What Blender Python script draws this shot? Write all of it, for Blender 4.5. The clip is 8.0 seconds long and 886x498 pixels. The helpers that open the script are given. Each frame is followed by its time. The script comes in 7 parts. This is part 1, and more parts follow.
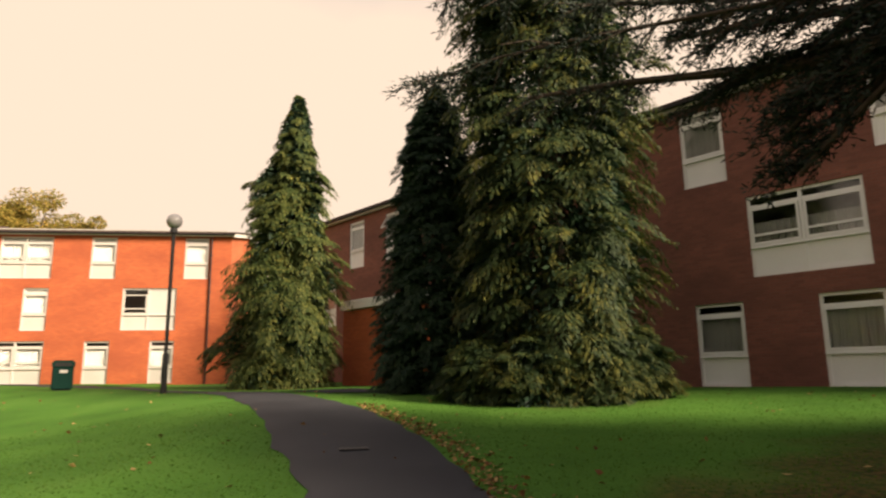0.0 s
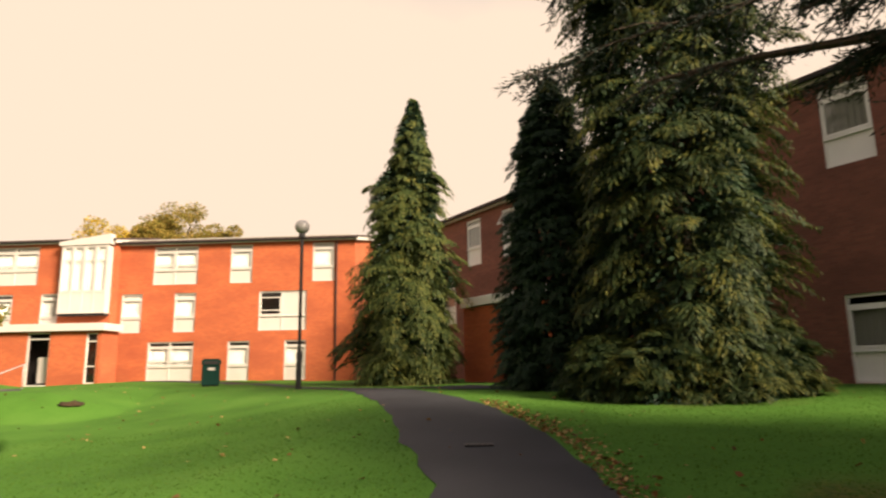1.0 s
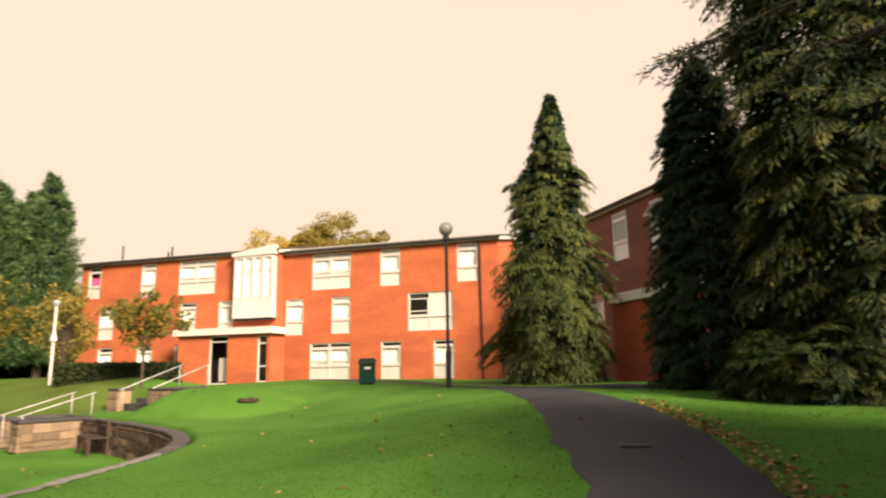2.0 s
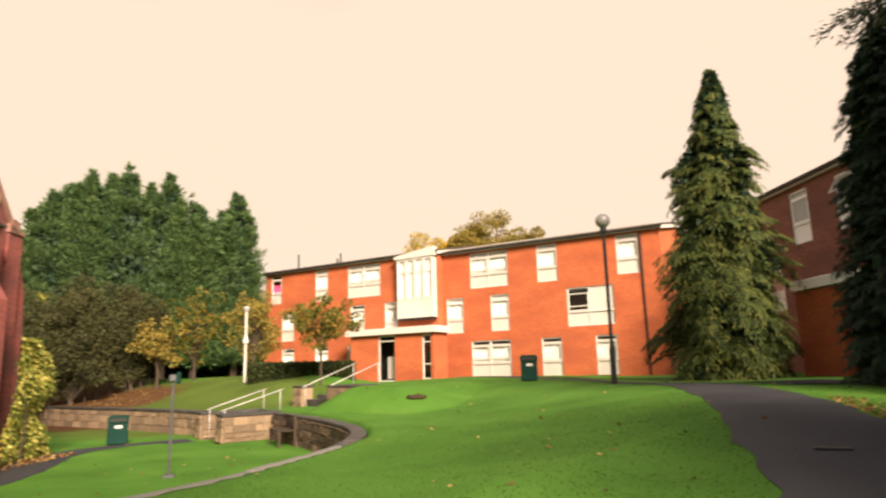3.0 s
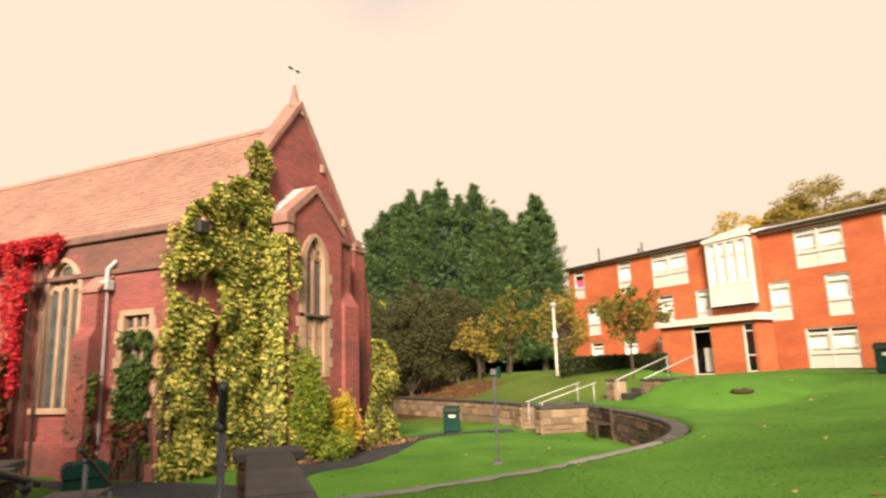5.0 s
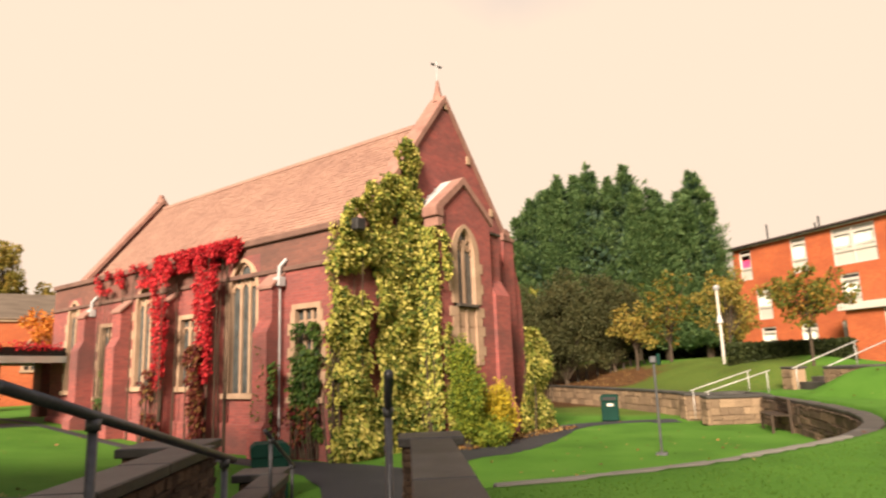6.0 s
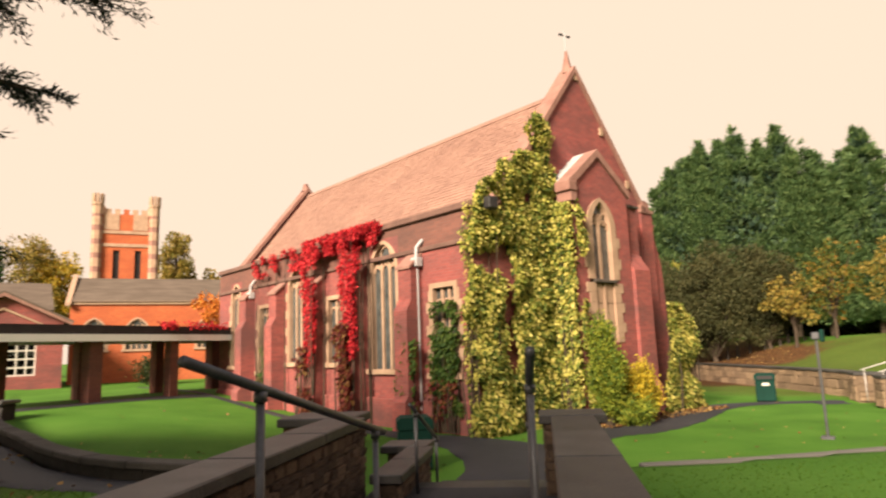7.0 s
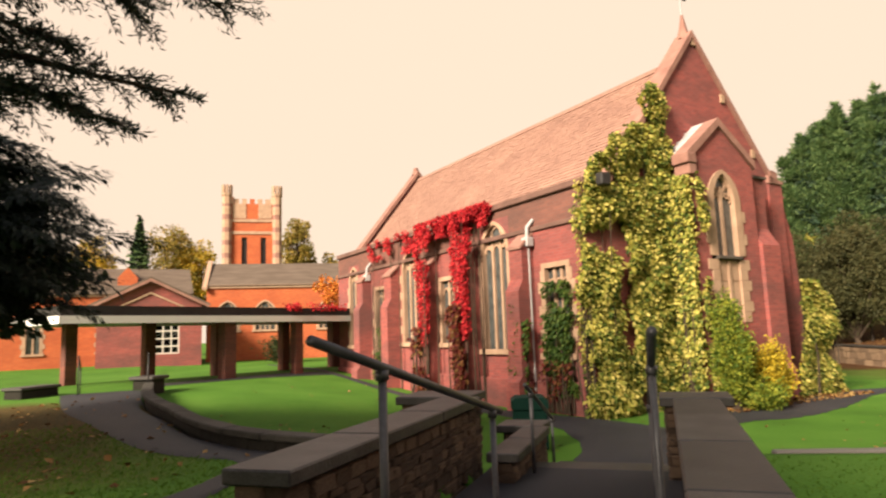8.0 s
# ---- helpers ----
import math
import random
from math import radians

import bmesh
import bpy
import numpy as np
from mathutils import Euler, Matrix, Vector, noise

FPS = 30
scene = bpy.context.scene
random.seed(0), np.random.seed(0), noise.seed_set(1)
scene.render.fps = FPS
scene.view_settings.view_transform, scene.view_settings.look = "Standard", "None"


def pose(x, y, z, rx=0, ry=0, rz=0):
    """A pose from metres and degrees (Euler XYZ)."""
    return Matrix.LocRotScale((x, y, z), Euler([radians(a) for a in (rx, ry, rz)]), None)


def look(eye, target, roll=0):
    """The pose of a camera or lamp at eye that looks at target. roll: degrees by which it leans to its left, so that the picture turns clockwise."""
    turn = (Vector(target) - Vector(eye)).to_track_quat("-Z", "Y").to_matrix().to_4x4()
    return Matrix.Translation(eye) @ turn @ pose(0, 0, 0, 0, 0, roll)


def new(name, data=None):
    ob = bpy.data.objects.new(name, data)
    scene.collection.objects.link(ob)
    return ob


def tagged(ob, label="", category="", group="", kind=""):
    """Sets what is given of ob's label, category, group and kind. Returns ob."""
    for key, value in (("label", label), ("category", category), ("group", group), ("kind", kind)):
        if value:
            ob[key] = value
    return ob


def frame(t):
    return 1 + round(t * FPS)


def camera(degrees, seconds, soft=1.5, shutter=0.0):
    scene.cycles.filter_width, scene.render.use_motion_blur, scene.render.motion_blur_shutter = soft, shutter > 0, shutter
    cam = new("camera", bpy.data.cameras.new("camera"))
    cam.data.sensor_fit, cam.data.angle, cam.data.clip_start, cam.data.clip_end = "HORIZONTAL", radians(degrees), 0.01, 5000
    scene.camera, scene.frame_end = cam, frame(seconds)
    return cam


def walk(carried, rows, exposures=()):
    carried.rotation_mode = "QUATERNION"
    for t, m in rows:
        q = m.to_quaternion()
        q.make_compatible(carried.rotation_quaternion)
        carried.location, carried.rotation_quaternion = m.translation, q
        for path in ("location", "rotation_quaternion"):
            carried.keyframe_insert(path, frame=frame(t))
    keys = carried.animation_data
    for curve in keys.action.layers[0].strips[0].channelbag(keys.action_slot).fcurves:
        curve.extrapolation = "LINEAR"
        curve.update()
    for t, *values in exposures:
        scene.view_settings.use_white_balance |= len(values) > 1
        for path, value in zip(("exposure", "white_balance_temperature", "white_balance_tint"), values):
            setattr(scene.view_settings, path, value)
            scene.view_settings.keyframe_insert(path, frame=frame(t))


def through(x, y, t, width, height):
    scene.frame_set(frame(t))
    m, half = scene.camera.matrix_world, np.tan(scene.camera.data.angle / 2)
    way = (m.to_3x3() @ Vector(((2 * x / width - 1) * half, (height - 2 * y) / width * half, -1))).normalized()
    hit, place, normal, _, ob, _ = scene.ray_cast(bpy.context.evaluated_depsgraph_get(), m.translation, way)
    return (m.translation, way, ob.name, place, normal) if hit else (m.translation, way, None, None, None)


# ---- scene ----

def aim(t, x, y, z, yaw, pitch, roll):
    """A row of the walk: heading to the left of +y, pitch up and roll in degrees."""
    a, p = radians(yaw), radians(pitch)
    eye = Vector((x, y, z))
    return t, look(eye, eye + Vector((-math.sin(a) * math.cos(p), math.cos(a) * math.cos(p), math.sin(p))), roll)


cam = camera(69.0, 8.0, soft=2.2, shutter=0.4)
walk(cam, [
    aim(0.0, 0.040, 0.012, 0.52, -0.24, 10.74, -0.73),
    aim(0.5, 0.036, 0.012, 0.52, 4.54, 10.63, -0.79),
    aim(1.0, 0.031, 0.012, 0.52, 10.30, 10.59, -0.91),
    aim(1.2, 0.029, 0.011, 0.52, 12.70, 10.60, -0.99),
    aim(2.3, 0.018, 0.008, 0.52, 27.06, 10.66, -1.21),
    aim(2.5, 0.016, 0.008, 0.52, 29.68, 10.63, -1.35),
    aim(3.0, 0.012, 0.006, 0.52, 37.10, 10.72, -1.54),
    aim(3.5, 0.008, 0.004, 0.52, 43.63, 10.81, -1.61),
    aim(4.0, 0.005, 0.003, 0.52, 49.90, 10.90, -1.89),
    aim(4.5, 0.002, 0.001, 0.52, 55.93, 11.01, -1.91),
    aim(5.0, 0.000, -0.003, 0.52, 63.67, 10.99, -2.01),
    aim(5.2, -0.001, -0.006, 0.52, 66.43, 11.04, -2.12),
    aim(6.3, -0.004, -0.020, 0.52, 80.51, 9.95, -2.12),
    aim(6.5, -0.005, -0.023, 0.52, 82.67, 9.61, -2.14),
    aim(7.0, -0.007, -0.031, 0.52, 89.03, 8.89, -2.12),
    aim(7.5, -0.009, -0.039, 0.52, 94.22, 8.14, -2.07),
    aim(8.0, -0.011, -0.046, 0.52, 98.94, 7.53, -2.07),
], exposures=[(0.0, 1.28), (8.0, 1.28)])

# ---- sky and sun: thin bright overcast with a soft low sun in the south-east ----
SUN_EL, SUN_AZ = radians(30), radians(120)      # azimuth clockwise from +y
sky = bpy.data.worlds.new("sky")
scene.world = sky
sky.use_nodes = True
wn, wl = sky.node_tree.nodes, sky.node_tree.links
wn.clear()
w_out = wn.new("ShaderNodeOutputWorld")
w_bg = wn.new("ShaderNodeBackground")
w_tex = wn.new("ShaderNodeTexSky")
w_tex.sky_type = "NISHITA"
w_tex.sun_disc = False
w_tex.sun_elevation, w_tex.sun_rotation = SUN_EL, SUN_AZ
w_scale = wn.new("ShaderNodeMix")
w_scale.data_type, w_scale.blend_type = "RGBA", "MULTIPLY"
w_scale.inputs[0].default_value = 1.0
w_scale.inputs[7].default_value = (0.16, 0.16, 0.16, 1)
# bright haze low down, thinning to clear sky overhead
w_tc = wn.new("ShaderNodeTexCoord")
w_sep = wn.new("ShaderNodeSeparateXYZ")
w_noise = wn.new("ShaderNodeTexNoise")
w_noise.inputs["Scale"].default_value = 2.6
w_noise.inputs["Detail"].default_value = 4
w_lift = wn.new("ShaderNodeMath")
w_lift.operation = "MULTIPLY_ADD"
w_lift.inputs[1].default_value = 0.35
w_ramp = wn.new("ShaderNodeMapRange")
w_ramp.inputs[1].default_value, w_ramp.inputs[2].default_value = 0.70, 0.98
w_ramp.inputs[3].default_value, w_ramp.inputs[4].default_value = 1.0, 0.25
w_cloud = wn.new("ShaderNodeMix")
w_cloud.data_type = "RGBA"
w_cloud.inputs[7].default_value = (1.06, 0.825, 0.635, 1)
wl.new(w_tc.outputs["Generated"], w_sep.inputs[0])
wl.new(w_tex.outputs[0], w_scale.inputs[6])
wl.new(w_noise.outputs[0], w_lift.inputs[0])
wl.new(w_sep.outputs[2], w_lift.inputs[2])
wl.new(w_lift.outputs[0], w_ramp.inputs[0])
wl.new(w_ramp.outputs[0], w_cloud.inputs[0])
wl.new(w_scale.outputs[2], w_cloud.inputs[6])
wl.new(w_cloud.outputs[2], w_bg.inputs[0])
w_bg.inputs[1].default_value = 0.414
wl.new(w_bg.outputs[0], w_out.inputs[0])

sun_data = bpy.data.lights.new("sun", "SUN")
sun_data.energy, sun_data.angle, sun_data.color = 5.0, radians(18), (1.0, 0.82, 0.62)
sun = new("sun", sun_data)
sun.matrix_world = look((math.sin(SUN_AZ) * 60, math.cos(SUN_AZ) * 60, math.tan(SUN_EL) * 60), (0, 0, 0))

# ---- materials ----
def mat(name, colours, rough=0.8, metal=0.0, scale=6.0, fine=60.0, bump=0.3, bump_scale=None, spec=0.3, island=0.0, obj=0.0, leaf=0.0, coord="Object", stretch=(1, 1, 1), dist=0.01):
    """A surface with coarse and fine variation between the given colours. island and obj: change from piece to piece; leaf: light let through."""
    m = bpy.data.materials.new(name)
    m.use_nodes = True
    n, l = m.node_tree.nodes, m.node_tree.links
    b = n["Principled BSDF"]
    b.inputs["Roughness"].default_value, b.inputs["Metallic"].default_value = rough, metal
    b.inputs["Specular IOR Level"].default_value = spec
    tc = n.new("ShaderNodeTexCoord")
    mp = n.new("ShaderNodeMapping")
    mp.inputs["Scale"].default_value = stretch
    l.new(tc.outputs[coord], mp.inputs[0])
    n1, n2 = n.new("ShaderNodeTexNoise"), n.new("ShaderNodeTexNoise")
    n1.inputs["Scale"].default_value, n1.inputs["Detail"].default_value = scale, 4
    n2.inputs["Scale"].default_value, n2.inputs["Detail"].default_value = fine, 3
    l.new(mp.outputs[0], n1.inputs[0])
    l.new(mp.outputs[0], n2.inputs[0])
    add = n.new("ShaderNodeMath")
    add.operation = "MULTIPLY_ADD"
    add.inputs[1].default_value, add.inputs[2].default_value = 0.65, 0.0
    l.new(n1.outputs[0], add.inputs[0])
    add2 = n.new("ShaderNodeMath")
    add2.operation = "MULTIPLY_ADD"
    add2.inputs[1].default_value = 0.35
    l.new(n2.outputs[0], add2.inputs[0])
    l.new(add.outputs[0], add2.inputs[2])
    fac = add2.outputs[0]
    for amount, node, out in ((island, "ShaderNodeNewGeometry", "Random Per Island"), (obj, "ShaderNodeObjectInfo", "Random")):
        if amount:
            r = n.new(node)
            mx = n.new("ShaderNodeMix")
            mx.inputs[0].default_value = amount
            l.new(fac, mx.inputs[2])
            l.new(r.outputs[out], mx.inputs[3])
            fac = mx.outputs[0]
    cr = n.new("ShaderNodeValToRGB")
    e = cr.color_ramp.elements
    lo, hi = (0.22, 0.78) if leaf else (0.1, 0.9) if (island or obj) else (0.3, 0.7)
    while len(e) < len(colours):
        e.new(0.5)
    for i, c in enumerate(colours):
        e[i].position = lo + (hi - lo) * i / max(1, len(colours) - 1)
        e[i].color = (*c, 1)
    l.new(fac, cr.inputs[0])
    l.new(cr.outputs[0], b.inputs["Base Color"])
    if bump:
        bp = n.new("ShaderNodeBump")
        bp.inputs["Strength"].default_value, bp.inputs["Distance"].default_value = bump, dist
        l.new(n2.outputs[0], bp.inputs["Height"])
        l.new(bp.outputs[0], b.inputs["Normal"])
    if leaf:
        tr = n.new("ShaderNodeBsdfTranslucent")
        ms = n.new("ShaderNodeMixShader")
        ms.inputs[0].default_value = leaf
        l.new(cr.outputs[0], tr.inputs[0])
        l.new(b.outputs[0], ms.inputs[1])
        l.new(tr.outputs[0], ms.inputs[2])
        l.new(ms.outputs[0], n["Material Output"].inputs[0])
    return m


def brick_mat(name, c1, c2, mortar, stain, w=0.225, h=0.075, joint=0.010, bump=0.5):
    """Coursed bricks on upright faces of any heading, with patchy weathering."""
    m = bpy.data.materials.new(name)
    m.use_nodes = True
    n, l = m.node_tree.nodes, m.node_tree.links
    b = n["Principled BSDF"]
    b.inputs["Roughness"].default_value = 0.88
    b.inputs["Specular IOR Level"].default_value = 0.2
    tc = n.new("ShaderNodeTexCoord")
    sep = n.new("ShaderNodeSeparateXYZ")
    l.new(tc.outputs["Object"], sep.inputs[0])
    sm = n.new("ShaderNodeMath")
    l.new(sep.outputs[0], sm.inputs[0])
    l.new(sep.outputs[1], sm.inputs[1])
    co = n.new("ShaderNodeCombineXYZ")
    l.new(sm.outputs[0], co.inputs[0])
    l.new(sep.outputs[2], co.inputs[1])
    br = n.new("ShaderNodeTexBrick")
    br.inputs["Color1"].default_value, br.inputs["Color2"].default_value, br.inputs["Mortar"].default_value = (*c1, 1), (*c2, 1), (*mortar, 1)
    br.inputs["Scale"].default_value = 1.0
    br.inputs["Mortar Size"].default_value, br.inputs["Mortar Smooth"].default_value = joint / 2, 0.3
    br.inputs["Brick Width"].default_value, br.inputs["Row Height"].default_value = w, h
    l.new(co.outputs[0], br.inputs["Vector"])
    mp = n.new("ShaderNodeMapping")
    mp.inputs["Scale"].default_value = (0.35, 0.35, 0.9)
    l.new(tc.outputs["Object"], mp.inputs[0])
    n1, n2 = n.new("ShaderNodeTexNoise"), n.new("ShaderNodeTexNoise")
    n1.inputs["Scale"].default_value, n1.inputs["Detail"].default_value = 1.3, 6
    n2.inputs["Scale"].default_value, n2.inputs["Detail"].default_value = 34, 3
    l.new(mp.outputs[0], n1.inputs[0])
    l.new(tc.outputs["Object"], n2.inputs[0])
    mr = n.new("ShaderNodeMapRange")
    mr.inputs[1].default_value, mr.inputs[2].default_value, mr.inputs[3].default_value, mr.inputs[4].default_value = 0.40, 0.70, 0.0, 0.75
    l.new(n1.outputs[0], mr.inputs[0])
    mx = n.new("ShaderNodeMix")
    mx.data_type = "RGBA"
    l.new(mr.outputs[0], mx.inputs[0])
    l.new(br.outputs[0], mx.inputs[6])
    mx.inputs[7].default_value = (*stain, 1)
    mv = n.new("ShaderNodeMix")
    mv.data_type, mv.blend_type = "RGBA", "OVERLAY"
    mv.inputs[0].default_value = 0.35
    l.new(mx.outputs[2], mv.inputs[6])
    l.new(n2.outputs[0], mv.inputs[7])
    l.new(mv.outputs[2], b.inputs["Base Color"])
    bp = n.new("ShaderNodeBump")
    bp.inputs["Strength"].default_value, bp.inputs["Distance"].default_value = bump, 0.006
    bp.invert = True
    l.new(br.outputs[1], bp.inputs["Height"])
    l.new(bp.outputs[0], b.inputs["Normal"])
    return m


def glass_mat():
    m = bpy.data.materials.new("window_glass")
    m.use_nodes = True
    n, l = m.node_tree.nodes, m.node_tree.links
    b = n["Principled BSDF"]
    b.inputs["Roughness"].default_value = 0.03
    b.inputs["Transmission Weight"].default_value = 1.0
    b.inputs["IOR"].default_value = 1.45
    b.inputs["Base Color"].default_value = (0.85, 0.9, 0.9, 1)
    return m


BRICK = brick_mat("orange_red_brick", (0.50, 0.128, 0.048), (0.40, 0.096, 0.038), (0.32, 0.145, 0.080), (0.30, 0.074, 0.035))
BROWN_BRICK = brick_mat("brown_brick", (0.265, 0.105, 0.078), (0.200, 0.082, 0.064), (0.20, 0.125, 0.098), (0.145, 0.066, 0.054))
CHURCH_BRICK = brick_mat("dark_red_brick", (0.32, 0.085, 0.074), (0.225, 0.064, 0.060), (0.23, 0.130, 0.115), (0.115, 0.060, 0.058))
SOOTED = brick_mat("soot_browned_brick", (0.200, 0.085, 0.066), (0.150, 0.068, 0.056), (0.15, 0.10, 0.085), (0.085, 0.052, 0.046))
SOOTSTONE = mat("soot_browned_stone", [(0.085, 0.048, 0.040), (0.185, 0.105, 0.085)], 0.9, scale=2.0, fine=30, bump=0.4)
WHITE = mat("white_paint", [(0.52, 0.48, 0.44), (0.60, 0.56, 0.52)], 0.55, scale=1.2, fine=25, bump=0.08)
# brighter copy of the white paint, its colour lifted where little light falls
LIFTED_WHITE = mat("lifted_white_gloss", [(0.80, 0.80, 0.80), (0.88, 0.88, 0.88)], 0.4, scale=1.2, fine=25, bump=0.05, spec=0.4)
PANEL = mat("white_infill_panel", [(0.50, 0.465, 0.425), (0.56, 0.525, 0.485)], 0.5, scale=0.8, fine=12, bump=0.05)
CURTAIN = mat("pale_curtain", [(0.45, 0.42, 0.38), (0.56, 0.52, 0.47)], 0.9, scale=1.5, fine=9, bump=0.1, stretch=(6, 6, 0.3))
PINK = mat("pink_blind", [(0.55, 0.03, 0.10), (0.70, 0.05, 0.16)], 0.8, scale=2, fine=20)
GLASS = glass_mat()
DARK = mat("dark_interior", [(0.015, 0.014, 0.013), (0.035, 0.03, 0.028)], 0.9)
FLOOR_SLAB = mat("interior_plaster", [(0.30, 0.28, 0.25), (0.42, 0.40, 0.36)], 0.9)
ROOF = mat("dark_roof_tiles", [(0.045, 0.032, 0.030), (0.085, 0.055, 0.048)], 0.85, scale=0.9, fine=14, bump=0.6, stretch=(1, 3, 3))
CHURCH_ROOF = mat("weathered_clay_tiles", [(0.150, 0.082, 0.066), (0.27, 0.155, 0.120), (0.37, 0.235, 0.175)], 0.85, scale=0.65, fine=9, bump=0.3, stretch=(1.0, 1.4, 1.4), island=0.16)
STONE = mat("buff_dressed_stone", [(0.29, 0.185, 0.125), (0.47, 0.32, 0.225)], 0.85, scale=2.5, fine=30, bump=0.3)
PINKSTONE = mat("weathered_pink_stone", [(0.19, 0.092, 0.075), (0.33, 0.185, 0.148)], 0.85, scale=2.5, fine=30, bump=0.3)
RUBBLE = mat("rough_sandstone", [(0.045, 0.034, 0.027), (0.145, 0.098, 0.068), (0.33, 0.22, 0.145)], 0.92, scale=7, fine=60, bump=0.9, obj=0.40, dist=0.02)
BUFFSTONE = mat("buff_sandstone", [(0.085, 0.060, 0.042), (0.23, 0.158, 0.102), (0.40, 0.28, 0.175)], 0.92, scale=6, fine=50, bump=0.9, obj=0.40, dist=0.02)
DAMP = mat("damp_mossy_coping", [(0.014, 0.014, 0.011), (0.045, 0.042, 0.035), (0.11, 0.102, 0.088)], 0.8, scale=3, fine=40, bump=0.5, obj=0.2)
NEARBLACK = mat("near_black_stone", [(0.010, 0.009, 0.008), (0.028, 0.025, 0.020)], 0.9, scale=4, fine=30, bump=0.6, dist=0.02)
MORTAR = mat("dark_mortar", [(0.055, 0.045, 0.038), (0.11, 0.09, 0.075)], 0.95, scale=8)
COPING = mat("weathered_coping_stone", [(0.012, 0.011, 0.010), (0.042, 0.039, 0.036), (0.125, 0.117, 0.108)], 0.55, scale=3.2, fine=55, bump=0.5, spec=0.5, obj=0.15)
KERB = mat("pale_worn_kerb", [(0.10, 0.095, 0.085), (0.22, 0.205, 0.185)], 0.85, scale=3, fine=40, bump=0.4, obj=0.3)
ASPHALT = mat("dark_asphalt", [(0.018, 0.019, 0.023), (0.044, 0.044, 0.050)], 0.72, scale=0.7, fine=140, bump=0.5, coord="Object", dist=0.008)
STEEL = mat("painted_grey_steel", [(0.060, 0.060, 0.066), (0.125, 0.125, 0.135)], 0.42, metal=0.3, scale=5, fine=50, bump=0.06, spec=0.5)
BLACK = mat("black_paint", [(0.012, 0.011, 0.012), (0.030, 0.028, 0.028)], 0.5, scale=3)
GREENPAINT = mat("dark_green_metal", [(0.003, 0.024, 0.018), (0.006, 0.038, 0.028)], 0.75, scale=2, fine=20, bump=0.08, spec=0.15)
LEAD = mat("grey_lead", [(0.30, 0.30, 0.32), (0.48, 0.47, 0.47)], 0.5, scale=2, fine=15)
GLOBE = mat("cloudy_globe", [(0.20, 0.19, 0.19), (0.34, 0.32, 0.31)], 0.25, scale=3, spec=0.5)
WOOD = mat("dark_weathered_wood", [(0.03, 0.02, 0.014), (0.075, 0.05, 0.035)], 0.8, scale=3, fine=30, stretch=(1, 8, 8))
WOODGREY = mat("grey_weathered_post", [(0.030, 0.025, 0.020), (0.075, 0.062, 0.050)], 0.9, scale=3, fine=30, bump=0.5, stretch=(6, 6, 1))
BARK = mat("brown_bark", [(0.035, 0.025, 0.018), (0.09, 0.065, 0.045)], 0.95, scale=6, fine=30, bump=0.9, stretch=(2, 2, 0.5), dist=0.03)
GRASS = mat("mown_grass", [(0.044, 0.108, 0.014), (0.066, 0.162, 0.020), (0.094, 0.198, 0.030)], 0.9, scale=0.55, fine=26, bump=0.8, spec=0.1, dist=0.03)
SOIL = mat("leaf_littered_soil", [(0.022, 0.014, 0.008), (0.06, 0.036, 0.018)], 0.95, scale=1.5, fine=22, bump=0.8, dist=0.03)


def leaves(name, cols, amount=0.45, through=0.3, scale=1.1, fine=3.4):
    return mat(name, cols, 0.65, scale=scale, fine=fine, bump=0, spec=0.25, island=amount, leaf=through)


CYPRESS = leaves("cypress_foliage", [(0.012, 0.028, 0.010), (0.058, 0.085, 0.020), (0.25, 0.23, 0.050)], 0.25, scale=1.6, fine=4.5)
CYPRESS_GOLD = leaves("gold_tinged_cypress", [(0.006, 0.017, 0.006), (0.029, 0.050, 0.0125), (0.21, 0.19, 0.034)], 0.20, scale=1.6, fine=4.5)
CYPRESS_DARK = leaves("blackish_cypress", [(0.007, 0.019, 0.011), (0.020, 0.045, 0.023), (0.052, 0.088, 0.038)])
CEDAR = leaves("cedar_needles", [(0.008, 0.014, 0.011), (0.018, 0.030, 0.020), (0.034, 0.050, 0.032)], through=0.15)
PINE = leaves("pine_foliage", [(0.046, 0.098, 0.040), (0.12, 0.205, 0.076), (0.25, 0.34, 0.125)], through=0.4)
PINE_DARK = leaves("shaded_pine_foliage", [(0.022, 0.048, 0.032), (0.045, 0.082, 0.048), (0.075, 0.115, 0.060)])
YEW = leaves("yew_foliage", [(0.038, 0.048, 0.021), (0.066, 0.070, 0.026), (0.115, 0.094, 0.035)], 0.3)
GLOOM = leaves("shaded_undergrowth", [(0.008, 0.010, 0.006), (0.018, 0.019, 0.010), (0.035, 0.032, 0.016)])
AUTUMN = leaves("yellowing_leaves", [(0.18, 0.18, 0.020), (0.45, 0.32, 0.030), (0.65, 0.40, 0.035)])
RUSSET = leaves("olive_autumn_leaves", [(0.10, 0.11, 0.020), (0.25, 0.20, 0.040), (0.42, 0.26, 0.055)])
SAPLING = leaves("green_orange_leaves", [(0.055, 0.095, 0.016), (0.12, 0.13, 0.022), (0.33, 0.15, 0.022)])
IVY = leaves("yellow_green_ivy", [(0.040, 0.075, 0.016), (0.20, 0.25, 0.048), (0.53, 0.49, 0.105), (0.74, 0.64, 0.20)], 0.6, 0.45)
IVY_GREEN = leaves("green_ivy", [(0.018, 0.048, 0.010), (0.055, 0.105, 0.018), (0.13, 0.17, 0.030)])
CREEPER = leaves("scarlet_creeper", [(0.16, 0.008, 0.012), (0.48, 0.014, 0.028), (0.68, 0.045, 0.05)], 0.7)
CREEPER_DULL = leaves("dull_red_creeper", [(0.07, 0.012, 0.012), (0.17, 0.025, 0.022), (0.16, 0.09, 0.025)], 0.7)
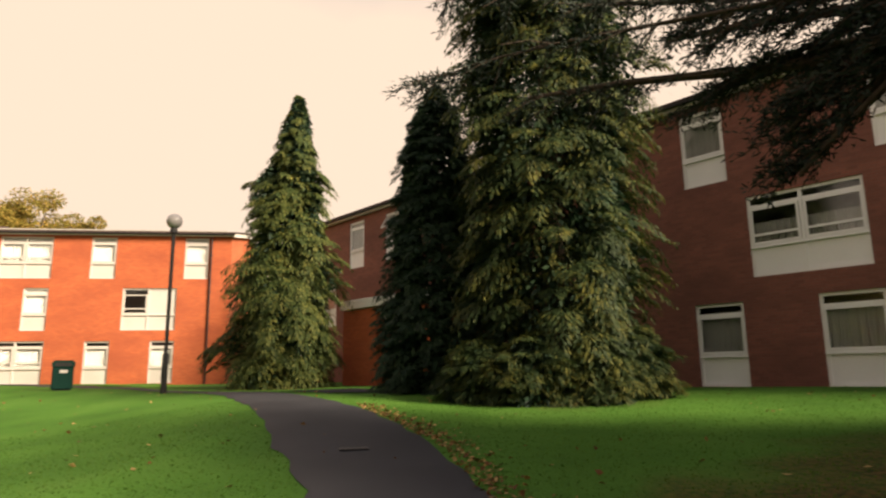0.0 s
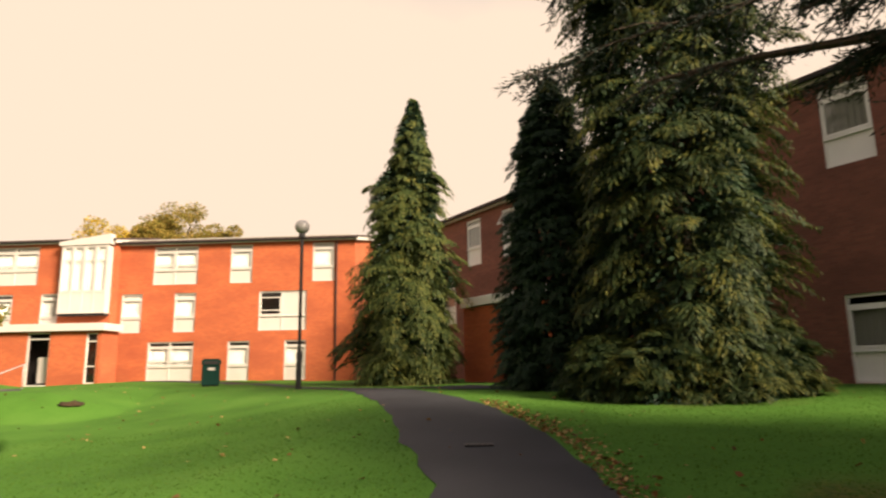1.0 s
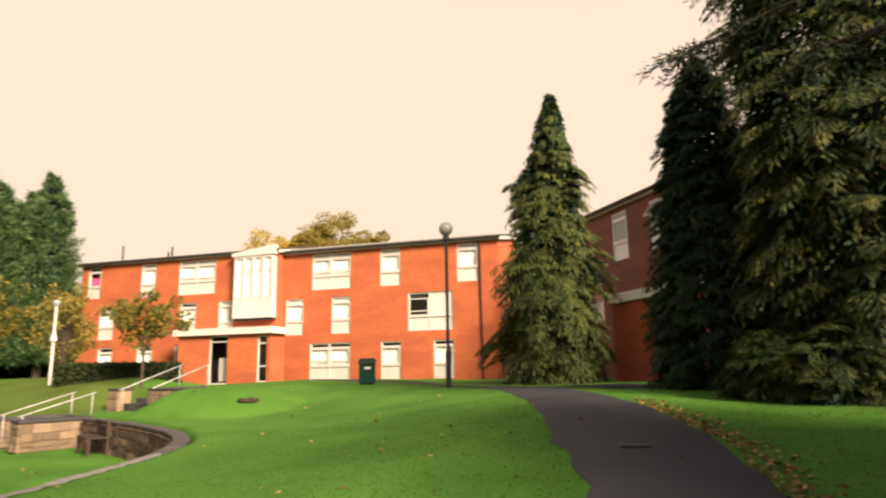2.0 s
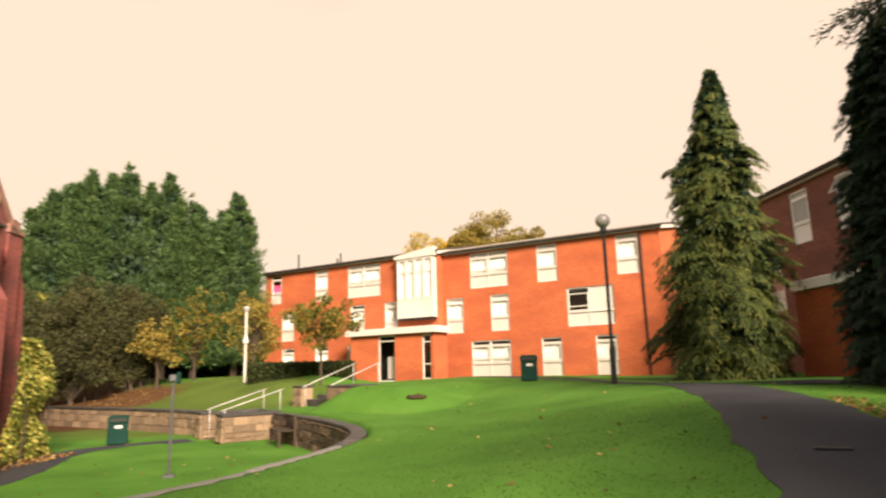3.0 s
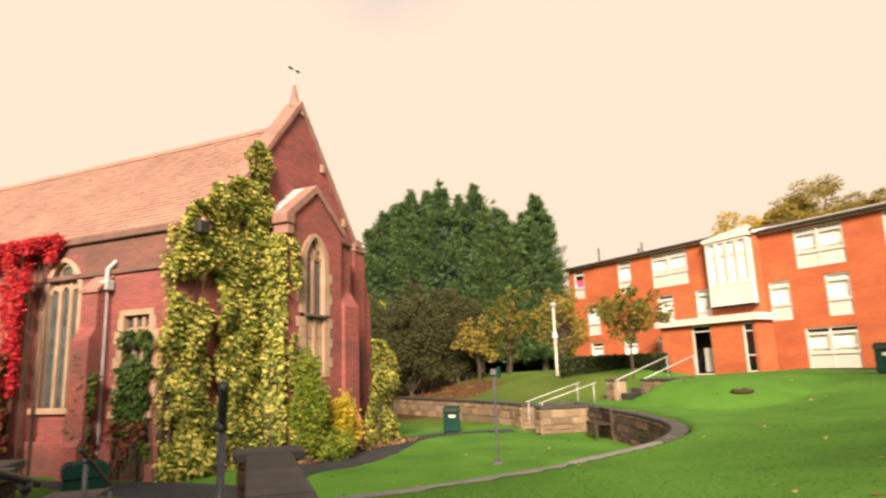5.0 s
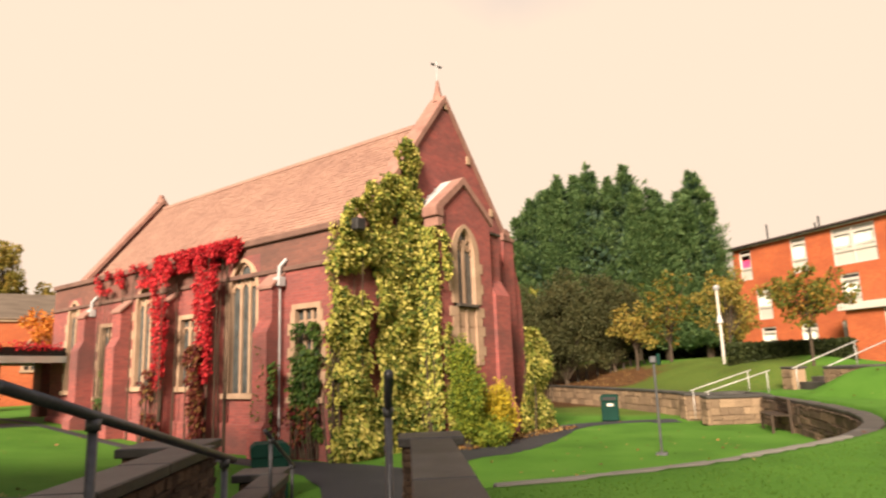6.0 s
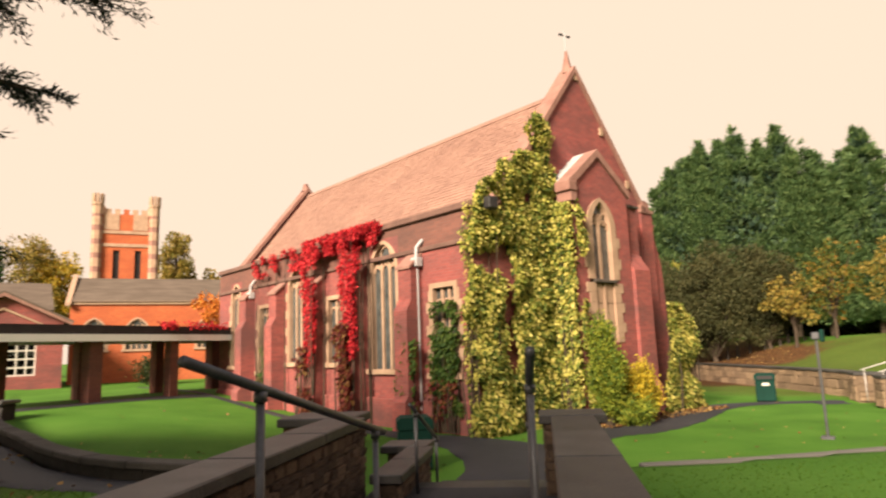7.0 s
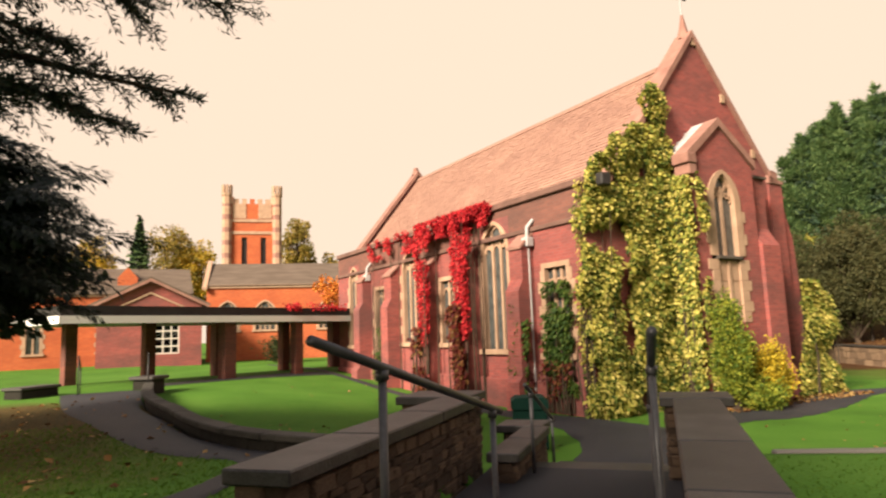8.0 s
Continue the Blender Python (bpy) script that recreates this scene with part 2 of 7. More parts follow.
BAMBOO = leaves("bright_green_shrub", [(0.06, 0.115, 0.016), (0.17, 0.23, 0.026), (0.32, 0.33, 0.038)], 0.7)
GOLD = leaves("golden_shrub", [(0.23, 0.20, 0.018), (0.48, 0.37, 0.030), (0.64, 0.46, 0.036)], 0.7)
HEDGE = leaves("dark_hedge", [(0.018, 0.030, 0.010), (0.038, 0.052, 0.016), (0.070, 0.080, 0.024)])
LITTER = leaves("fallen_leaves", [(0.09, 0.035, 0.012), (0.22, 0.11, 0.03), (0.40, 0.27, 0.10)], 0.8, 0.1)
BLADES = leaves("grass_blades", [(0.056, 0.122, 0.013), (0.080, 0.172, 0.018), (0.112, 0.205, 0.030)], 0.6, 0.45)


def bare_earth(m, spots):
    """Wears bare leaf-strewn earth into the grass round the given spots (x, y, radius)."""
    n, l = m.node_tree.nodes, m.node_tree.links
    b = n["Principled BSDF"]
    green = b.inputs["Base Color"].links[0].from_socket
    tc = n.new("ShaderNodeTexCoord")
    ns, nf = n.new("ShaderNodeTexNoise"), n.new("ShaderNodeTexNoise")
    ns.inputs["Scale"].default_value, ns.inputs["Detail"].default_value = 0.9, 6
    nf.inputs["Scale"].default_value, nf.inputs["Detail"].default_value = 14, 4
    l.new(tc.outputs["Object"], ns.inputs[0])
    l.new(tc.outputs["Object"], nf.inputs[0])
    total = None
    for x, y, r, k in spots:
        d = n.new("ShaderNodeVectorMath")
        d.operation = "DISTANCE"
        d.inputs[1].default_value = (x, y, -0.4)
        l.new(tc.outputs["Object"], d.inputs[0])
        q = n.new("ShaderNodeMath")
        q.operation = "MULTIPLY_ADD"
        q.inputs[1].default_value = 2.6
        l.new(ns.outputs[0], q.inputs[0])
        l.new(d.outputs["Value"], q.inputs[2])
        mr = n.new("ShaderNodeMapRange")
        mr.inputs[1].default_value, mr.inputs[2].default_value = r + 0.6, r + 2.0
        mr.inputs[3].default_value, mr.inputs[4].default_value = k, 0.0
        l.new(q.outputs[0], mr.inputs[0])
        if total is None:
            total = mr.outputs[0]
        else:
            mx = n.new("ShaderNodeMath")
            mx.operation = "MAXIMUM"
            l.new(total, mx.inputs[0])
            l.new(mr.outputs[0], mx.inputs[1])
            total = mx.outputs[0]
    cr = n.new("ShaderNodeValToRGB")
    cr.color_ramp.elements[0].position, cr.color_ramp.elements[1].position = 0.35, 0.7
    cr.color_ramp.elements[0].color, cr.color_ramp.elements[1].color = (0.032, 0.021, 0.012, 1), (0.16, 0.074, 0.030, 1)
    l.new(nf.outputs[0], cr.inputs[0])
    mix = n.new("ShaderNodeMix")
    mix.data_type = "RGBA"
    l.new(total, mix.inputs[0])
    l.new(green, mix.inputs[6])
    l.new(cr.outputs[0], mix.inputs[7])
    l.new(mix.outputs[2], b.inputs["Base Color"])


# (-8.5, -10) and (-5.5, -6.2): bare earth plus tree shade painted into the grass
bare_earth(GRASS, [(5.6, 3.6, 3.4, 0.9), (3.4, 4.3, 1.6, 0.9), (-8.5, -10.0, 4.6, 0.85), (-5.5, -6.2, 2.2, 0.75), (-37.5, 15.5, 4.6, 0.9), (2.3, 13.0, 1.6, 0.9), (-5.5, 22.6, 1.6, 0.7), (-18.5, 18.2, 0.1, 0.7), (-26.5, 15.6, 5.2, 0.42), (-22.2, 16.2, 3.2, 0.42), (-31.0, 14.6, 3.6, 1.0), (-35.0, 14.6, 3.6, 1.0), (-7.6, -6.0, 0.9, 0.85), (-10.2, -8.6, 0.6, 0.85)])

# ---- building helpers ----
def part(name, bm, material, parent=None, label="", smooth=False):
    """Links a bmesh as one mesh object under a thing or a part."""
    me = bpy.data.meshes.new(name)
    bm.to_mesh(me)
    bm.free()
    me.materials.append(material)
    if smooth:
        me.polygons.foreach_set("use_smooth", [True] * len(me.polygons))
    ob = new(name, me)
    if parent:
        ob.parent = parent
    if label:
        ob["label"] = label
    return ob


def thing(name, m, label, category, group="", kind=""):
    ob = new(name)
    ob.empty_display_size = 0.2
    ob.matrix_world = m
    return tagged(ob, label, category, group, kind)


def facing(x, y, z, dx, dy):
    """A frame whose x runs along (dx, dy), with y to its left and z up."""
    return pose(x, y, z, 0, 0, math.degrees(math.atan2(dy, dx)))


def box(bm, x0, x1, y0, y1, z0, z1, bevel=0.0, m=None):
    pts = [(x, y, z) for x in (x0, x1) for y in (y0, y1) for z in (z0, z1)]
    vs = [bm.verts.new((m @ Vector(p)) if m else p) for p in pts]
    fs = [bm.faces.new([vs[i] for i in q]) for q in ((0, 1, 3, 2), (4, 6, 7, 5), (0, 4, 5, 1), (2, 3, 7, 6), (0, 2, 6, 4), (1, 5, 7, 3))]
    if bevel:
        es = {e for f in fs for e in f.edges}
        bmesh.ops.bevel(bm, geom=list(es), offset=bevel, segments=1, affect="EDGES")
    return bm


def boxed(*a, **k):
    return box(bmesh.new(), *a, **k)


def prism(bm, poly, y0, y1, axis="y", m=None):
    """A flat outline (x, z) drawn out from y0 to y1; axis x takes the outline as (y, z)."""
    put = (lambda p, d: (p[0], d, p[1])) if axis == "y" else (lambda p, d: (d, p[0], p[1])) if axis == "x" else (lambda p, d: (p[0], p[1], d))
    a = [bm.verts.new((m @ Vector(put(p, y0))) if m else put(p, y0)) for p in poly]
    b = [bm.verts.new((m @ Vector(put(p, y1))) if m else put(p, y1)) for p in poly]
    fs = [bm.faces.new(a), bm.faces.new(b[::-1])]
    for i in range(len(poly)):
        j = (i + 1) % len(poly)
        fs.append(bm.faces.new((a[j], a[i], b[i], b[j])))
    bmesh.ops.recalc_face_normals(bm, faces=fs)
    return bm


def ring_band(bm, inner, outer, y0, y1, axis="y"):
    """The band between two open outlines with equal numbers of points, drawn out from y0 to y1."""
    for i in range(len(inner) - 1):
        prism(bm, [inner[i], inner[i + 1], outer[i + 1], outer[i]], y0, y1, axis)
    return bm


def tube(bm, pts, radii, n=8):
    """A round bar along points, with a radius for each."""
    pts = [Vector(p) for p in pts]
    rings = []
    side = Vector((0.31, 0.77, 0.55))
    for i, p in enumerate(pts):
        d = (pts[min(i + 1, len(pts) - 1)] - pts[max(i - 1, 0)]).normalized()
        u = d.cross(side)
        if u.length < 0.05:
            u = d.cross(Vector((1, 0, 0)))
        u.normalize()
        v = d.cross(u)
        side = v.cross(d) if v.length else side
        side = u.cross(d)
        r = radii[i] if isinstance(radii, (list, tuple)) else radii
        rings.append([bm.verts.new(p + (u * math.cos(2 * math.pi * k / n) + v * math.sin(2 * math.pi * k / n)) * r) for k in range(n)])
    for a, b in zip(rings, rings[1:]):
        for k in range(n):
            bm.faces.new((a[k], a[(k + 1) % n], b[(k + 1) % n], b[k]))
    bm.faces.new(rings[0][::-1])
    bm.faces.new(rings[-1])
    return bm


def pierced(x0, x1, z0, z1, t, holes, top=None):
    """An upright wall from y=0 to y=t with square openings (x0, x1, z0, z1) cut through it."""
    bm = bmesh.new()
    xs = sorted({x0, x1, *[h[0] for h in holes], *[h[1] for h in holes]})
    zs = sorted({z0, z1, *[h[2] for h in holes], *[h[3] for h in holes]})
    xs, zs = [x for x in xs if x0 <= x <= x1], [z for z in zs if z0 <= z <= z1]

    def solid(i, k):
        if not (0 <= i < len(xs) - 1 and 0 <= k < len(zs) - 1):
            return False
        cx, cz = (xs[i] + xs[i + 1]) / 2, (zs[k] + zs[k + 1]) / 2
        return not any(h[0] < cx < h[1] and h[2] < cz < h[3] for h in holes)

    quad = lambda *p: bm.faces.new([bm.verts.new(q) for q in p])
    for i in range(len(xs) - 1):
        for k in range(len(zs) - 1):
            if not solid(i, k):
                continue
            a, b, c, d = xs[i], xs[i + 1], zs[k], zs[k + 1]
            quad((a, 0, c), (b, 0, c), (b, 0, d), (a, 0, d))
            quad((b, t, c), (a, t, c), (a, t, d), (b, t, d))
            if not solid(i - 1, k):
                quad((a, t, c), (a, 0, c), (a, 0, d), (a, t, d))
            if not solid(i + 1, k):
                quad((b, 0, c), (b, t, c), (b, t, d), (b, 0, d))
            if not solid(i, k - 1):
                quad((a, t, c), (b, t, c), (b, 0, c), (a, 0, c))
            if not solid(i, k + 1):
                quad((a, 0, d), (b, 0, d), (b, t, d), (a, t, d))
    bmesh.ops.remove_doubles(bm, verts=bm.verts, dist=0.0005)
    return bm


def kites(name, at, along, across, length, width, material, parent=None, fold=0.25, label=""):
    """One mesh of many small folded leaves: places, directions and sizes as arrays."""
    n = len(at)
    at, along, across = np.asarray(at, float), np.asarray(along, float), np.asarray(across, float)
    along = along / (np.linalg.norm(along, axis=1, keepdims=True) + 1e-9)
    across = across - (across * along).sum(1, keepdims=True) * along
    across = across / (np.linalg.norm(across, axis=1, keepdims=True) + 1e-9)
    up = np.cross(along, across)
    L, W = np.broadcast_to(length, (n,))[:, None], np.broadcast_to(width, (n,))[:, None]
    mid = at + along * L * 0.45
    v = np.stack([at, mid + across * W * 0.5 - up * W * fold, at + along * L - up * L * 0.12, mid - across * W * 0.5 - up * W * fold], 1).reshape(-1, 3)
    me = bpy.data.meshes.new(name)
    me.vertices.add(4 * n)
    me.vertices.foreach_set("co", v.ravel())
    me.loops.add(6 * n)
    base = np.arange(n)[:, None] * 4
    me.loops.foreach_set("vertex_index", (base + np.array([0, 1, 2, 0, 2, 3])).ravel())
    me.polygons.add(2 * n)
    me.polygons.foreach_set("loop_start", np.arange(2 * n) * 3)
    me.update(calc_edges=True)
    me.validate()
    me.materials.append(material)
    ob = new(name, me)
    if parent:
        ob.parent = parent
    if label:
        ob["label"] = label
    return ob


def sphere_dirs(n, rng):
    v = rng.normal(size=(n, 3))
    return v / np.linalg.norm(v, axis=1, keepdims=True)

# ---- ground ----
SUNK = -1.5
# the edge of the sunken garden, from its north-west round to its south-west
EDGE = [(-46, 13.2), (-36, 13.7), (-26, 13.9), (-20.2, 13.4), (-17.6, 13.9), (-14.0, 12.5), (-11.2, 11.0), (-9.4, 9.5), (-7.98, 7.6), (-7.22, 5.8), (-6.74, 4.4),
        (-6.52, 3.1), (-6.40, 1.7), (-7.3, -1.2), (-6.75, -2.3), (-7.25, -3.5), (-8.25, -4.7), (-10.0, -6.2), (-12.8, -8.5), (-19.2, -12.5), (-40, -25)]


def spline(pts, step=0.5):
    """A smooth line through the points, in short even steps."""
    P = np.array([pts[0], *pts, pts[-1]], float)
    out = []
    for i in range(1, len(P) - 2):
        a, b, c, d = P[i - 1:i + 3]
        n = max(2, int(np.linalg.norm(c - b) / step))
        for k in range(n):
            s = k / n
            out.append(0.5 * ((2 * b) + (c - a) * s + (2 * a - 5 * b + 4 * c - d) * s * s + (3 * b - a - 3 * c + d) * s ** 3))
    out.append(P[-1])
    return np.array(out)


RIM = spline(EDGE, 0.4)


def ease(v):
    v = np.clip(v, 0, 1)
    return v * v * (3 - 2 * v)


def far_from(line, x, y):
    """The distance to a line, and on which side (plus: to its left)."""
    p = np.stack([x, y], -1)[:, None, :]
    a, b = line[:-1][None], line[1:][None]
    d = b - a
    s = np.clip(((p - a) * d).sum(-1) / (d * d).sum(-1), 0, 1)
    q = p - a - s[..., None] * d
    r = np.sqrt((q * q).sum(-1))
    k = r.argmin(1)
    i = np.arange(len(k))
    cross = d[0, k, 0] * q[i, k, 1] - d[0, k, 1] * q[i, k, 0]
    return r[i, k] * np.where(cross >= 0, 1, -1)


def height(x, y):
    """The ground's height at arrays of places."""
    x, y = np.atleast_1d(np.asarray(x, float)), np.atleast_1d(np.asarray(y, float))
    z = np.empty_like(x)
    for i in range(0, len(x), 20000):
        X, Y = x[i:i + 20000], y[i:i + 20000]
        e = far_from(RIM, X, Y)
        out = np.maximum(e, 0)
        seg = np.hypot(X - np.clip(X, -7, 0.5), Y)
        up = -0.62 + 0.67 * ease(np.minimum((out - 1.5) / 6.5, (seg - 1.0) / 14))
        south = ease((-Y + 1) / 5)
        up = up * (1 - south) + (-0.58 - 0.13 * ease((-X - 2.5) / 4)) * south
        mound = ease((-19.5 - X) / 3) * ease((out - 0.4) / 4.0) * ease((Y - 8) / 4) * ease((24 - Y) / 4.5)
        up = up + 0.62 * mound
        # the lawn climbs over the end of the upper wall, with a level terrace behind it
        bank = ease((X + 17.3) / 2.3) * ease((-9 - X) / 5) * ease((Y - 13.0) / 2.4)
        terrace = ease((Y - 16.9) / 1.2) * ease((X + 23) / 2) * ease((-12 - X) / 4)
        up = np.where(Y > 5, np.maximum(up, 0.12 - 0.9 * (1 - np.maximum(bank, terrace))), up)
        up = up + 0.05 * np.sin(X * 0.45 + 1) * np.sin(Y * 0.38) * ease((out - 2) / 6) * ease(np.hypot(X, Y) / 8 - 0.6)
        low = SUNK + 0.72 * ease((-Y - 2.5) / 8.5) * ease((-X - 8) / 11)
        blend = ease((e + 0.17 - 0.11 * ease((Y - 7.6) / 1.5)) / 0.30)
        hh = low * (1 - blend) + up * blend
        # the flight of steps between the walls
        sx, sy = -0.986 * X + 0.165 * Y, -0.165 * X - 0.986 * Y
        lane = (sy > -0.30) & (sy < 2.2) & (sx > 1.9) & (sx < 10.2)
        hh = np.where(lane, np.minimum(hh, np.where(sx < 3.3, -0.95, np.where(sx < 7.4, -1.08, -1.58))), hh)
        # the steps in the north wall
        gap = (X > -20.1) & (X < -18.0) & (Y > 11.5) & (Y < 14.9)
        hh = np.where(gap, SUNK - 0.05, hh)
        z[i:i + 20000] = hh
    return z


def gz(x, y):
    return float(height([x], [y])[0])


def spaced(lo, hi, fine_lo, fine_hi, step):
    """Even steps in the middle, growing ones out to the ends."""
    mid = list(np.arange(fine_lo, fine_hi + 1e-6, step))
    a, s = [fine_lo], step
    while a[-1] > lo:
        s *= 1.35
        a.append(max(lo, a[-1] - s))
    b, s = [mid[-1]], step
    while b[-1] < hi:
        s *= 1.35
        b.append(min(hi, b[-1] + s))
    return np.array(a[::-1][:-1] + mid + b[1:])


def sheet(name, xs, ys, lift, material, keep=None):
    X, Y = np.meshgrid(xs, ys, indexing="ij")
    Z = height(X.ravel(), Y.ravel()).reshape(X.shape) + lift
    nx, ny = X.shape
    idx = np.arange(nx * ny).reshape(nx, ny)
    quads = np.stack([idx[:-1, :-1], idx[1:, :-1], idx[1:, 1:], idx[:-1, 1:]], -1).reshape(-1, 4)
    me = bpy.data.meshes.new(name)
    me.from_pydata(np.stack([X.ravel(), Y.ravel(), Z.ravel()], -1).tolist(), [], quads.tolist())
    me.polygons.foreach_set("use_smooth", [True] * len(me.polygons))
    me.materials.append(material)
    return new(name, me)


ground = sheet("ground", spaced(-2500, 2500, -38, 12, 0.14), spaced(-2500, 2500, -18, 26, 0.14), 0, GRASS)
tagged(ground, "mown green lawn rising to the brick blocks", "ground", kind="structure")


def strip(name, left, right, material, lift, label, category, kind="structure"):
    """A paved strip between two lines, draped on the ground, with a thickness."""
    n = 90
    def even(line):
        s = spline(line, 0.15)
        d = np.r_[0, np.cumsum(np.linalg.norm(np.diff(s, axis=0), axis=1))]
        q = np.linspace(0, d[-1], n)
        return np.stack([np.interp(q, d, s[:, 0]), np.interp(q, d, s[:, 1])], -1)
    a, b = even(left), even(right)
    rows = np.stack([a + (b - a) * f for f in np.linspace(0, 1, 9)], 1)
    wob = np.random.default_rng(3).normal(size=(n, 2)) * 0.025
    rows[:, 0] += wob[:, :1]
    rows[:, -1] += wob[:, 1:]
    z = height(rows[..., 0].ravel(), rows[..., 1].ravel()).reshape(n, 9)
    z = z + lift
    top = np.concatenate([rows, z[..., None]], -1)
    top[:, 0, 2] -= lift * 0.7
    top[:, -1, 2] -= lift * 0.7
    idx = np.arange(n * 9).reshape(n, 9)
    f = np.stack([idx[:-1, :-1], idx[:-1, 1:], idx[1:, 1:], idx[1:, :-1]], -1).reshape(-1, 4)
    me = bpy.data.meshes.new(name)
    me.from_pydata(top.reshape(-1, 3).tolist(), [], f.tolist())
    me.polygons.foreach_set("use_smooth", [True] * len(me.polygons))
    me.materials.append(material)
    ob = new(name, me)
    tagged(ob, label, category, kind=kind)
    return ob


strip("path", [(-1.79, 0.42), (-1.15, 0.70), (-0.9, 1.5), (-0.85, 3.0), (-1.06, 5.25), (-1.39, 6.42), (-2.0, 8.1), (-2.7, 10.0), (-3.68, 12.5), (-5.1, 15.2), (-6.9, 17.7), (-9.5, 20.6), (-13.0, 23.8), (-18.0, 27.6), (-22.5, 29.0)],
      [(-2.2, -1.75), (-0.6, -1.5), (0.6, -0.4), (0.76, 1.2), (0.62, 3.0), (0.44, 5.27), (0.21, 6.4), (-0.13, 7.75), (-0.55, 9.2), (-1.0, 10.5), (-1.9, 12.3), (-3.34, 14.7), (-5.0, 16.7), (-8.6, 20.3), (-12.2, 25.0), (-17.5, 28.9), (-22.5, 30.2)],
      ASPHALT, 0.030, "dark asphalt footpath curving through the lawn", "path")
strip("path", [(-2.6, 15.2), (-3.2, 16.6), (-4.4, 18.6)], [(-1.2, 15.6), (-1.5, 17.2), (-2.4, 19.4)], ASPHALT, 0.022, "short asphalt spur to a brick entrance", "path")
strip("path", [(-12.4, 1.9), (-14.2, 2.4), (-15.6, 3.2), (-16.8, 4.6), (-17.8, 5.8), (-18.8, 6.7), (-20.5, 8.2), (-20.9, 9.9), (-20.6, 12.4)],
      [(-12.2, 2.5), (-13.4, 3.2), (-14.45, 3.85), (-14.85, 4.8), (-15.35, 5.5), (-16.8, 6.8), (-19.1, 8.4), (-20.1, 10.0), (-19.9, 12.5)], ASPHALT, 0.026, "dark path winding round the chapel end", "path")
strip("path", [(-9.6, 0.05), (-10.5, 0.27), (-11.75, 0.42), (-12.9, 0.25), (-14.3, -0.15), (-17.0, -2.0), (-21.0, -5.3), (-26.0, -9.4), (-33, -15)],
      [(-9.3, 2.0), (-10.6, 2.4), (-12.0, 2.7), (-13.4, 2.4), (-15.0, 1.15), (-16.4, -0.6), (-20.0, -3.9), (-25.0, -8.1), (-32, -13.9)], ASPHALT, 0.034, "dark path along the chapel wall", "path")
strip("path", [(-18.5, -12.3), (-21.7, -10.4), (-25.0, -8.6)], [(-19.1, -13.3), (-22.3, -11.5), (-25.6, -9.7)], ASPHALT, 0.030, "grey paving along the brick piers", "path")
strip("path", [(-4.6, -2.7), (-6.5, -2.65), (-7.15, -3.5), (-8.15, -4.72), (-9.9, -6.25), (-12.7, -8.55), (-16.4, -11.1)],
      [(-4.6, -3.0), (-6.3, -3.2), (-6.67, -3.9), (-7.3, -5.0), (-9.5, -7.33), (-11.62, -9.54), (-15.2, -12.6)], ASPHALT, 0.024, "worn asphalt path beside a curved wall", "path")

# ---- the three-storey brick blocks ----
def bars(bm, x0, x1, z0, z1, y0, y1, w, xs=(), zs=()):
    """A frame with upright bars at xs and cross bars at zs."""
    cx = [x0 + w / 2, *sorted(xs), x1 - w / 2]
    cz = [z0 + w / 2, *sorted(zs), z1 - w / 2]
    lights = [(a + w / 2, b - w / 2, c + w / 2, d - w / 2) for a, b in zip(cx, cx[1:]) for c, d in zip(cz, cz[1:])]
    one = pierced(x0, x1, z0, z1, y1 - y0, lights)
    bmesh.ops.translate(one, vec=(0, y0, 0), verts=one.verts)
    me = bpy.data.meshes.new("bars")
    one.to_mesh(me)
    one.free()
    bm.from_mesh(me)
    bpy.data.meshes.remove(me)
    return bm


def folds(x0, x1, y, z0, z1, depth=0.03, n=14):
    """A hanging curtain with upright folds."""
    bm = bmesh.new()
    pts = [(x0 + (x1 - x0) * i / (2 * n), y + depth * (i % 2) + 0.01 * math.sin(i * 1.7)) for i in range(2 * n + 1)]
    lo, hi = [bm.verts.new((x, d, z0)) for x, d in pts], [bm.verts.new((x, d, z1)) for x, d in pts]
    for i in range(2 * n):
        bm.faces.new((lo[i], lo[i + 1], hi[i + 1], hi[i]))
    return bm


def pane(x0, x1, z0, z1, y, parent):
    ob = part("pane", boxed(x0, x1, y, y + 0.006, z0, z1), GLASS, parent)
    ob.visible_shadow = False
    return ob


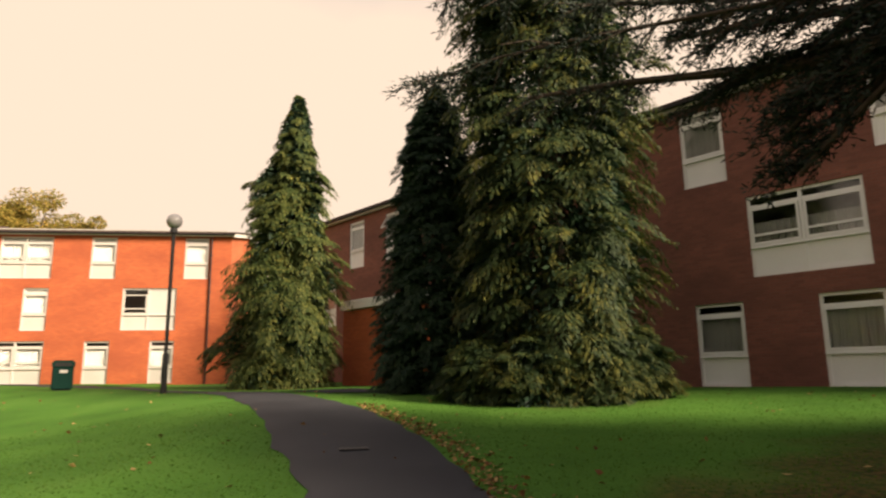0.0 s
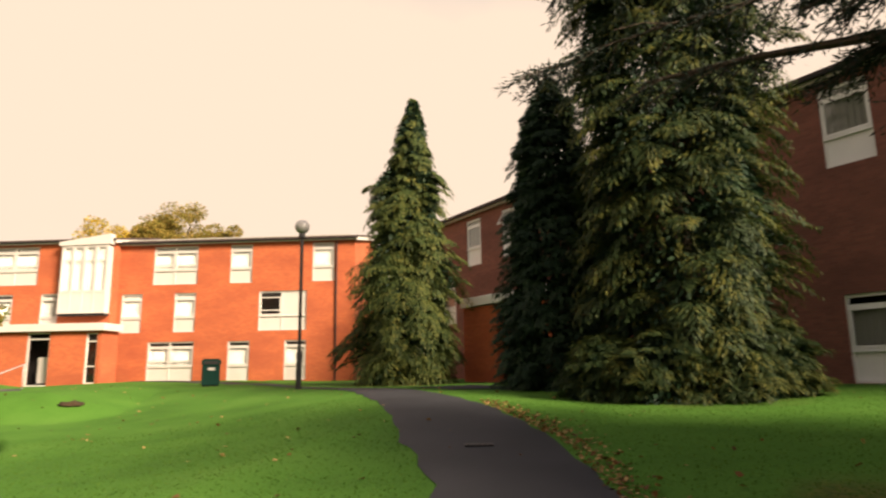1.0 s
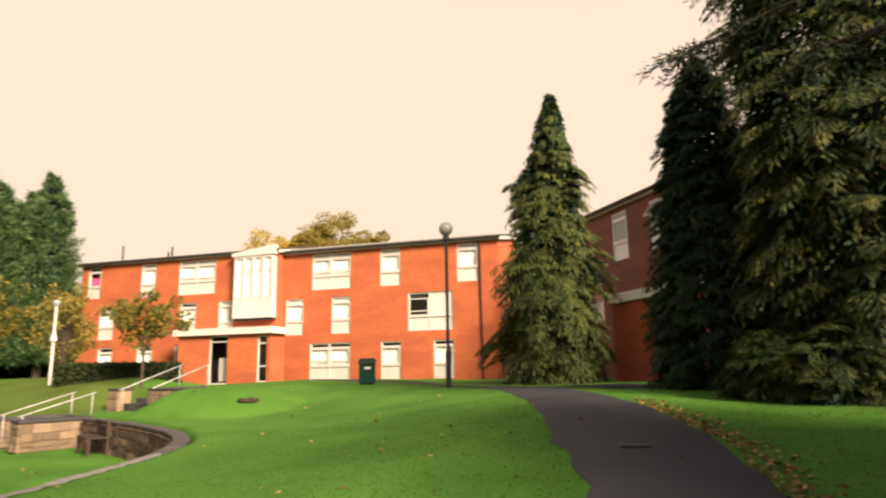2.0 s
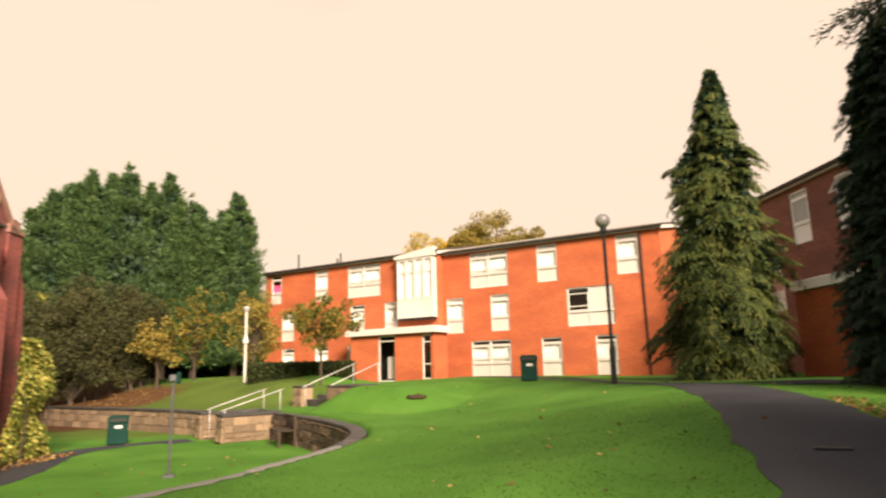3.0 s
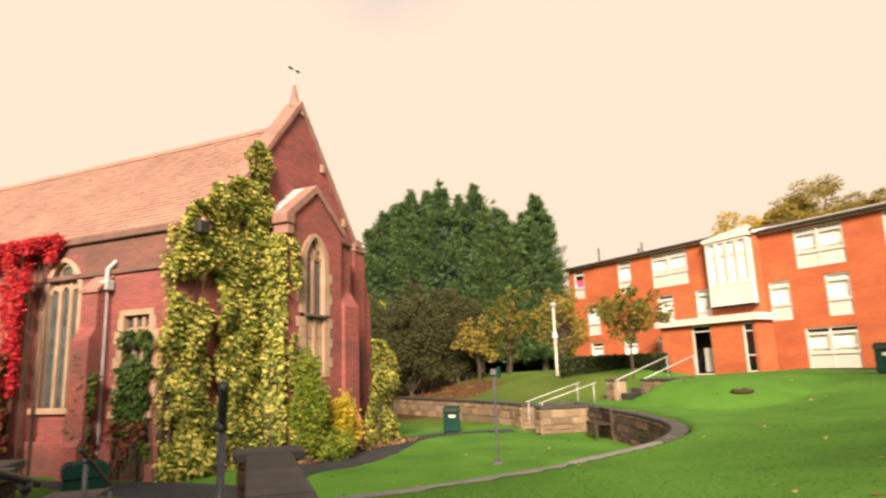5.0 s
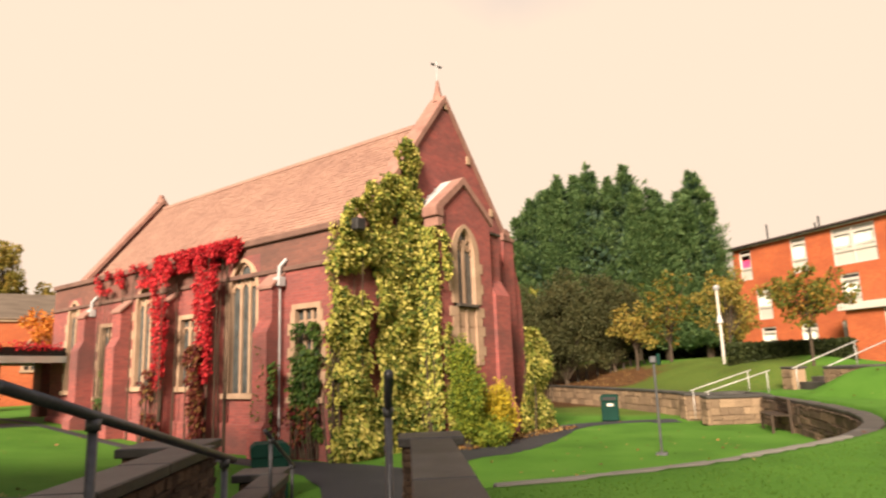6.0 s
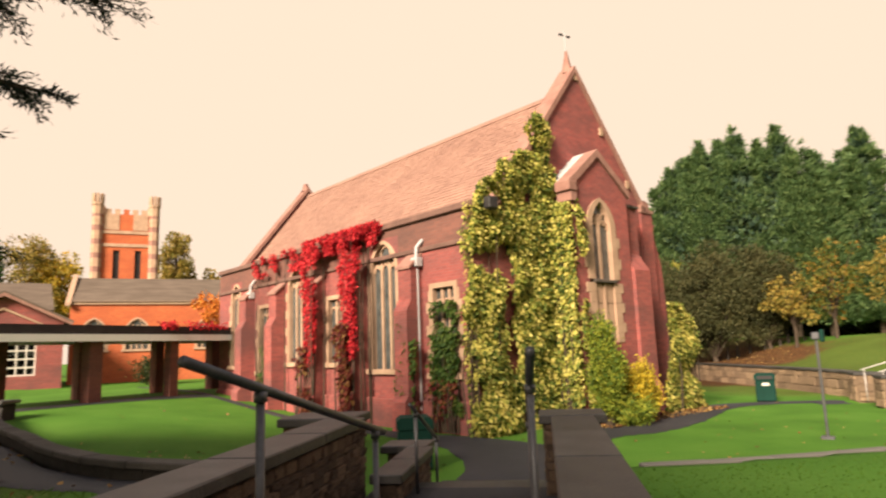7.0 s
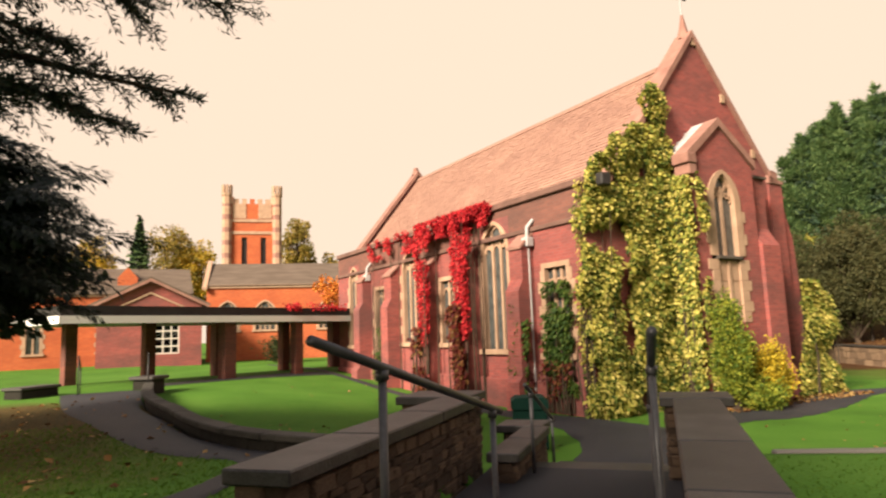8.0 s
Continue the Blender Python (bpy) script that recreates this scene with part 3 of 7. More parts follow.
def unit(parent, x0, x1, z0, z1, style="single", y=0.05, blind=0.75, shade=None, paint=WHITE, infill=PANEL):
    """A storey-high window unit: transom light, casement and white infill panel below, in one frame."""
    bm = bmesh.new()
    w, h = 0.075, z1 - z0
    zp, zt = z0 + 0.37 * h, z1 - 0.135 * h
    mid = [] if style == "single" else [x0 + (x1 - x0) * 0.48]
    bars(bm, x0, x1, z0, z1, y, y + 0.09, w, mid, (zp, zt) if style != "half" else (zp,))
    win = part("window", bm, paint, parent)
    part("sill", boxed(x0 - 0.03, x1 + 0.03, y - 0.03, y - 0.002, zp - 0.045, zp - 0.005), paint, win)
    part("infill_panel", boxed(x0 + w, x1 - w, y + 0.035, y + 0.075, z0 + w, zp - w / 2), infill, win)
    for a, b in ([(x0, x1)] if not mid else [(x0, mid[0]), (mid[0], x1)]):
        first = a == x0
        if style == "half" and not first:
            # solid upper panel beside the opening lights
            part("infill_panel", boxed(a + w / 2, b - w, y + 0.03, y + 0.07, zp + w / 2 + (0.32 if shade else 0), z1 - w), infill, win)
            continue
        pane(a + w * 0.8, b - w * 0.8, zt + w * 0.4, z1 - w * 0.9, y + 0.045, win)
        leaf = bmesh.new()
        bars(leaf, a + w * 0.75, b - w * 0.75, zp + w * 0.55, zt - w * 0.55, y - 0.012, y + 0.03, 0.055, (), (zp + (zt - zp) * 0.28,) if style == "double" or style == "half" else ())
        part("casement", leaf, paint, win)
        pane(a + w * 1.4, b - w * 1.4, zp + w * 1.2, zt - w * 1.2, y + 0.01, win)
        if blind > 0:
            part("curtain", folds(a + w, b - w, y + 0.10, zp + 0.02, zp + (zt - zp) * (1 if blind > 0.5 else 0.6)), shade or CURTAIN, win)
            if blind > 0.9:
                part("curtain", boxed(a + w, b - w, y + 0.11, y + 0.13, zt, z1 - w), shade or CURTAIN, win)
    return win


def block(name, m, a0, a1, base, storeys, depth, units, label, eave=7.5, fascia=0.20, brick=BRICK, paint=WHITE, infill=PANEL, verges=(True, True)):
    """A long flat-fronted brick block with window units, floors, eaves board and low tiled roof."""
    home = thing(name, m, label, "building")
    holes = [(u[0], u[1], u[2], u[3]) for u in units]
    part("wall", pierced(a0, a1, base - 0.7, eave, 0.30, holes), brick, home)
    for x in (a0, a1):
        part("wall", boxed(x - 0.0 if x == a0 else x - 0.3, x + 0.3 if x == a0 else x, 0.3, depth, base - 0.7, eave), brick, home)
    part("wall", boxed(a0, a1, depth, depth + 0.3, base - 0.7, eave), brick, home)
    for k in range(storeys + 1):
        part("floor_slab", boxed(a0 + 0.3, a1 - 0.3, 0.3, depth, base + 2.6 * k - 0.28, base + 2.6 * k - 0.05), FLOOR_SLAB, home)
    part("partition", boxed(a0 + 0.3, a1 - 0.3, 2.6, 2.7, base, eave - 0.3), FLOOR_SLAB, home)
    part("fascia", boxed(a0 - 0.15, a1 + 0.15, -0.22, -0.16, eave - 0.06, eave - 0.06 + fascia), WHITE, home)
    part("soffit", boxed(a0 - 0.15, a1 + 0.15, -0.158, 0.0, eave - 0.03, eave), WHITE, home)
    r = bmesh.new()
    e, top = eave + fascia - 0.05, eave + fascia + 0.85
    prism(r, [(-0.34, e), (depth / 2, top), (depth + 0.6, e), (depth + 0.6, e - 0.07), (depth / 2, top - 0.1), (-0.34, e - 0.07)], a0 - 0.25, a1 + 0.25, "x")
    part("roof", r, ROOF, home)
    for x in [x for x, shown in zip((a0 - 0.22, a1 + 0.16), verges) if shown]:
        part("barge_board", prism(bmesh.new(), [(-0.3, e - 0.08), (depth / 2, top - 0.11), (depth + 0.5, e - 0.08), (depth + 0.5, e - 0.26), (depth / 2, top - 0.30), (-0.3, e - 0.26)], x, x + 0.05, "x"), WHITE, home)
        part("gable_wall", prism(bmesh.new(), [(0.0, eave), (depth + 0.3, eave), (depth / 2 + 0.1, top - 0.16)], min(max(x, a0), a1 - 0.25), min(max(x, a0), a1 - 0.25) + 0.25, "x"), brick, home)
    g = bmesh.new()
    tube(g, [(a0 - 0.2, -0.29, e - 0.10), (a1 + 0.2, -0.29, e - 0.10)], 0.055, 8)
    part("gutter", g, BLACK, home)
    for i, u in enumerate(units):
        x0, x1, z0, z1, style = u[:5]
        opt = u[5] if len(u) > 5 else {}
        unit(home, x0, x1, z0, z1, style, paint=paint, infill=infill, **opt)
    return home


def downpipe(home, x, z0, z1, material=BLACK, y=-0.07):
    bm = bmesh.new()
    tube(bm, [(x, y, z0), (x, y, z1)], 0.04, 8)
    for k in range(4):
        z = z0 + (z1 - z0) * (k + 0.5) / 4
        box(bm, x - 0.06, x + 0.06, y - 0.045, 0.0, z - 0.02, z + 0.02)
    part("downpipe", bm, material, home)


full, part_blind, bare = dict(blind=1.0), dict(blind=0.7), dict(blind=0.0)
NL, CL = Vector((-0.114, 0.9935)), 33.6
ML = facing(NL.x * CL, NL.y * CL, 0, NL.y, -NL.x)
right_block = block("apartment_block", ML, -20.1, -6.9, 0.1, 3, 8.4, [
    (-18.0, -15.52, 5.27, 7.37, "double", full), (-13.72, -12.5, 5.27, 7.37, "single", full), (-9.2, -8.02, 5.27, 7.37, "single", full),
    (-19.68, -18.52, 2.70, 4.80, "single", full), (-16.72, -15.54, 2.70, 4.80, "single", full), (-12.07, -9.48, 2.70, 4.80, "half", bare),
    (-18.06, -15.53, 0.12, 2.20, "double", part_blind), (-13.68, -12.5, 0.12, 2.18, "single", part_blind), (-10.62, -9.46, 0.12, 2.18, "single", part_blind)],
    "three-storey orange brick flats with white windows", verges=(False, True))
downpipe(right_block, -7.88, 0.0, 7.4)

CL2 = 33.0
ML2 = facing(NL.x * CL2, NL.y * CL2, 0, NL.y, -NL.x)
left_block = block("apartment_block", ML2, -34.3, -19.9, 0.1, 3, 8.4, [
    (-33.75, -32.75, 5.45, 7.45, "single", dict(blind=0.4, shade=PINK)), (-29.62, -28.5, 5.35, 7.45, "single", full), (-26.8, -24.15, 5.35, 7.45, "double", full),
    (-32.65, -31.5, 2.80, 4.85, "single", part_blind), (-26.6, -25.42, 2.80, 4.85, "single", part_blind), (-23.85, -22.85, 2.80, 4.85, "single", full),
    (-32.6, -31.45, 0.2, 2.30, "single", part_blind), (-29.6, -28.45, 0.2, 2.30, "single", part_blind), (-26.85, -25.75, 0.2, 2.30, "single", full)],
    "brick flats wing with white bay beside a hedge", eave=7.6)

# the white stair bay over the entrance, with its own fascia
bay = bmesh.new()
bars(bay, -22.55, -19.98, 3.72, 7.35, -0.475, -0.42, 0.07, (-21.91, -21.27, -20.63), (4.85,))
part("bay_frame", bay, WHITE, left_block)
part("bay_panel", boxed(-22.48, -20.05, -0.455, -0.43, 3.79, 4.82), PANEL, left_block)
for x in (-22.48, -21.87, -21.23, -20.59):
    part("bay_casement", bars(bmesh.new(), x + 0.01, x + 0.54, 4.89, 7.28, -0.462, -0.43, 0.05, (), (6.55,)), WHITE, left_block)
    part("bay_curtain", folds(x, x + 0.56, -0.36, 4.89, 7.28, n=6), CURTAIN, left_block)
pane(-22.48, -20.05, 4.89, 7.28, -0.445, left_block)
part("bay_cheek", boxed(-22.55, -22.47, -0.42, 0.0, 3.72, 7.35), WHITE, left_block)
part("bay_cheek", boxed(-20.06, -19.98, -0.42, 0.0, 3.72, 7.35), WHITE, left_block)
part("bay_floor", boxed(-22.55, -19.98, -0.40, 0.0, 3.60, 3.72), BLACK, left_block)
part("bay_fascia", prism(bmesh.new(), [(-22.70, 7.36), (-19.85, 7.40), (-19.85, 7.96), (-22.70, 7.56)], -0.54, -0.1), WHITE, left_block)

# single-storey entrance in front of it
part("entrance_wall", pierced(-25.35, -19.35, -0.5, 2.72, 0.22, [(-23.25, -22.05, -0.05, 2.68), (-20.15, -19.55, 0.1, 2.62)]), BRICK, left_block).matrix_local = pose(0, -1.5, 0)
part("entrance_wall", boxed(-25.35, -25.1, -1.28, 0.0, -0.5, 2.72), BRICK, left_block)
part("entrance_wall", boxed(-19.6, -19.35, -1.28, 0.0, -0.5, 2.72), BRICK, left_block)
part("entrance_roof", boxed(-25.6, -19.1, -1.75, -0.005, 2.725, 3.10, bevel=0.01), WHITE, left_block, "white flat entrance canopy")
part("door_frame", bars(bmesh.new(), -23.25, -22.05, 0.0, 2.67, -1.45, -1.37, 0.06, (), (2.35,)), WHITE, left_block)
part("entrance_door", boxed(-22.95, -22.30, -0.95, -0.90, 0.15, 1.45), PANEL, left_block, "open white entrance door")
part("entrance_floor", boxed(-25.1, -19.6, -1.28, 0.0, -0.1, 0.05), FLOOR_SLAB, left_block)
part("side_light", bars(bmesh.new(), -20.15, -19.55, 0.1, 2.62, -1.44, -1.36, 0.06, (), (0.95, 2.2)), WHITE, left_block)
pane(-20.08, -19.62, 0.15, 2.55, -1.41, left_block)
part("entrance_backing", boxed(-25.0, -19.7, -0.06, -0.02, 0.05, 2.7), DARK, left_block)
for k, (x, z, hh) in enumerate(((-30.2, 8.3, 0.5), (-29.9, 8.35, 0.8), (-34.0, 8.2, 1.3))):
    part("vent_pipe", tube(bmesh.new(), [(x, 3.0, z - 0.6), (x, 3.0, z + hh)], 0.06, 6), BLACK, left_block)

NR, CR = Vector((0.7535, 0.6575)), 15.9
MR = facing(NR.x * CR, NR.y * CR, 0, NR.y, -NR.x)
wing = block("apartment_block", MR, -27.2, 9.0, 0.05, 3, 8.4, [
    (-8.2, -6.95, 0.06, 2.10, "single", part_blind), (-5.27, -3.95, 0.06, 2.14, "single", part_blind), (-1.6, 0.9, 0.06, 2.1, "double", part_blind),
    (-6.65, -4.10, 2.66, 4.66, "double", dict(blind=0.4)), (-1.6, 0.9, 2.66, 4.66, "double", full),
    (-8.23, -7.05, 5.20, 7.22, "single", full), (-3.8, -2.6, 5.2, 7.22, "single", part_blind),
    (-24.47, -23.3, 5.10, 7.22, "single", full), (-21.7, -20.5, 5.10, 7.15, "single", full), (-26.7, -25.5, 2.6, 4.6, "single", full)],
    "three-storey brown brick wing with white windows behind conifers", eave=7.45, brick=BROWN_BRICK, paint=LIFTED_WHITE, infill=LIFTED_WHITE)
# entrance block of the wing
part("entrance_wall", boxed(-20.95, -18.8, -2.5, -2.25, -0.6, 2.80), BRICK, wing)
part("entrance_wall", boxed(-20.95, -20.7, -2.25, 0.0, -0.6, 2.80), BRICK, wing)
part("entrance_wall", boxed(-16.2, -15.95, -2.5, 0.0, -0.6, 2.80), BRICK, wing)
part("entrance_roof", boxed(-21.0, -15.8, -2.62, -0.005, 2.83, 3.16, bevel=0.01), LIFTED_WHITE, wing, "white flat entrance canopy")
part("entrance_post", boxed(-18.05, -17.95, -2.2, -2.1, 0.0, 2.825), WHITE, wing)
part("entrance_door", boxed(-18.6, -17.2, -1.2, -1.15, 0.0, 2.3), DARK, wing)
part("porch_lamp", boxed(-18.62, -18.4, -2.45, -2.25, 2.35, 2.62, bevel=0.02), WHITE, wing)
# casement standing open
leaf = bars(bmesh.new(), 0, 1.0, -0.62, 0, 0, 0.04, 0.06)
flap = part("open_casement", leaf, WHITE, wing)
flap.matrix_local = pose(-21.6, -0.02, 7.0, -32)
pane(0.06, 0.94, -0.56, -0.06, 0.015, flap)

# ---- the chapel ----
CH = facing(-15.38, 0.975, 0, 0.766, 0.643)     # x to the near gable, y across the nave
church = thing("church", CH, "dark red brick chapel with steep tiled roof and stone windows", "church")
CW, CLEN, CE, CAP, CZ = 8.05, 16.5, 4.1, 8.72, -1.8
WLEN = 15.6                        # the side wall stops short of the far gable
MID, PITCH = 4.43, 1.25             # the ridge line across the nave, and the rise of the gables


def arch(cx, half, spring, rise, n=7):
    """A pointed arch from left springing to right, as (x, z)."""
    r = (half * half + rise * rise) / (2 * half)
    out = []
    a_end = math.atan2(rise, r - half)
    for i in range(n + 1):
        a = a_end * i / n
        out.append((cx + half - r + r * math.cos(a), spring + r * math.sin(a)))
    left = [(2 * cx - x, z) for x, z in out]
    return left + out[::-1][1:]


def stone_window(parent, x0, x1, z0, z1, lights, axis="y", face=0.0, square=False, sill=True, into=1, jw=0.13, brick=CHURCH_BRICK):
    """A stone-dressed traceried window filling its opening. face: where the outer wall stands; into: which way is inside."""
    cx, half = (x0 + x1) / 2, (x1 - x0) / 2
    rise = 0.0 if square else half * 1.15
    spring = z1 - 0.14 - rise
    d = lambda a, b: (face + into * a, face + into * b) if into > 0 else (face + into * b, face + into * a)
    bm = bmesh.new()
    if square:
        ring_band(bm, [(x0 + jw, z0), (x0 + jw, z1 - jw), (x1 - jw, z1 - jw), (x1 - jw, z0)], [(x0, z0), (x0, z1), (x1, z1), (x1, z0)], *d(-0.03, 0.22), axis)
        ins = [(x0 + jw, z0), (x0 + jw, z1 - jw), (x1 - jw, z1 - jw), (x1 - jw, z0)]
    else:
        inner = [(x0 + jw, z0), *arch(cx, half - jw, spring, rise), (x1 - jw, z0)]
        outer = [(x0, z0), *arch(cx, half, spring, rise + 0.10), (x1, z0)]
        ring_band(bm, inner, outer, *d(-0.03, 0.22), axis)
        # spandrels closing the square opening
        up = arch(cx, half, spring, rise + 0.10)
        head = bmesh.new()
        for i in range(len(up) - 1):
            prism(head, [up[i], up[i + 1], (up[i + 1][0], z1 + 0.002), (up[i][0], z1 + 0.002)], *d(0.001, 0.2), axis)
        ins = inner
    # quoins, long and short
    quoins, q = [], int((spring - z0) / 0.30)
    for k in range(q):
        e = 0.16 if k % 2 else 0.06
        for s, x in ((-1, x0), (1, x1)):
            a, b = sorted((x, x + s * e))
            quoins.append(prism(bmesh.new(), [(a, z0 + k * 0.30 + 0.006), (b, z0 + k * 0.30 + 0.006), (b, z0 + k * 0.30 + 0.294), (a, z0 + k * 0.30 + 0.294)], *d(-0.02, 0.012), axis))
    win = part("window", bm, STONE, parent, "buff stone traceried window")
    for stone in quoins:
        part("quoin", stone, STONE, win)
    if not square:
        part("arch_brickwork", head, brick, win, "brick round the arched head")
    if sill:
        part("sill", prism(bmesh.new(), [(x0 - 0.12, z0 - 0.14), (x1 + 0.12, z0 - 0.14), (x1 + 0.12, z0), (x0 - 0.12, z0)], *d(-0.10, 0.2), axis), STONE, win)
    t = bmesh.new()
    lw = (x1 - x0 - 2 * jw) / lights
    for i in range(1, lights):
        x = x0 + jw + lw * i
        prism(t, [(x - 0.045, z0), (x + 0.045, z0), (x + 0.045, spring + rise * 0.55), (x - 0.045, spring + rise * 0.55)], *d(0.06, 0.17), axis)
    for i in range(lights):
        c = x0 + jw + lw * (i + 0.5)
        zs = (spring if not square else z1 - jw - 0.45)
        ring_band(t, arch(c, lw / 2 - 0.05, zs, lw * 0.55, 4), arch(c, lw / 2 + 0.01, zs + 0.02, lw * 0.62, 4), *d(0.07, 0.16), axis)
    if not square:
        for c, zz, r in ((cx, spring + rise * 0.62, half * 0.30), (cx - half * 0.42, spring + rise * 0.36, half * 0.2), (cx + half * 0.42, spring + rise * 0.36, half * 0.2)):
            a = [(c + r * math.cos(k * math.pi / 5), zz + r * math.sin(k * math.pi / 5)) for k in range(11)]
            b = [(c + (r + 0.05) * math.cos(k * math.pi / 5), zz + (r + 0.05) * math.sin(k * math.pi / 5)) for k in range(11)]
            ring_band(t, a, b, *d(0.07, 0.16), axis)
    part("tracery", t, STONE, win)
    part("pane", prism(bmesh.new(), ins, *d(0.12, 0.135), axis), LEADED, win)
    return win


LEADED = mat("dark_leaded_glass", [(0.03, 0.035, 0.035), (0.10, 0.11, 0.11)], 0.18, scale=5, fine=30, bump=0.3, spec=0.6)
# openings of the side wall: x0, x1, z0, z1, lights, square-headed
SIDE = [(-1.71, -0.64, -0.05, 2.22, 3, True), (-4.45, -3.04, 0.05, 3.72, 3, False), (-6.9, -5.92, 0.25, 2.34, 2, True), (-9.5, -8.2, 0.28, 3.62, 3, False), (-11.85, -10.8, 0.0, 2.42, 2, True), (-14.4, -13.4, 0.2, 3.5, 2, False)]
part("wall", pierced(-WLEN, 0, CZ, 3.16, 0.45, [(*s[:3], min(s[3], 3.16)) for s in SIDE]), CHURCH_BRICK, church)
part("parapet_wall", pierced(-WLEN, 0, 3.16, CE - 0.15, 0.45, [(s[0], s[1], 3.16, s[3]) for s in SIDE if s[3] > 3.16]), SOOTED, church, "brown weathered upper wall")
part("wall", boxed(-CLEN, 0, CW - 0.45, CW, CZ, CE - 0.15), CHURCH_BRICK, church)
half_gable = (CAP - 0.15 - CE) / PITCH
gable = [(0.45, CZ), (CW - 0.45, CZ), (CW - 0.45, CE), (MID + half_gable, CE), (MID, CAP - 0.15), (MID - half_gable, CE), (0.0, CE), (0.0, CE - 0.15), (0.45, CE - 0.15)]
for x in (-0.45, -CLEN):
    outl = gable if x > -1 else [(max(a, 1.2), min(b, CAP - 0.5)) for a, b in gable[:6]]
    part("gable_wall", prism(bmesh.new(), outl, x, x + 0.45, "x"), CHURCH_BRICK, church)
for s in SIDE:
    stone_window(church, *s[:5], square=s[5])
# parapet, string course and plinth
part("parapet", boxed(-WLEN, 0.06, -0.10, 0.30, CE - 0.15, CE + 0.02, bevel=0.02), SOOTSTONE, church)
part("string_course", boxed(-WLEN, 0.07, -0.07, 0.0, 3.10, 3.22, bevel=0.015), SOOTSTONE, church)
part("return_wall", boxed(-WLEN, -WLEN + 0.45, 0.46, 1.6, CZ, CE - 0.15), CHURCH_BRICK, church)
part("return_wall", boxed(-CLEN + 0.46, -WLEN - 0.01, 1.2, 1.6, CZ, CE - 0.15), CHURCH_BRICK, church)
part("plinth", boxed(-WLEN, 0.05, -0.10, 0.0, CZ, -0.72, bevel=0.03), CHURCH_BRICK, church)
# steep roof
ridge = 8.08
eave_y = MID - (ridge - CE + 0.05) / PITCH
r = bmesh.new()
prism(r, [(eave_y, CE - 0.05), (MID, ridge), (2 * MID - eave_y, CE - 0.05), (2 * MID - eave_y, CE - 0.2), (MID, ridge - 0.16), (eave_y, CE - 0.2)], -CLEN + 0.45, -0.45, "x")
part("roof", r, CHURCH_ROOF, church)
part("gutter_lead", boxed(-WLEN + 0.46, -0.46, 0.46, eave_y + 0.05, CE - 0.24, CE - 0.18), LEAD, church)
for i in range(41):
    x = -CLEN + 0.5 + i * 0.38
    part("ridge_tile", prism(bmesh.new(), [(MID - 0.14, ridge - 0.10), (MID, ridge + 0.09), (MID + 0.14, ridge - 0.10)], x, x + 0.36, "x"), CHURCH_ROOF, church)
# overlapping clay tiles on the slope towards the garden
rng_t = np.random.default_rng(17)
slope = Vector((0, MID - eave_y, ridge - CE + 0.05))
lie = slope.normalized()
up_n = Vector((0, -lie.z, lie.y))
tv, tf = [], []
for k in range(34):
    x = -CLEN + 0.46 - 0.1 * (k % 2)
    while x < -0.66:
        w = 0.205 + rng_t.uniform(-0.012, 0.012)
        a0, a1 = max(x, -CLEN + 0.46), min(x + w - 0.008, -0.46)
        p = Vector((0, eave_y, CE - 0.05)) + slope * (k / 34) + up_n * rng_t.uniform(0.024, 0.036) - lie * rng_t.uniform(0, 0.012)
        q = p + lie * 0.20 - up_n * 0.022
        i = len(tv)
        tv += [(a0, p.y, p.z), (a1, p.y, p.z), (a1, q.y, q.z), (a0, q.y, q.z), (a0, p.y - up_n.y * 0.02, p.z - up_n.z * 0.02), (a1, p.y - up_n.y * 0.02, p.z - up_n.z * 0.02)]
        tf += [(i, i + 1, i + 2, i + 3), (i + 4, i + 5, i + 1, i), (i + 5, i + 2, i + 1), (i + 4, i, i + 3)]
        x += w
tm = bpy.data.meshes.new("tiling")
tm.from_pydata(tv, [], tf)
tm.materials.append(CHURCH_ROOF)
tiling = new("tiling", tm)
tiling.parent = church
# gable copings in short stones, with kneelers and a finial
for x, top_z in ((-0.50, CAP), (-CLEN - 0.06, CAP - 0.22)):
    for side in (-1, 1):
        run = 3.62 if side < 0 else 3.12
        for k in range(7):
            u0, u1 = run * k / 7 + 0.006, run * (k + 1) / 7 - 0.006
            c = bmesh.new()
            prism(c, [(MID + side * u, top_z + d - PITCH * u) for u, d in ((u0, -0.16), (u1, -0.16), (u1, 0.06), (u0, 0.06))], x, x + 0.58, "x")
            part("coping_stone", c, PINKSTONE, church)
    if x > -1:
        part("kneeler", prism(bmesh.new(), [(7.40, 4.62), (7.78, 4.62), (7.78, 4.95), (7.55, 5.02), (7.40, 5.00)], x, x + 0.60, "x"), PINKSTONE, church)
    xc = x + 0.29
    hi = (0.26, 0.62) if x > -1 else (0.10, 0.24)
    part("finial", tube(bmesh.new(), [(xc, MID, top_z - 0.12), (xc, MID, top_z + hi[0]), (xc, MID, top_z + hi[1])], [0.20, 0.10, 0.035] if x > -1 else [0.24, 0.16, 0.12], 6), PINKSTONE, church)
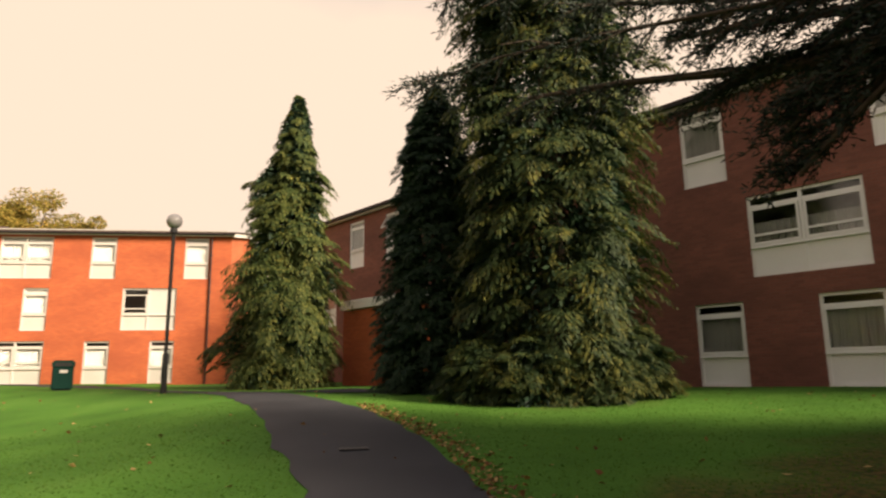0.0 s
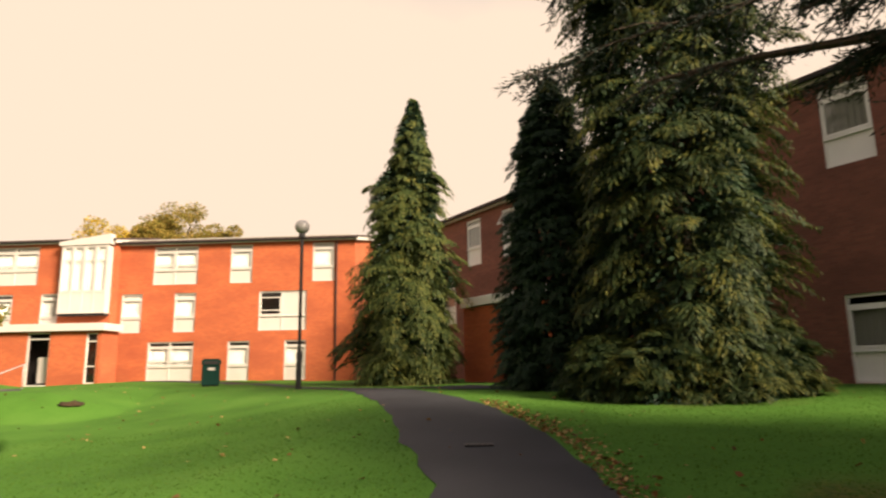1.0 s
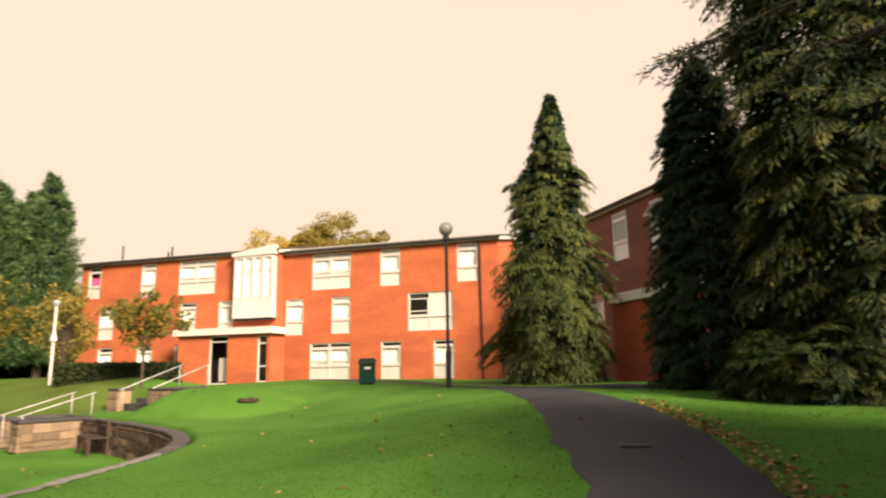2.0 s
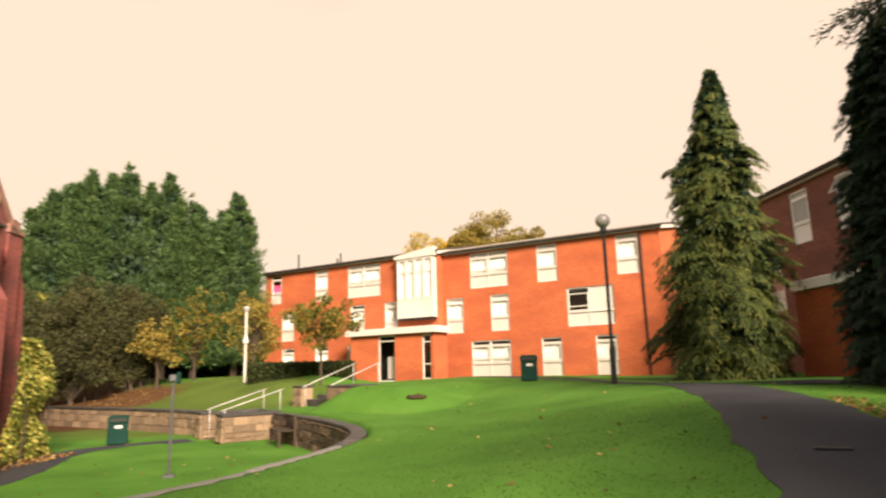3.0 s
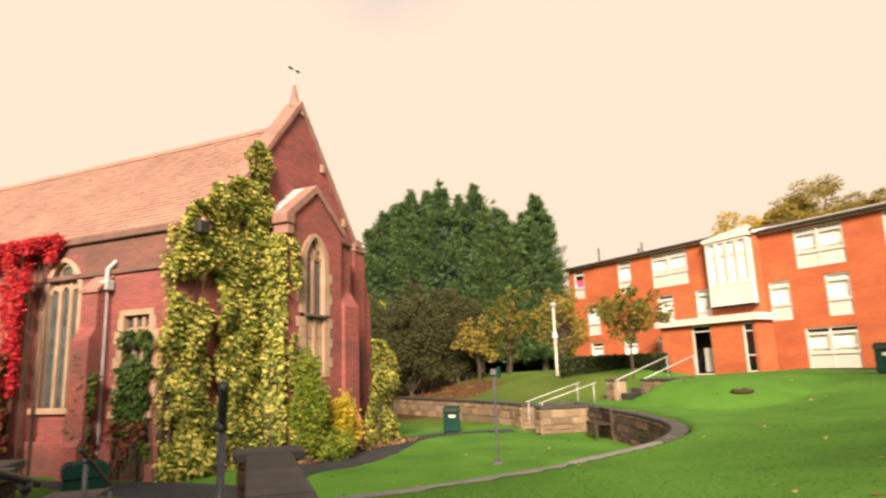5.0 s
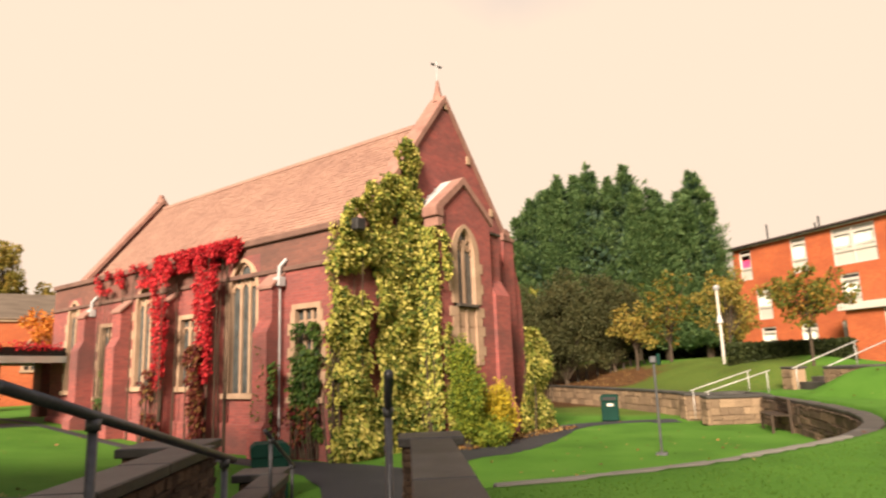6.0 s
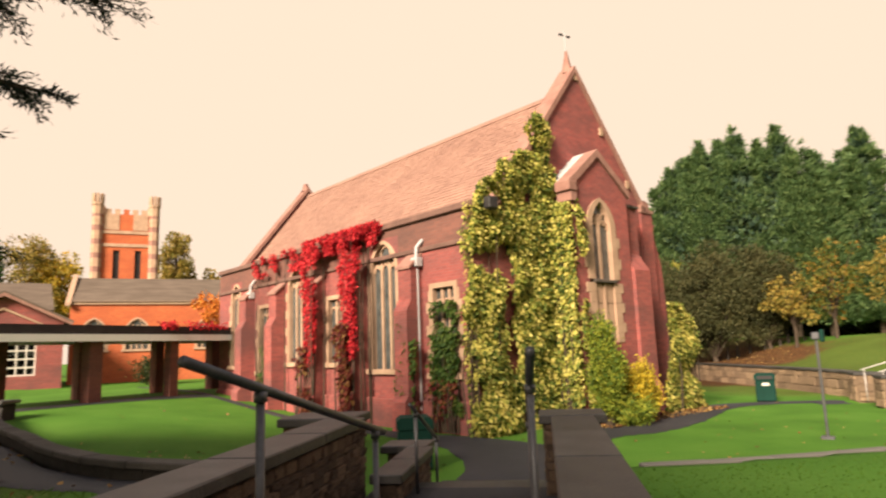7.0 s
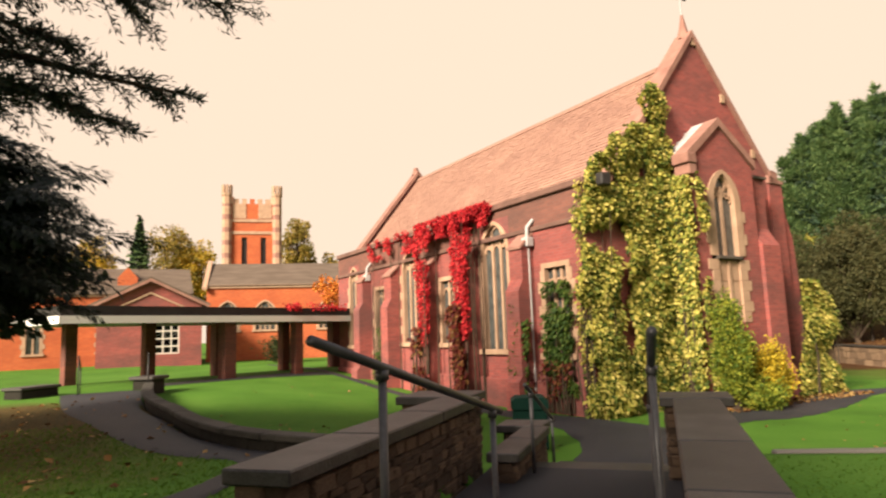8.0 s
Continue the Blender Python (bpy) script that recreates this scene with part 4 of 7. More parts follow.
# pale corbel stones under the front coping
for u, z in ((0.05, CAP - 0.38), (1.15, CAP - 1.90), (2.35, CAP - 3.40)):
    part("corbel", boxed(0.0, 0.05, MID + u - 0.09, MID + u + 0.09, z, z + 0.26, bevel=0.01), STONE, church)
cr = bmesh.new()
tube(cr, [(-0.22, MID, CAP + 0.55), (-0.22, MID, CAP + 1.28)], 0.022, 6)
part("cross", cr, LEAD, church, "thin pale metal cross on the gable")
cb = bmesh.new()
tube(cb, [(-0.30, MID - 0.17, CAP + 1.17), (-0.25, MID - 0.06, CAP + 1.15)], 0.035, 6)
tube(cb, [(-0.19, MID + 0.06, CAP + 1.11), (-0.14, MID + 0.15, CAP + 1.09)], 0.035, 6)
tube(cb, [(-0.30, MID - 0.17, CAP + 1.17), (-0.14, MID + 0.15, CAP + 1.09)], 0.012, 6)
part("cross_arm", cb, BLACK, church, "dark metal cross arm")


def buttress(x, w, depth, top, z0=CZ):
    """A stepped buttress against the side wall."""
    bm = bmesh.new()
    prism(bm, [(0, z0), (-depth - 0.12, z0), (-depth - 0.12, -0.75), (-depth, -0.6), (-depth, top - 1.5), (-depth * 0.7, top - 1.2), (-depth * 0.7, top - 0.35), (0, top)], x - w / 2, x + w / 2, "x")
    part("buttress", bm, CHURCH_BRICK, church)
    cp = bmesh.new()
    prism(cp, [(-depth * 0.7 - 0.05, top - 0.40), (-depth * 0.7 - 0.05, top - 0.33), (0, top + 0.06), (0, top - 0.01)], x - w / 2 - 0.04, x + w / 2 + 0.04, "x")
    part("weathering", cp, PINKSTONE, church)


for x in (-2.3, -4.85, -7.2, -9.95, -12.45):
    buttress(x, 0.55, 0.55, 3.05)
# white-painted downpipes with hoppers
for x in (-2.05, -12.25):
    bm = bmesh.new()
    tube(bm, [(x + 0.12, -0.02, 3.42), (x, -0.14, 3.22), (x, -0.16, 2.95)], 0.05, 8)
    box(bm, x - 0.13, x + 0.13, -0.26, -0.04, 2.70, 2.95, bevel=0.02)
    tube(bm, [(x, -0.14, 2.72), (x, -0.14, -1.4)], 0.045, 8)
    part("downpipe", bm, LEAD, church, "pale lead downpipe with hopper")

# the projecting bay of the gable, with the tall traceried window
b0, b1, bx, bk, ba = 2.95, 5.50, 0.75, 4.70, 5.70
bm_c = (b0 + b1) / 2 - 0.06
win_half = 0.66
face_holes = [(bm_c - win_half, bm_c + win_half, 0.55, 4.58)]
bw = pierced(b0, b1, CZ, bk, 0.30, face_holes)
wall_m = Matrix(((0, -1, 0, bx), (1, 0, 0, 0), (0, 0, 1, 0), (0, 0, 0, 1)))
bmesh.ops.transform(bw, matrix=wall_m, verts=bw.verts)
part("bay_wall", bw, CHURCH_BRICK, church)
part("bay_gable", prism(bmesh.new(), [(b0, bk), (b1, bk), (bm_c + 0.12, ba), (bm_c - 0.12, ba)], bx - 0.30, bx, "x"), CHURCH_BRICK, church)
for y in (b0, b1 - 0.3):
    part("bay_wall", boxed(0.0, bx - 0.30, y, y + 0.3, CZ, bk), CHURCH_BRICK, church)
for y0, z0, y1, z1 in ((b0 - 0.12, bk + 0.04, bm_c, ba + 0.16), (bm_c, ba + 0.16, b1 + 0.12, bk + 0.04)):
    lr = bmesh.new()
    prism(lr, [(y0, z0), (y1, z1), (y1, z1 + 0.07), (y0, z0 + 0.07)], 0.0, bx - 0.35, "x")
    for k in range(1, 4):
        f = k / 4
        y, z = y0 + (y1 - y0) * f, z0 + (z1 - z0) * f
        box(lr, 0.0, bx - 0.35, y - 0.02, y + 0.02, z + 0.05, z + 0.11)
    part("bay_roof", lr, LEAD, church, "pale lead bay roof")
for pts in ([(b0 - 0.16, bk - 0.10), (bm_c, ba + 0.02), (bm_c, ba + 0.24), (b0 - 0.16, bk + 0.16)], [(b1 + 0.10, bk - 0.02), (b1 + 0.10, bk + 0.20), (bm_c, ba + 0.24), (bm_c, ba + 0.02)]):
    part("bay_coping", prism(bmesh.new(), pts, bx - 0.36, bx + 0.07, "x"), PINKSTONE, church)
for z, d in ((bk - 0.40, 0.12), (bk - 0.12, 0.20)):
    part("kneeler", boxed(bx - 0.40, bx + 0.04 + d * 0.3, b0 - d, b0 + 0.16, z, z + 0.27, bevel=0.02), PINKSTONE, church)
stone_window(church, bm_c - win_half, bm_c + win_half, 2.26, 4.58, 2, axis="x", face=bx, into=-1, sill=False, jw=0.24)
apron = part("stone_apron", boxed(bx - 0.22, bx - 0.06, bm_c - win_half, bm_c + win_half, 0.55, 2.15), STONE, church)
for k in range(6):
    e = 0.17 if k % 2 else 0.05
    for y0, y1 in ((bm_c - win_half - e, bm_c - win_half + 0.24), (bm_c + win_half - 0.24, bm_c + win_half + e)):
        part("quoin", boxed(bx - 0.058, bx + 0.02, y0, y1, 0.55 + k * 0.27, 0.814 + k * 0.27), STONE, apron)
for k in range(3):
    for y0, y1 in ((bm_c - win_half + 0.25, bm_c - 0.06), (bm_c + 0.06, bm_c + win_half - 0.25)):
        part("stone_panel", boxed(bx - 0.058, bx - 0.035, y0, y1, 0.56 + k * 0.53, 1.07 + k * 0.53), STONE, apron)
part("mullion", boxed(bx - 0.058, bx + 0.0, bm_c - 0.05, bm_c + 0.05, 0.55, 2.15), STONE, apron)
part("sill", boxed(bx - 0.25, bx + 0.08, bm_c - 0.50, bm_c + 0.50, 2.16, 2.255, bevel=0.02), MORTAR, church)
# buttresses of the gable beside the bay and on the far corner
bt = bmesh.new()
prism(bt, [(0.0, CZ), (0.95, CZ), (0.95, -0.7), (0.85, -0.55), (0.85, 2.6), (0.55, 3.1), (0.55, 4.50), (0.0, 4.50)], 5.52, 6.30, "y")
part("buttress", bt, CHURCH_BRICK, church)
part("weathering", prism(bmesh.new(), [(0.0, 4.505), (0.62, 4.505), (0.62, 4.58), (0.0, 4.72)], 5.62, 6.36, "y"), MORTAR, church, "dark capping slab")
part("clasping_pier", boxed(-0.46, 0.06, 7.36, CW - 0.05, CZ, 4.62), CHURCH_BRICK, church)
part("weathering", prism(bmesh.new(), [(7.32, 4.625), (CW - 0.02, 4.625), (CW - 0.02, 4.70), (7.32, 4.86)], -0.50, 0.10, "x"), PINKSTONE, church)
side_bt = bmesh.new()
prism(side_bt, [(CW - 0.04, CZ), (CW + 0.62, CZ), (CW + 0.62, -0.6), (CW + 0.52, -0.4), (CW + 0.52, 1.9), (CW + 0.44, 3.0), (CW + 0.12, 3.95), (CW + 0.12, 4.22), (CW - 0.04, 4.22)], -0.72, -0.05, "x")
part("buttress", side_bt, CHURCH_BRICK, church)
part("weathering", boxed(-0.76, 0.0, CW - 0.12, CW + 0.17, 4.225, 4.30, bevel=0.01), PINKSTONE, church)
# floodlight on the corner
fl = bmesh.new()
box(fl, 0.36, 0.58, 0.02, 0.34, 3.82, 4.12, bevel=0.03)
box(fl, 0.0, 0.36, 0.14, 0.22, 3.93, 4.01)
part("floodlight", fl, BLACK, church, "black floodlight")

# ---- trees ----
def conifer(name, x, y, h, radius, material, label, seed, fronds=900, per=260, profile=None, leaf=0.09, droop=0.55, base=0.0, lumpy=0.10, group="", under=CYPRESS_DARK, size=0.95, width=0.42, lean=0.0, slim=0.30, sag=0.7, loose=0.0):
    """A dense conifer: trunk, arching fronds of small hanging sprays on an uneven outline, inner growth coloured as
    shade.
    """
    rng = np.random.default_rng(seed)
    z0 = gz(x, y)
    tree = thing(name, pose(x, y, z0), label, "tree", group)
    bm = bmesh.new()
    tube(bm, [(0, 0, -0.3), (lean * 0.3, 0.01, h * 0.3), (lean * 0.7, 0.02, h * 0.7), (lean, 0, h * 0.97)], [radius * 0.14, radius * 0.11, radius * 0.06, 0.02], 8)
    part("trunk", bm, BARK, tree)
    prof = profile or (lambda u: (1 - u) ** 0.8)
    ph = rng.uniform(0, 6.28, 8)

    def wide(u, th):
        lump = 1 + lumpy * (0.5 * np.sin(3 * th + ph[0] + 9 * u) + 0.5 * np.sin(5 * th + ph[1] - 14 * u) + 0.6 * np.sin(2 * th + ph[2] + 23 * u))
        return radius * prof(u) * lump

    # fronds spread evenly over the outline
    grid = np.linspace(0, 1, 400)
    cum = np.cumsum(np.clip(prof(grid), 0.10, 1))
    us = np.interp((np.arange(fronds) + rng.uniform(0, 1, fronds)) / fronds * cum[-1], cum, grid)
    th = np.arange(fronds) * 2.39996 + rng.normal(size=fronds) * 0.5
    L = size * np.clip(0.25 + 0.75 * prof(us), 0.2, 1) * rng.uniform(0.65, 1.3, fronds)
    R = np.maximum(wide(us, th) * rng.choice([0.70, 0.86, 1.0, 1.05], fronds), 0.05)
    L = np.minimum(L, R * 0.9 + 0.25)
    # each frond is a flat fan that arches outward and droops; its sprays lie in the fan's own plane
    k = np.repeat(np.arange(fronds), per)
    n = len(k)
    o = np.stack([np.cos(th), np.sin(th), np.zeros(fronds)], 1)[k]
    side = np.stack([-o[:, 1], o[:, 0], np.zeros(n)], 1)
    up = np.array([0, 0, 1.0])
    tilt = rng.normal(size=fronds)[k][:, None] * 0.30
    side = side + up * tilt
    a = rng.uniform(0, 1, (n, 1)) ** 0.75
    l = L[k][:, None]
    # side twigs alternate along the fan and get shorter towards its tip
    twig = np.round(a * 7) / 7
    reach = width * l * (1.1 - 0.85 * twig)
    f = rng.uniform(0, 1, (n, 1)) ** 0.8
    sg = rng.choice([-1.0, 1.0], (n, 1))
    bow = droop * rng.uniform(0.6, 1.4, fronds)[k][:, None]
    tip = R[k][:, None] - l
    spread = twig + f * 0.30
    at = o * (tip + l * spread) + side * sg * f * reach + up * ((base + us * (h - base))[k][:, None] + l * (0.32 * spread - bow * spread ** 2) + 0.22 * l - sag * 0.30 * f ** 2 * reach) + rng.normal(size=(n, 3)) * 0.018
    at[:, 0] += lean * np.clip(at[:, 2] / h, 0, 1)
    along = o * 0.75 + side * sg * (0.25 + 0.75 * f) + up * (0.32 - 2 * bow * spread - sag * 0.55 * f) + rng.normal(size=(n, 3)) * (0.16 + loose)
    across = side - o * sg * 0.4 + rng.normal(size=(n, 3)) * (0.28 + loose)
    at[:, 2] = np.maximum(at[:, 2], 0.03)
    kites("crown", at, along, across, leaf * rng.uniform(0.6, 1.4, n), leaf * slim * rng.uniform(0.7, 1.3, n), material, tree)
    # inner growth in a darker leaf colour, standing for shade between the fronds
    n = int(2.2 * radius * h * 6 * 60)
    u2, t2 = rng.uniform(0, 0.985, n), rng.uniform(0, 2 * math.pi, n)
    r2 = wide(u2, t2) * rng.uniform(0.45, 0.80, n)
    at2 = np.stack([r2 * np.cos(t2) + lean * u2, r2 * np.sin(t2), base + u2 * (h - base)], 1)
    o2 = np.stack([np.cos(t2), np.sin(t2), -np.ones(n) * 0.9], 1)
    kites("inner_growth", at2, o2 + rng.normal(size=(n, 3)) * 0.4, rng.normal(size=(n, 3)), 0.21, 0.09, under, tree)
    return tree


def broadleaf(name, x, y, h, radius, material, label, seed, trunk_h=None, lobes=26, per=260, leaf=0.16, trunk_r=None, squash=0.8, lobe=(0.20, 0.36), group="", z0=None, lean=0.0, hang=0.0):
    """A tree with a tapered trunk, limbs and a crown of loose leafy lobes with gaps."""
    rng = np.random.default_rng(seed)
    z0 = gz(x, y) if z0 is None else z0
    tree = thing(name, pose(x, y, z0), label, "tree", group)
    th = trunk_h if trunk_h is not None else h * 0.35
    tr = trunk_r or h * 0.02
    bm = bmesh.new()
    tube(bm, [(0, 0, -0.3), (lean * 0.3, 0.02, th * 0.5), (lean, -0.03, th), (lean, 0, h * 0.8)], [tr * 1.3, tr, tr * 0.8, tr * 0.2], 8)
    part("trunk", bm, BARK, tree)
    cen, rad = [], []
    cz = (th * 0.85 + h) / 2
    hz = (h - th * 0.85) / 2
    for i in range(lobes):
        d = sphere_dirs(1, rng)[0] * rng.uniform(0.35, 0.86 if lobe[0] > 0.18 else 1.08)
        cen.append((lean + d[0] * radius, d[1] * radius, cz + d[2] * hz))
        rad.append(radius * rng.uniform(*lobe))
    for c in cen[::2]:
        z = rng.uniform(th * 0.6, th * 1.15)
        m_ = Vector((lean + (c[0] - lean) * 0.5, c[1] * 0.5, (z + c[2]) / 2 + 0.1))
        part("limb", tube(bmesh.new(), [(lean, 0, z), m_, c], [tr * 0.45, tr * 0.28, tr * 0.10], 5), BARK, tree)
    cen, rad = np.array(cen), np.array(rad)
    n = lobes * per
    k = rng.integers(0, lobes, n)
    d = sphere_dirs(n, rng)
    at = cen[k] + d * rad[k][:, None] * (rng.uniform(0.15, 1.0, (n, 1)) ** 0.5) * np.array([1, 1, squash])
    along = d + rng.normal(size=(n, 3)) * 0.6 + np.array([0, 0, -0.35 - hang])
    kites("crown", at, along, rng.normal(size=(n, 3)), leaf * rng.uniform(0.6, 1.3, n), leaf * 0.62 * rng.uniform(0.7, 1.2, n), material, tree)
    return tree


def outline(*pairs):
    us, rs = [p[0] for p in pairs], [p[1] for p in pairs]
    return lambda u: np.interp(u, us, rs)


lawson = outline((0, 0.80), (0.05, 0.86), (0.2, 0.94), (0.5, 0.98), (0.66, 0.90), (0.80, 0.66), (0.92, 0.34), (1, 0.02))
cone = outline((0, 0.80), (0.06, 0.88), (0.20, 0.97), (0.37, 0.88), (0.56, 0.71), (0.71, 0.56), (0.80, 0.40), (0.90, 0.21), (0.96, 0.10), (1, 0.01))
column = outline((0, 1.0), (0.4, 0.84), (0.73, 0.60), (0.9, 0.36), (1, 0.03))
conifer("conifer_tree", 2.42, 13.4, 13.4, 2.05, CYPRESS_GOLD, "broad gold-tinged cypress clothed to the lawn", 5, fronds=820, per=230, profile=lawson, leaf=0.12, droop=0.60, size=0.9, slim=0.26, width=0.52, lumpy=0.12)
conifer("conifer_tree", -0.05, 15.5, 7.7, 1.5, CYPRESS_DARK, "narrow blackish green cypress beside a larger one", 6, fronds=820, per=110, profile=column, leaf=0.12, slim=0.24, droop=0.45, lumpy=0.08, size=0.50, width=0.5)
conifer("conifer_tree", -5.62, 22.6, 10.7, 1.82, CYPRESS, "cone-shaped green cypress with drooping sprays", 7, fronds=760, per=190, profile=cone, leaf=0.15, droop=0.62, lumpy=0.30, size=1.0, slim=0.26, width=0.46, lean=0.48, sag=1.0)
# low skirts of foliage at the foot of the broad cypress
for k, (x, y, r, hh) in enumerate(((0.75, 12.5, 0.72, 1.1), (1.7, 11.9, 0.80, 1.2), (2.9, 11.9, 0.75, 1.05), (3.7, 12.4, 0.7, 1.3))):
    conifer("cypress_shrub", x, y, hh, r, CYPRESS_GOLD, "low spreading green cypress growth on the lawn", 30 + k, fronds=110, per=150, profile=lambda u: np.sqrt(np.clip(1 - u * u, 0, 1)), leaf=0.13, slim=0.16, droop=0.35, group="cypress skirts", size=0.6)

# far conifers beyond the garden
def pine(x, y, h, radius, seed):
    """A tall full conifer: layered upswept boughs that narrow to ragged spires."""
    rng = np.random.default_rng(seed)
    tree = thing("conifer_tree", pose(x, y, gz(x, y)), "tall blue-green conifer in a dense row", "tree", "row of tall conifers")
    part("trunk", tube(bmesh.new(), [(0, 0, -0.3), (0.03, 0.02, h * 0.5), (0, 0, h * 0.97)], [0.24, 0.15, 0.02], 8), BARK, tree)
    lead = [(0.0, 0.0, h, radius)]
    for k in range(3):
        a_, d_ = rng.uniform(0, 6.28), radius * rng.uniform(0.35, 0.60)
        lead.append((d_ * math.cos(a_), d_ * math.sin(a_), h * rng.uniform(0.80, 0.96), radius * rng.uniform(0.45, 0.60)))
    P, D, A = [], [], []
    for lx_, ly_, lh, lr in lead:
        m = int(260 * lr / radius)
        u = 1 - rng.uniform(0, 0.86, m) ** 0.85
        t = rng.uniform(0, 6.28, m)
        rr = lr * np.interp(u, (0, 0.15, 0.4, 0.62, 0.80, 0.92, 1), (0.70, 0.95, 1.0, 0.80, 0.50, 0.22, 0.03)) * rng.choice([0.72, 0.9, 1.0, 1.16], m)
        reach = np.clip(rr * 0.75, 0.25, 1.5)
        q = np.repeat(np.arange(m), 56)
        f = rng.uniform(0, 1, (len(q), 1)) ** 0.7
        out = np.stack([np.cos(t), np.sin(t), np.zeros(m)], 1)[q]
        across = np.stack([-np.sin(t), np.cos(t), np.zeros(m)], 1)[q]
        sg = rng.normal(size=(len(q), 1)) * 0.42
        w = reach[q][:, None]
        rise = np.array([0, 0, 1.0])
        P.append(np.array([lx_, ly_, 0]) + out * (rr[q][:, None] - w * (1 - f)) + across * sg * w * (1.15 - 0.8 * f) + rise * ((u * lh)[q][:, None] + w * (0.55 * f ** 2 - 0.15) - 0.25 * np.abs(sg) * w) + rng.normal(size=(len(q), 3)) * 0.06)
        D.append(out * 0.8 + across * sg * 1.2 + rise * (0.2 + 0.6 * f) + rng.normal(size=(len(q), 3)) * 0.35)
        A.append(across + rng.normal(size=(len(q), 3)) * 0.5)
    P, D, A = np.concatenate(P), np.concatenate(D), np.concatenate(A)
    P[:, 2] = np.maximum(P[:, 2], 0.1)
    n = len(P)
    kites("crown", P, D, A, 0.34 * rng.uniform(0.6, 1.3, n), 0.065 * rng.uniform(0.7, 1.3, n), PINE, tree)
    # inner leaves in a darker copy of the pine colour, painting the shaded gaps
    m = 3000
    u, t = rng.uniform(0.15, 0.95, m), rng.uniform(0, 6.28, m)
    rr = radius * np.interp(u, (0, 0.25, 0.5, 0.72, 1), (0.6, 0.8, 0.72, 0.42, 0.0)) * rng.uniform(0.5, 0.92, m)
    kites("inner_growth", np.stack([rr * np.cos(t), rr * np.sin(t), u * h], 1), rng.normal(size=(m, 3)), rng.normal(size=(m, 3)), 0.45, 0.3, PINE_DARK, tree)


for k, (x, y, h, r) in enumerate(((-43.0, 16.6, 13.0, 2.7), (-42.2, 18.4, 14.2, 2.4), (-41.3, 20.4, 14.5, 2.6), (-40.2, 22.6, 14.6, 2.7), (-39.3, 24.3, 12.8, 2.3), (-38.0, 26.5, 14.0, 2.2), (-40.6, 27.0, 13.0, 2.1), (-43.6, 14.8, 10.8, 2.4), (-44.4, 18.0, 13.8, 2.6), (-43.4, 20.2, 14.3, 2.4), (-42.4, 22.4, 14.0, 2.4))):
    pine(x, y, h - 0.7, r * 0.92, 50 + k)
for k, (x, y, h, r) in enumerate(((-34.4, 12.2, 5.6, 2.6), (-33.6, 14.4, 6.6, 2.7), (-33.0, 17.0, 5.2, 2.2))):
    broadleaf("yew_tree", x, y, h, r, YEW, "brown-tinged dark yew below tall conifers", 70 + k, trunk_h=0.2, lobes=60, per=560, leaf=0.13, lobe=(0.22, 0.36), group="yews", squash=1.1)
for k, (x, y, h, r, m) in enumerate(((-30.6, 19.0, 4.9, 1.45, SAPLING), (-29.0, 21.4, 4.8, 1.5, RUSSET), (-30.9, 17.2, 3.4, 1.2, RUSSET), (-29.9, 22.6, 4.2, 1.1, RUSSET))):
    broadleaf("small_tree", x, y, h, r, m, "small yellowing tree on a grass bank", 80 + k, trunk_h=1.3, lobes=44, per=52, leaf=0.15, trunk_r=0.07, lobe=(0.16, 0.30), group="autumn trees")
broadleaf("young_tree", -20.05, 18.1, 3.7, 1.55, SAPLING, "young tree turning orange beside a hedge", 90, trunk_h=1.8, lobes=40, per=80, leaf=0.15, trunk_r=0.05, lobe=(0.12, 0.26))
for k, (x, y, h, r, m) in enumerate(((-34.0, 43.5, 12.6, 2.6, AUTUMN), (-30.2, 46.4, 14.6, 2.9, RUSSET), (-27.2, 48.0, 13.0, 2.2, RUSSET), (-32.0, 45.4, 13.0, 2.2, RUSSET))):
    broadleaf("tree", x, y, h, r, m, "autumn tree rising behind the flats roof", 100 + k, trunk_h=7, lobes=60, per=430, leaf=0.20, lobe=(0.24, 0.40), group="trees behind the flats")
for k, (x, y, h, r, m) in enumerate(((-63.8, -39.6, 15.2, 3.4, RUSSET), (-65.0, -37.6, 13.0, 2.4, AUTUMN), (-59.2, -46.2, 12.3, 3.4, AUTUMN), (-55.5, -51.0, 12.8, 3.0, AUTUMN), (-69.6, -27.8, 16.6, 2.0, RUSSET), (-71.5, -24.6, 10.6, 1.8, RUSSET), (-66.6, -35.2, 10.2, 2.0, AUTUMN))):
    broadleaf("tree", x, y, h + 1, r, m, "autumn tree behind the hall roofs", 110 + k, trunk_h=4, lobes=60, per=130, leaf=0.30, lobe=(0.24, 0.40), group="trees behind the hall", z0=-1.0)
conifer("conifer_tree", -61.9, -42.4, 15.0, 1.7, PINE, "slim dark conifer behind the hall", 119, fronds=260, per=60, profile=cone, leaf=0.3, droop=0.2, slim=0.5)


def needles(at, heading, rng, n, size, spread):
    """Places and directions for tufts round a drooping twig."""
    k = rng.uniform(0, 1, (n, 1))
    p = at + heading * k * spread + rng.normal(size=(n, 3)) * np.array([0.05, 0.05, 0.03]) * spread * 1.6 - np.array([0, 0, 0.22]) * spread * k ** 2
    d = heading * rng.uniform(0.2, 1.0, (n, 1)) + rng.normal(size=(n, 3)) * 0.55
    return p, d


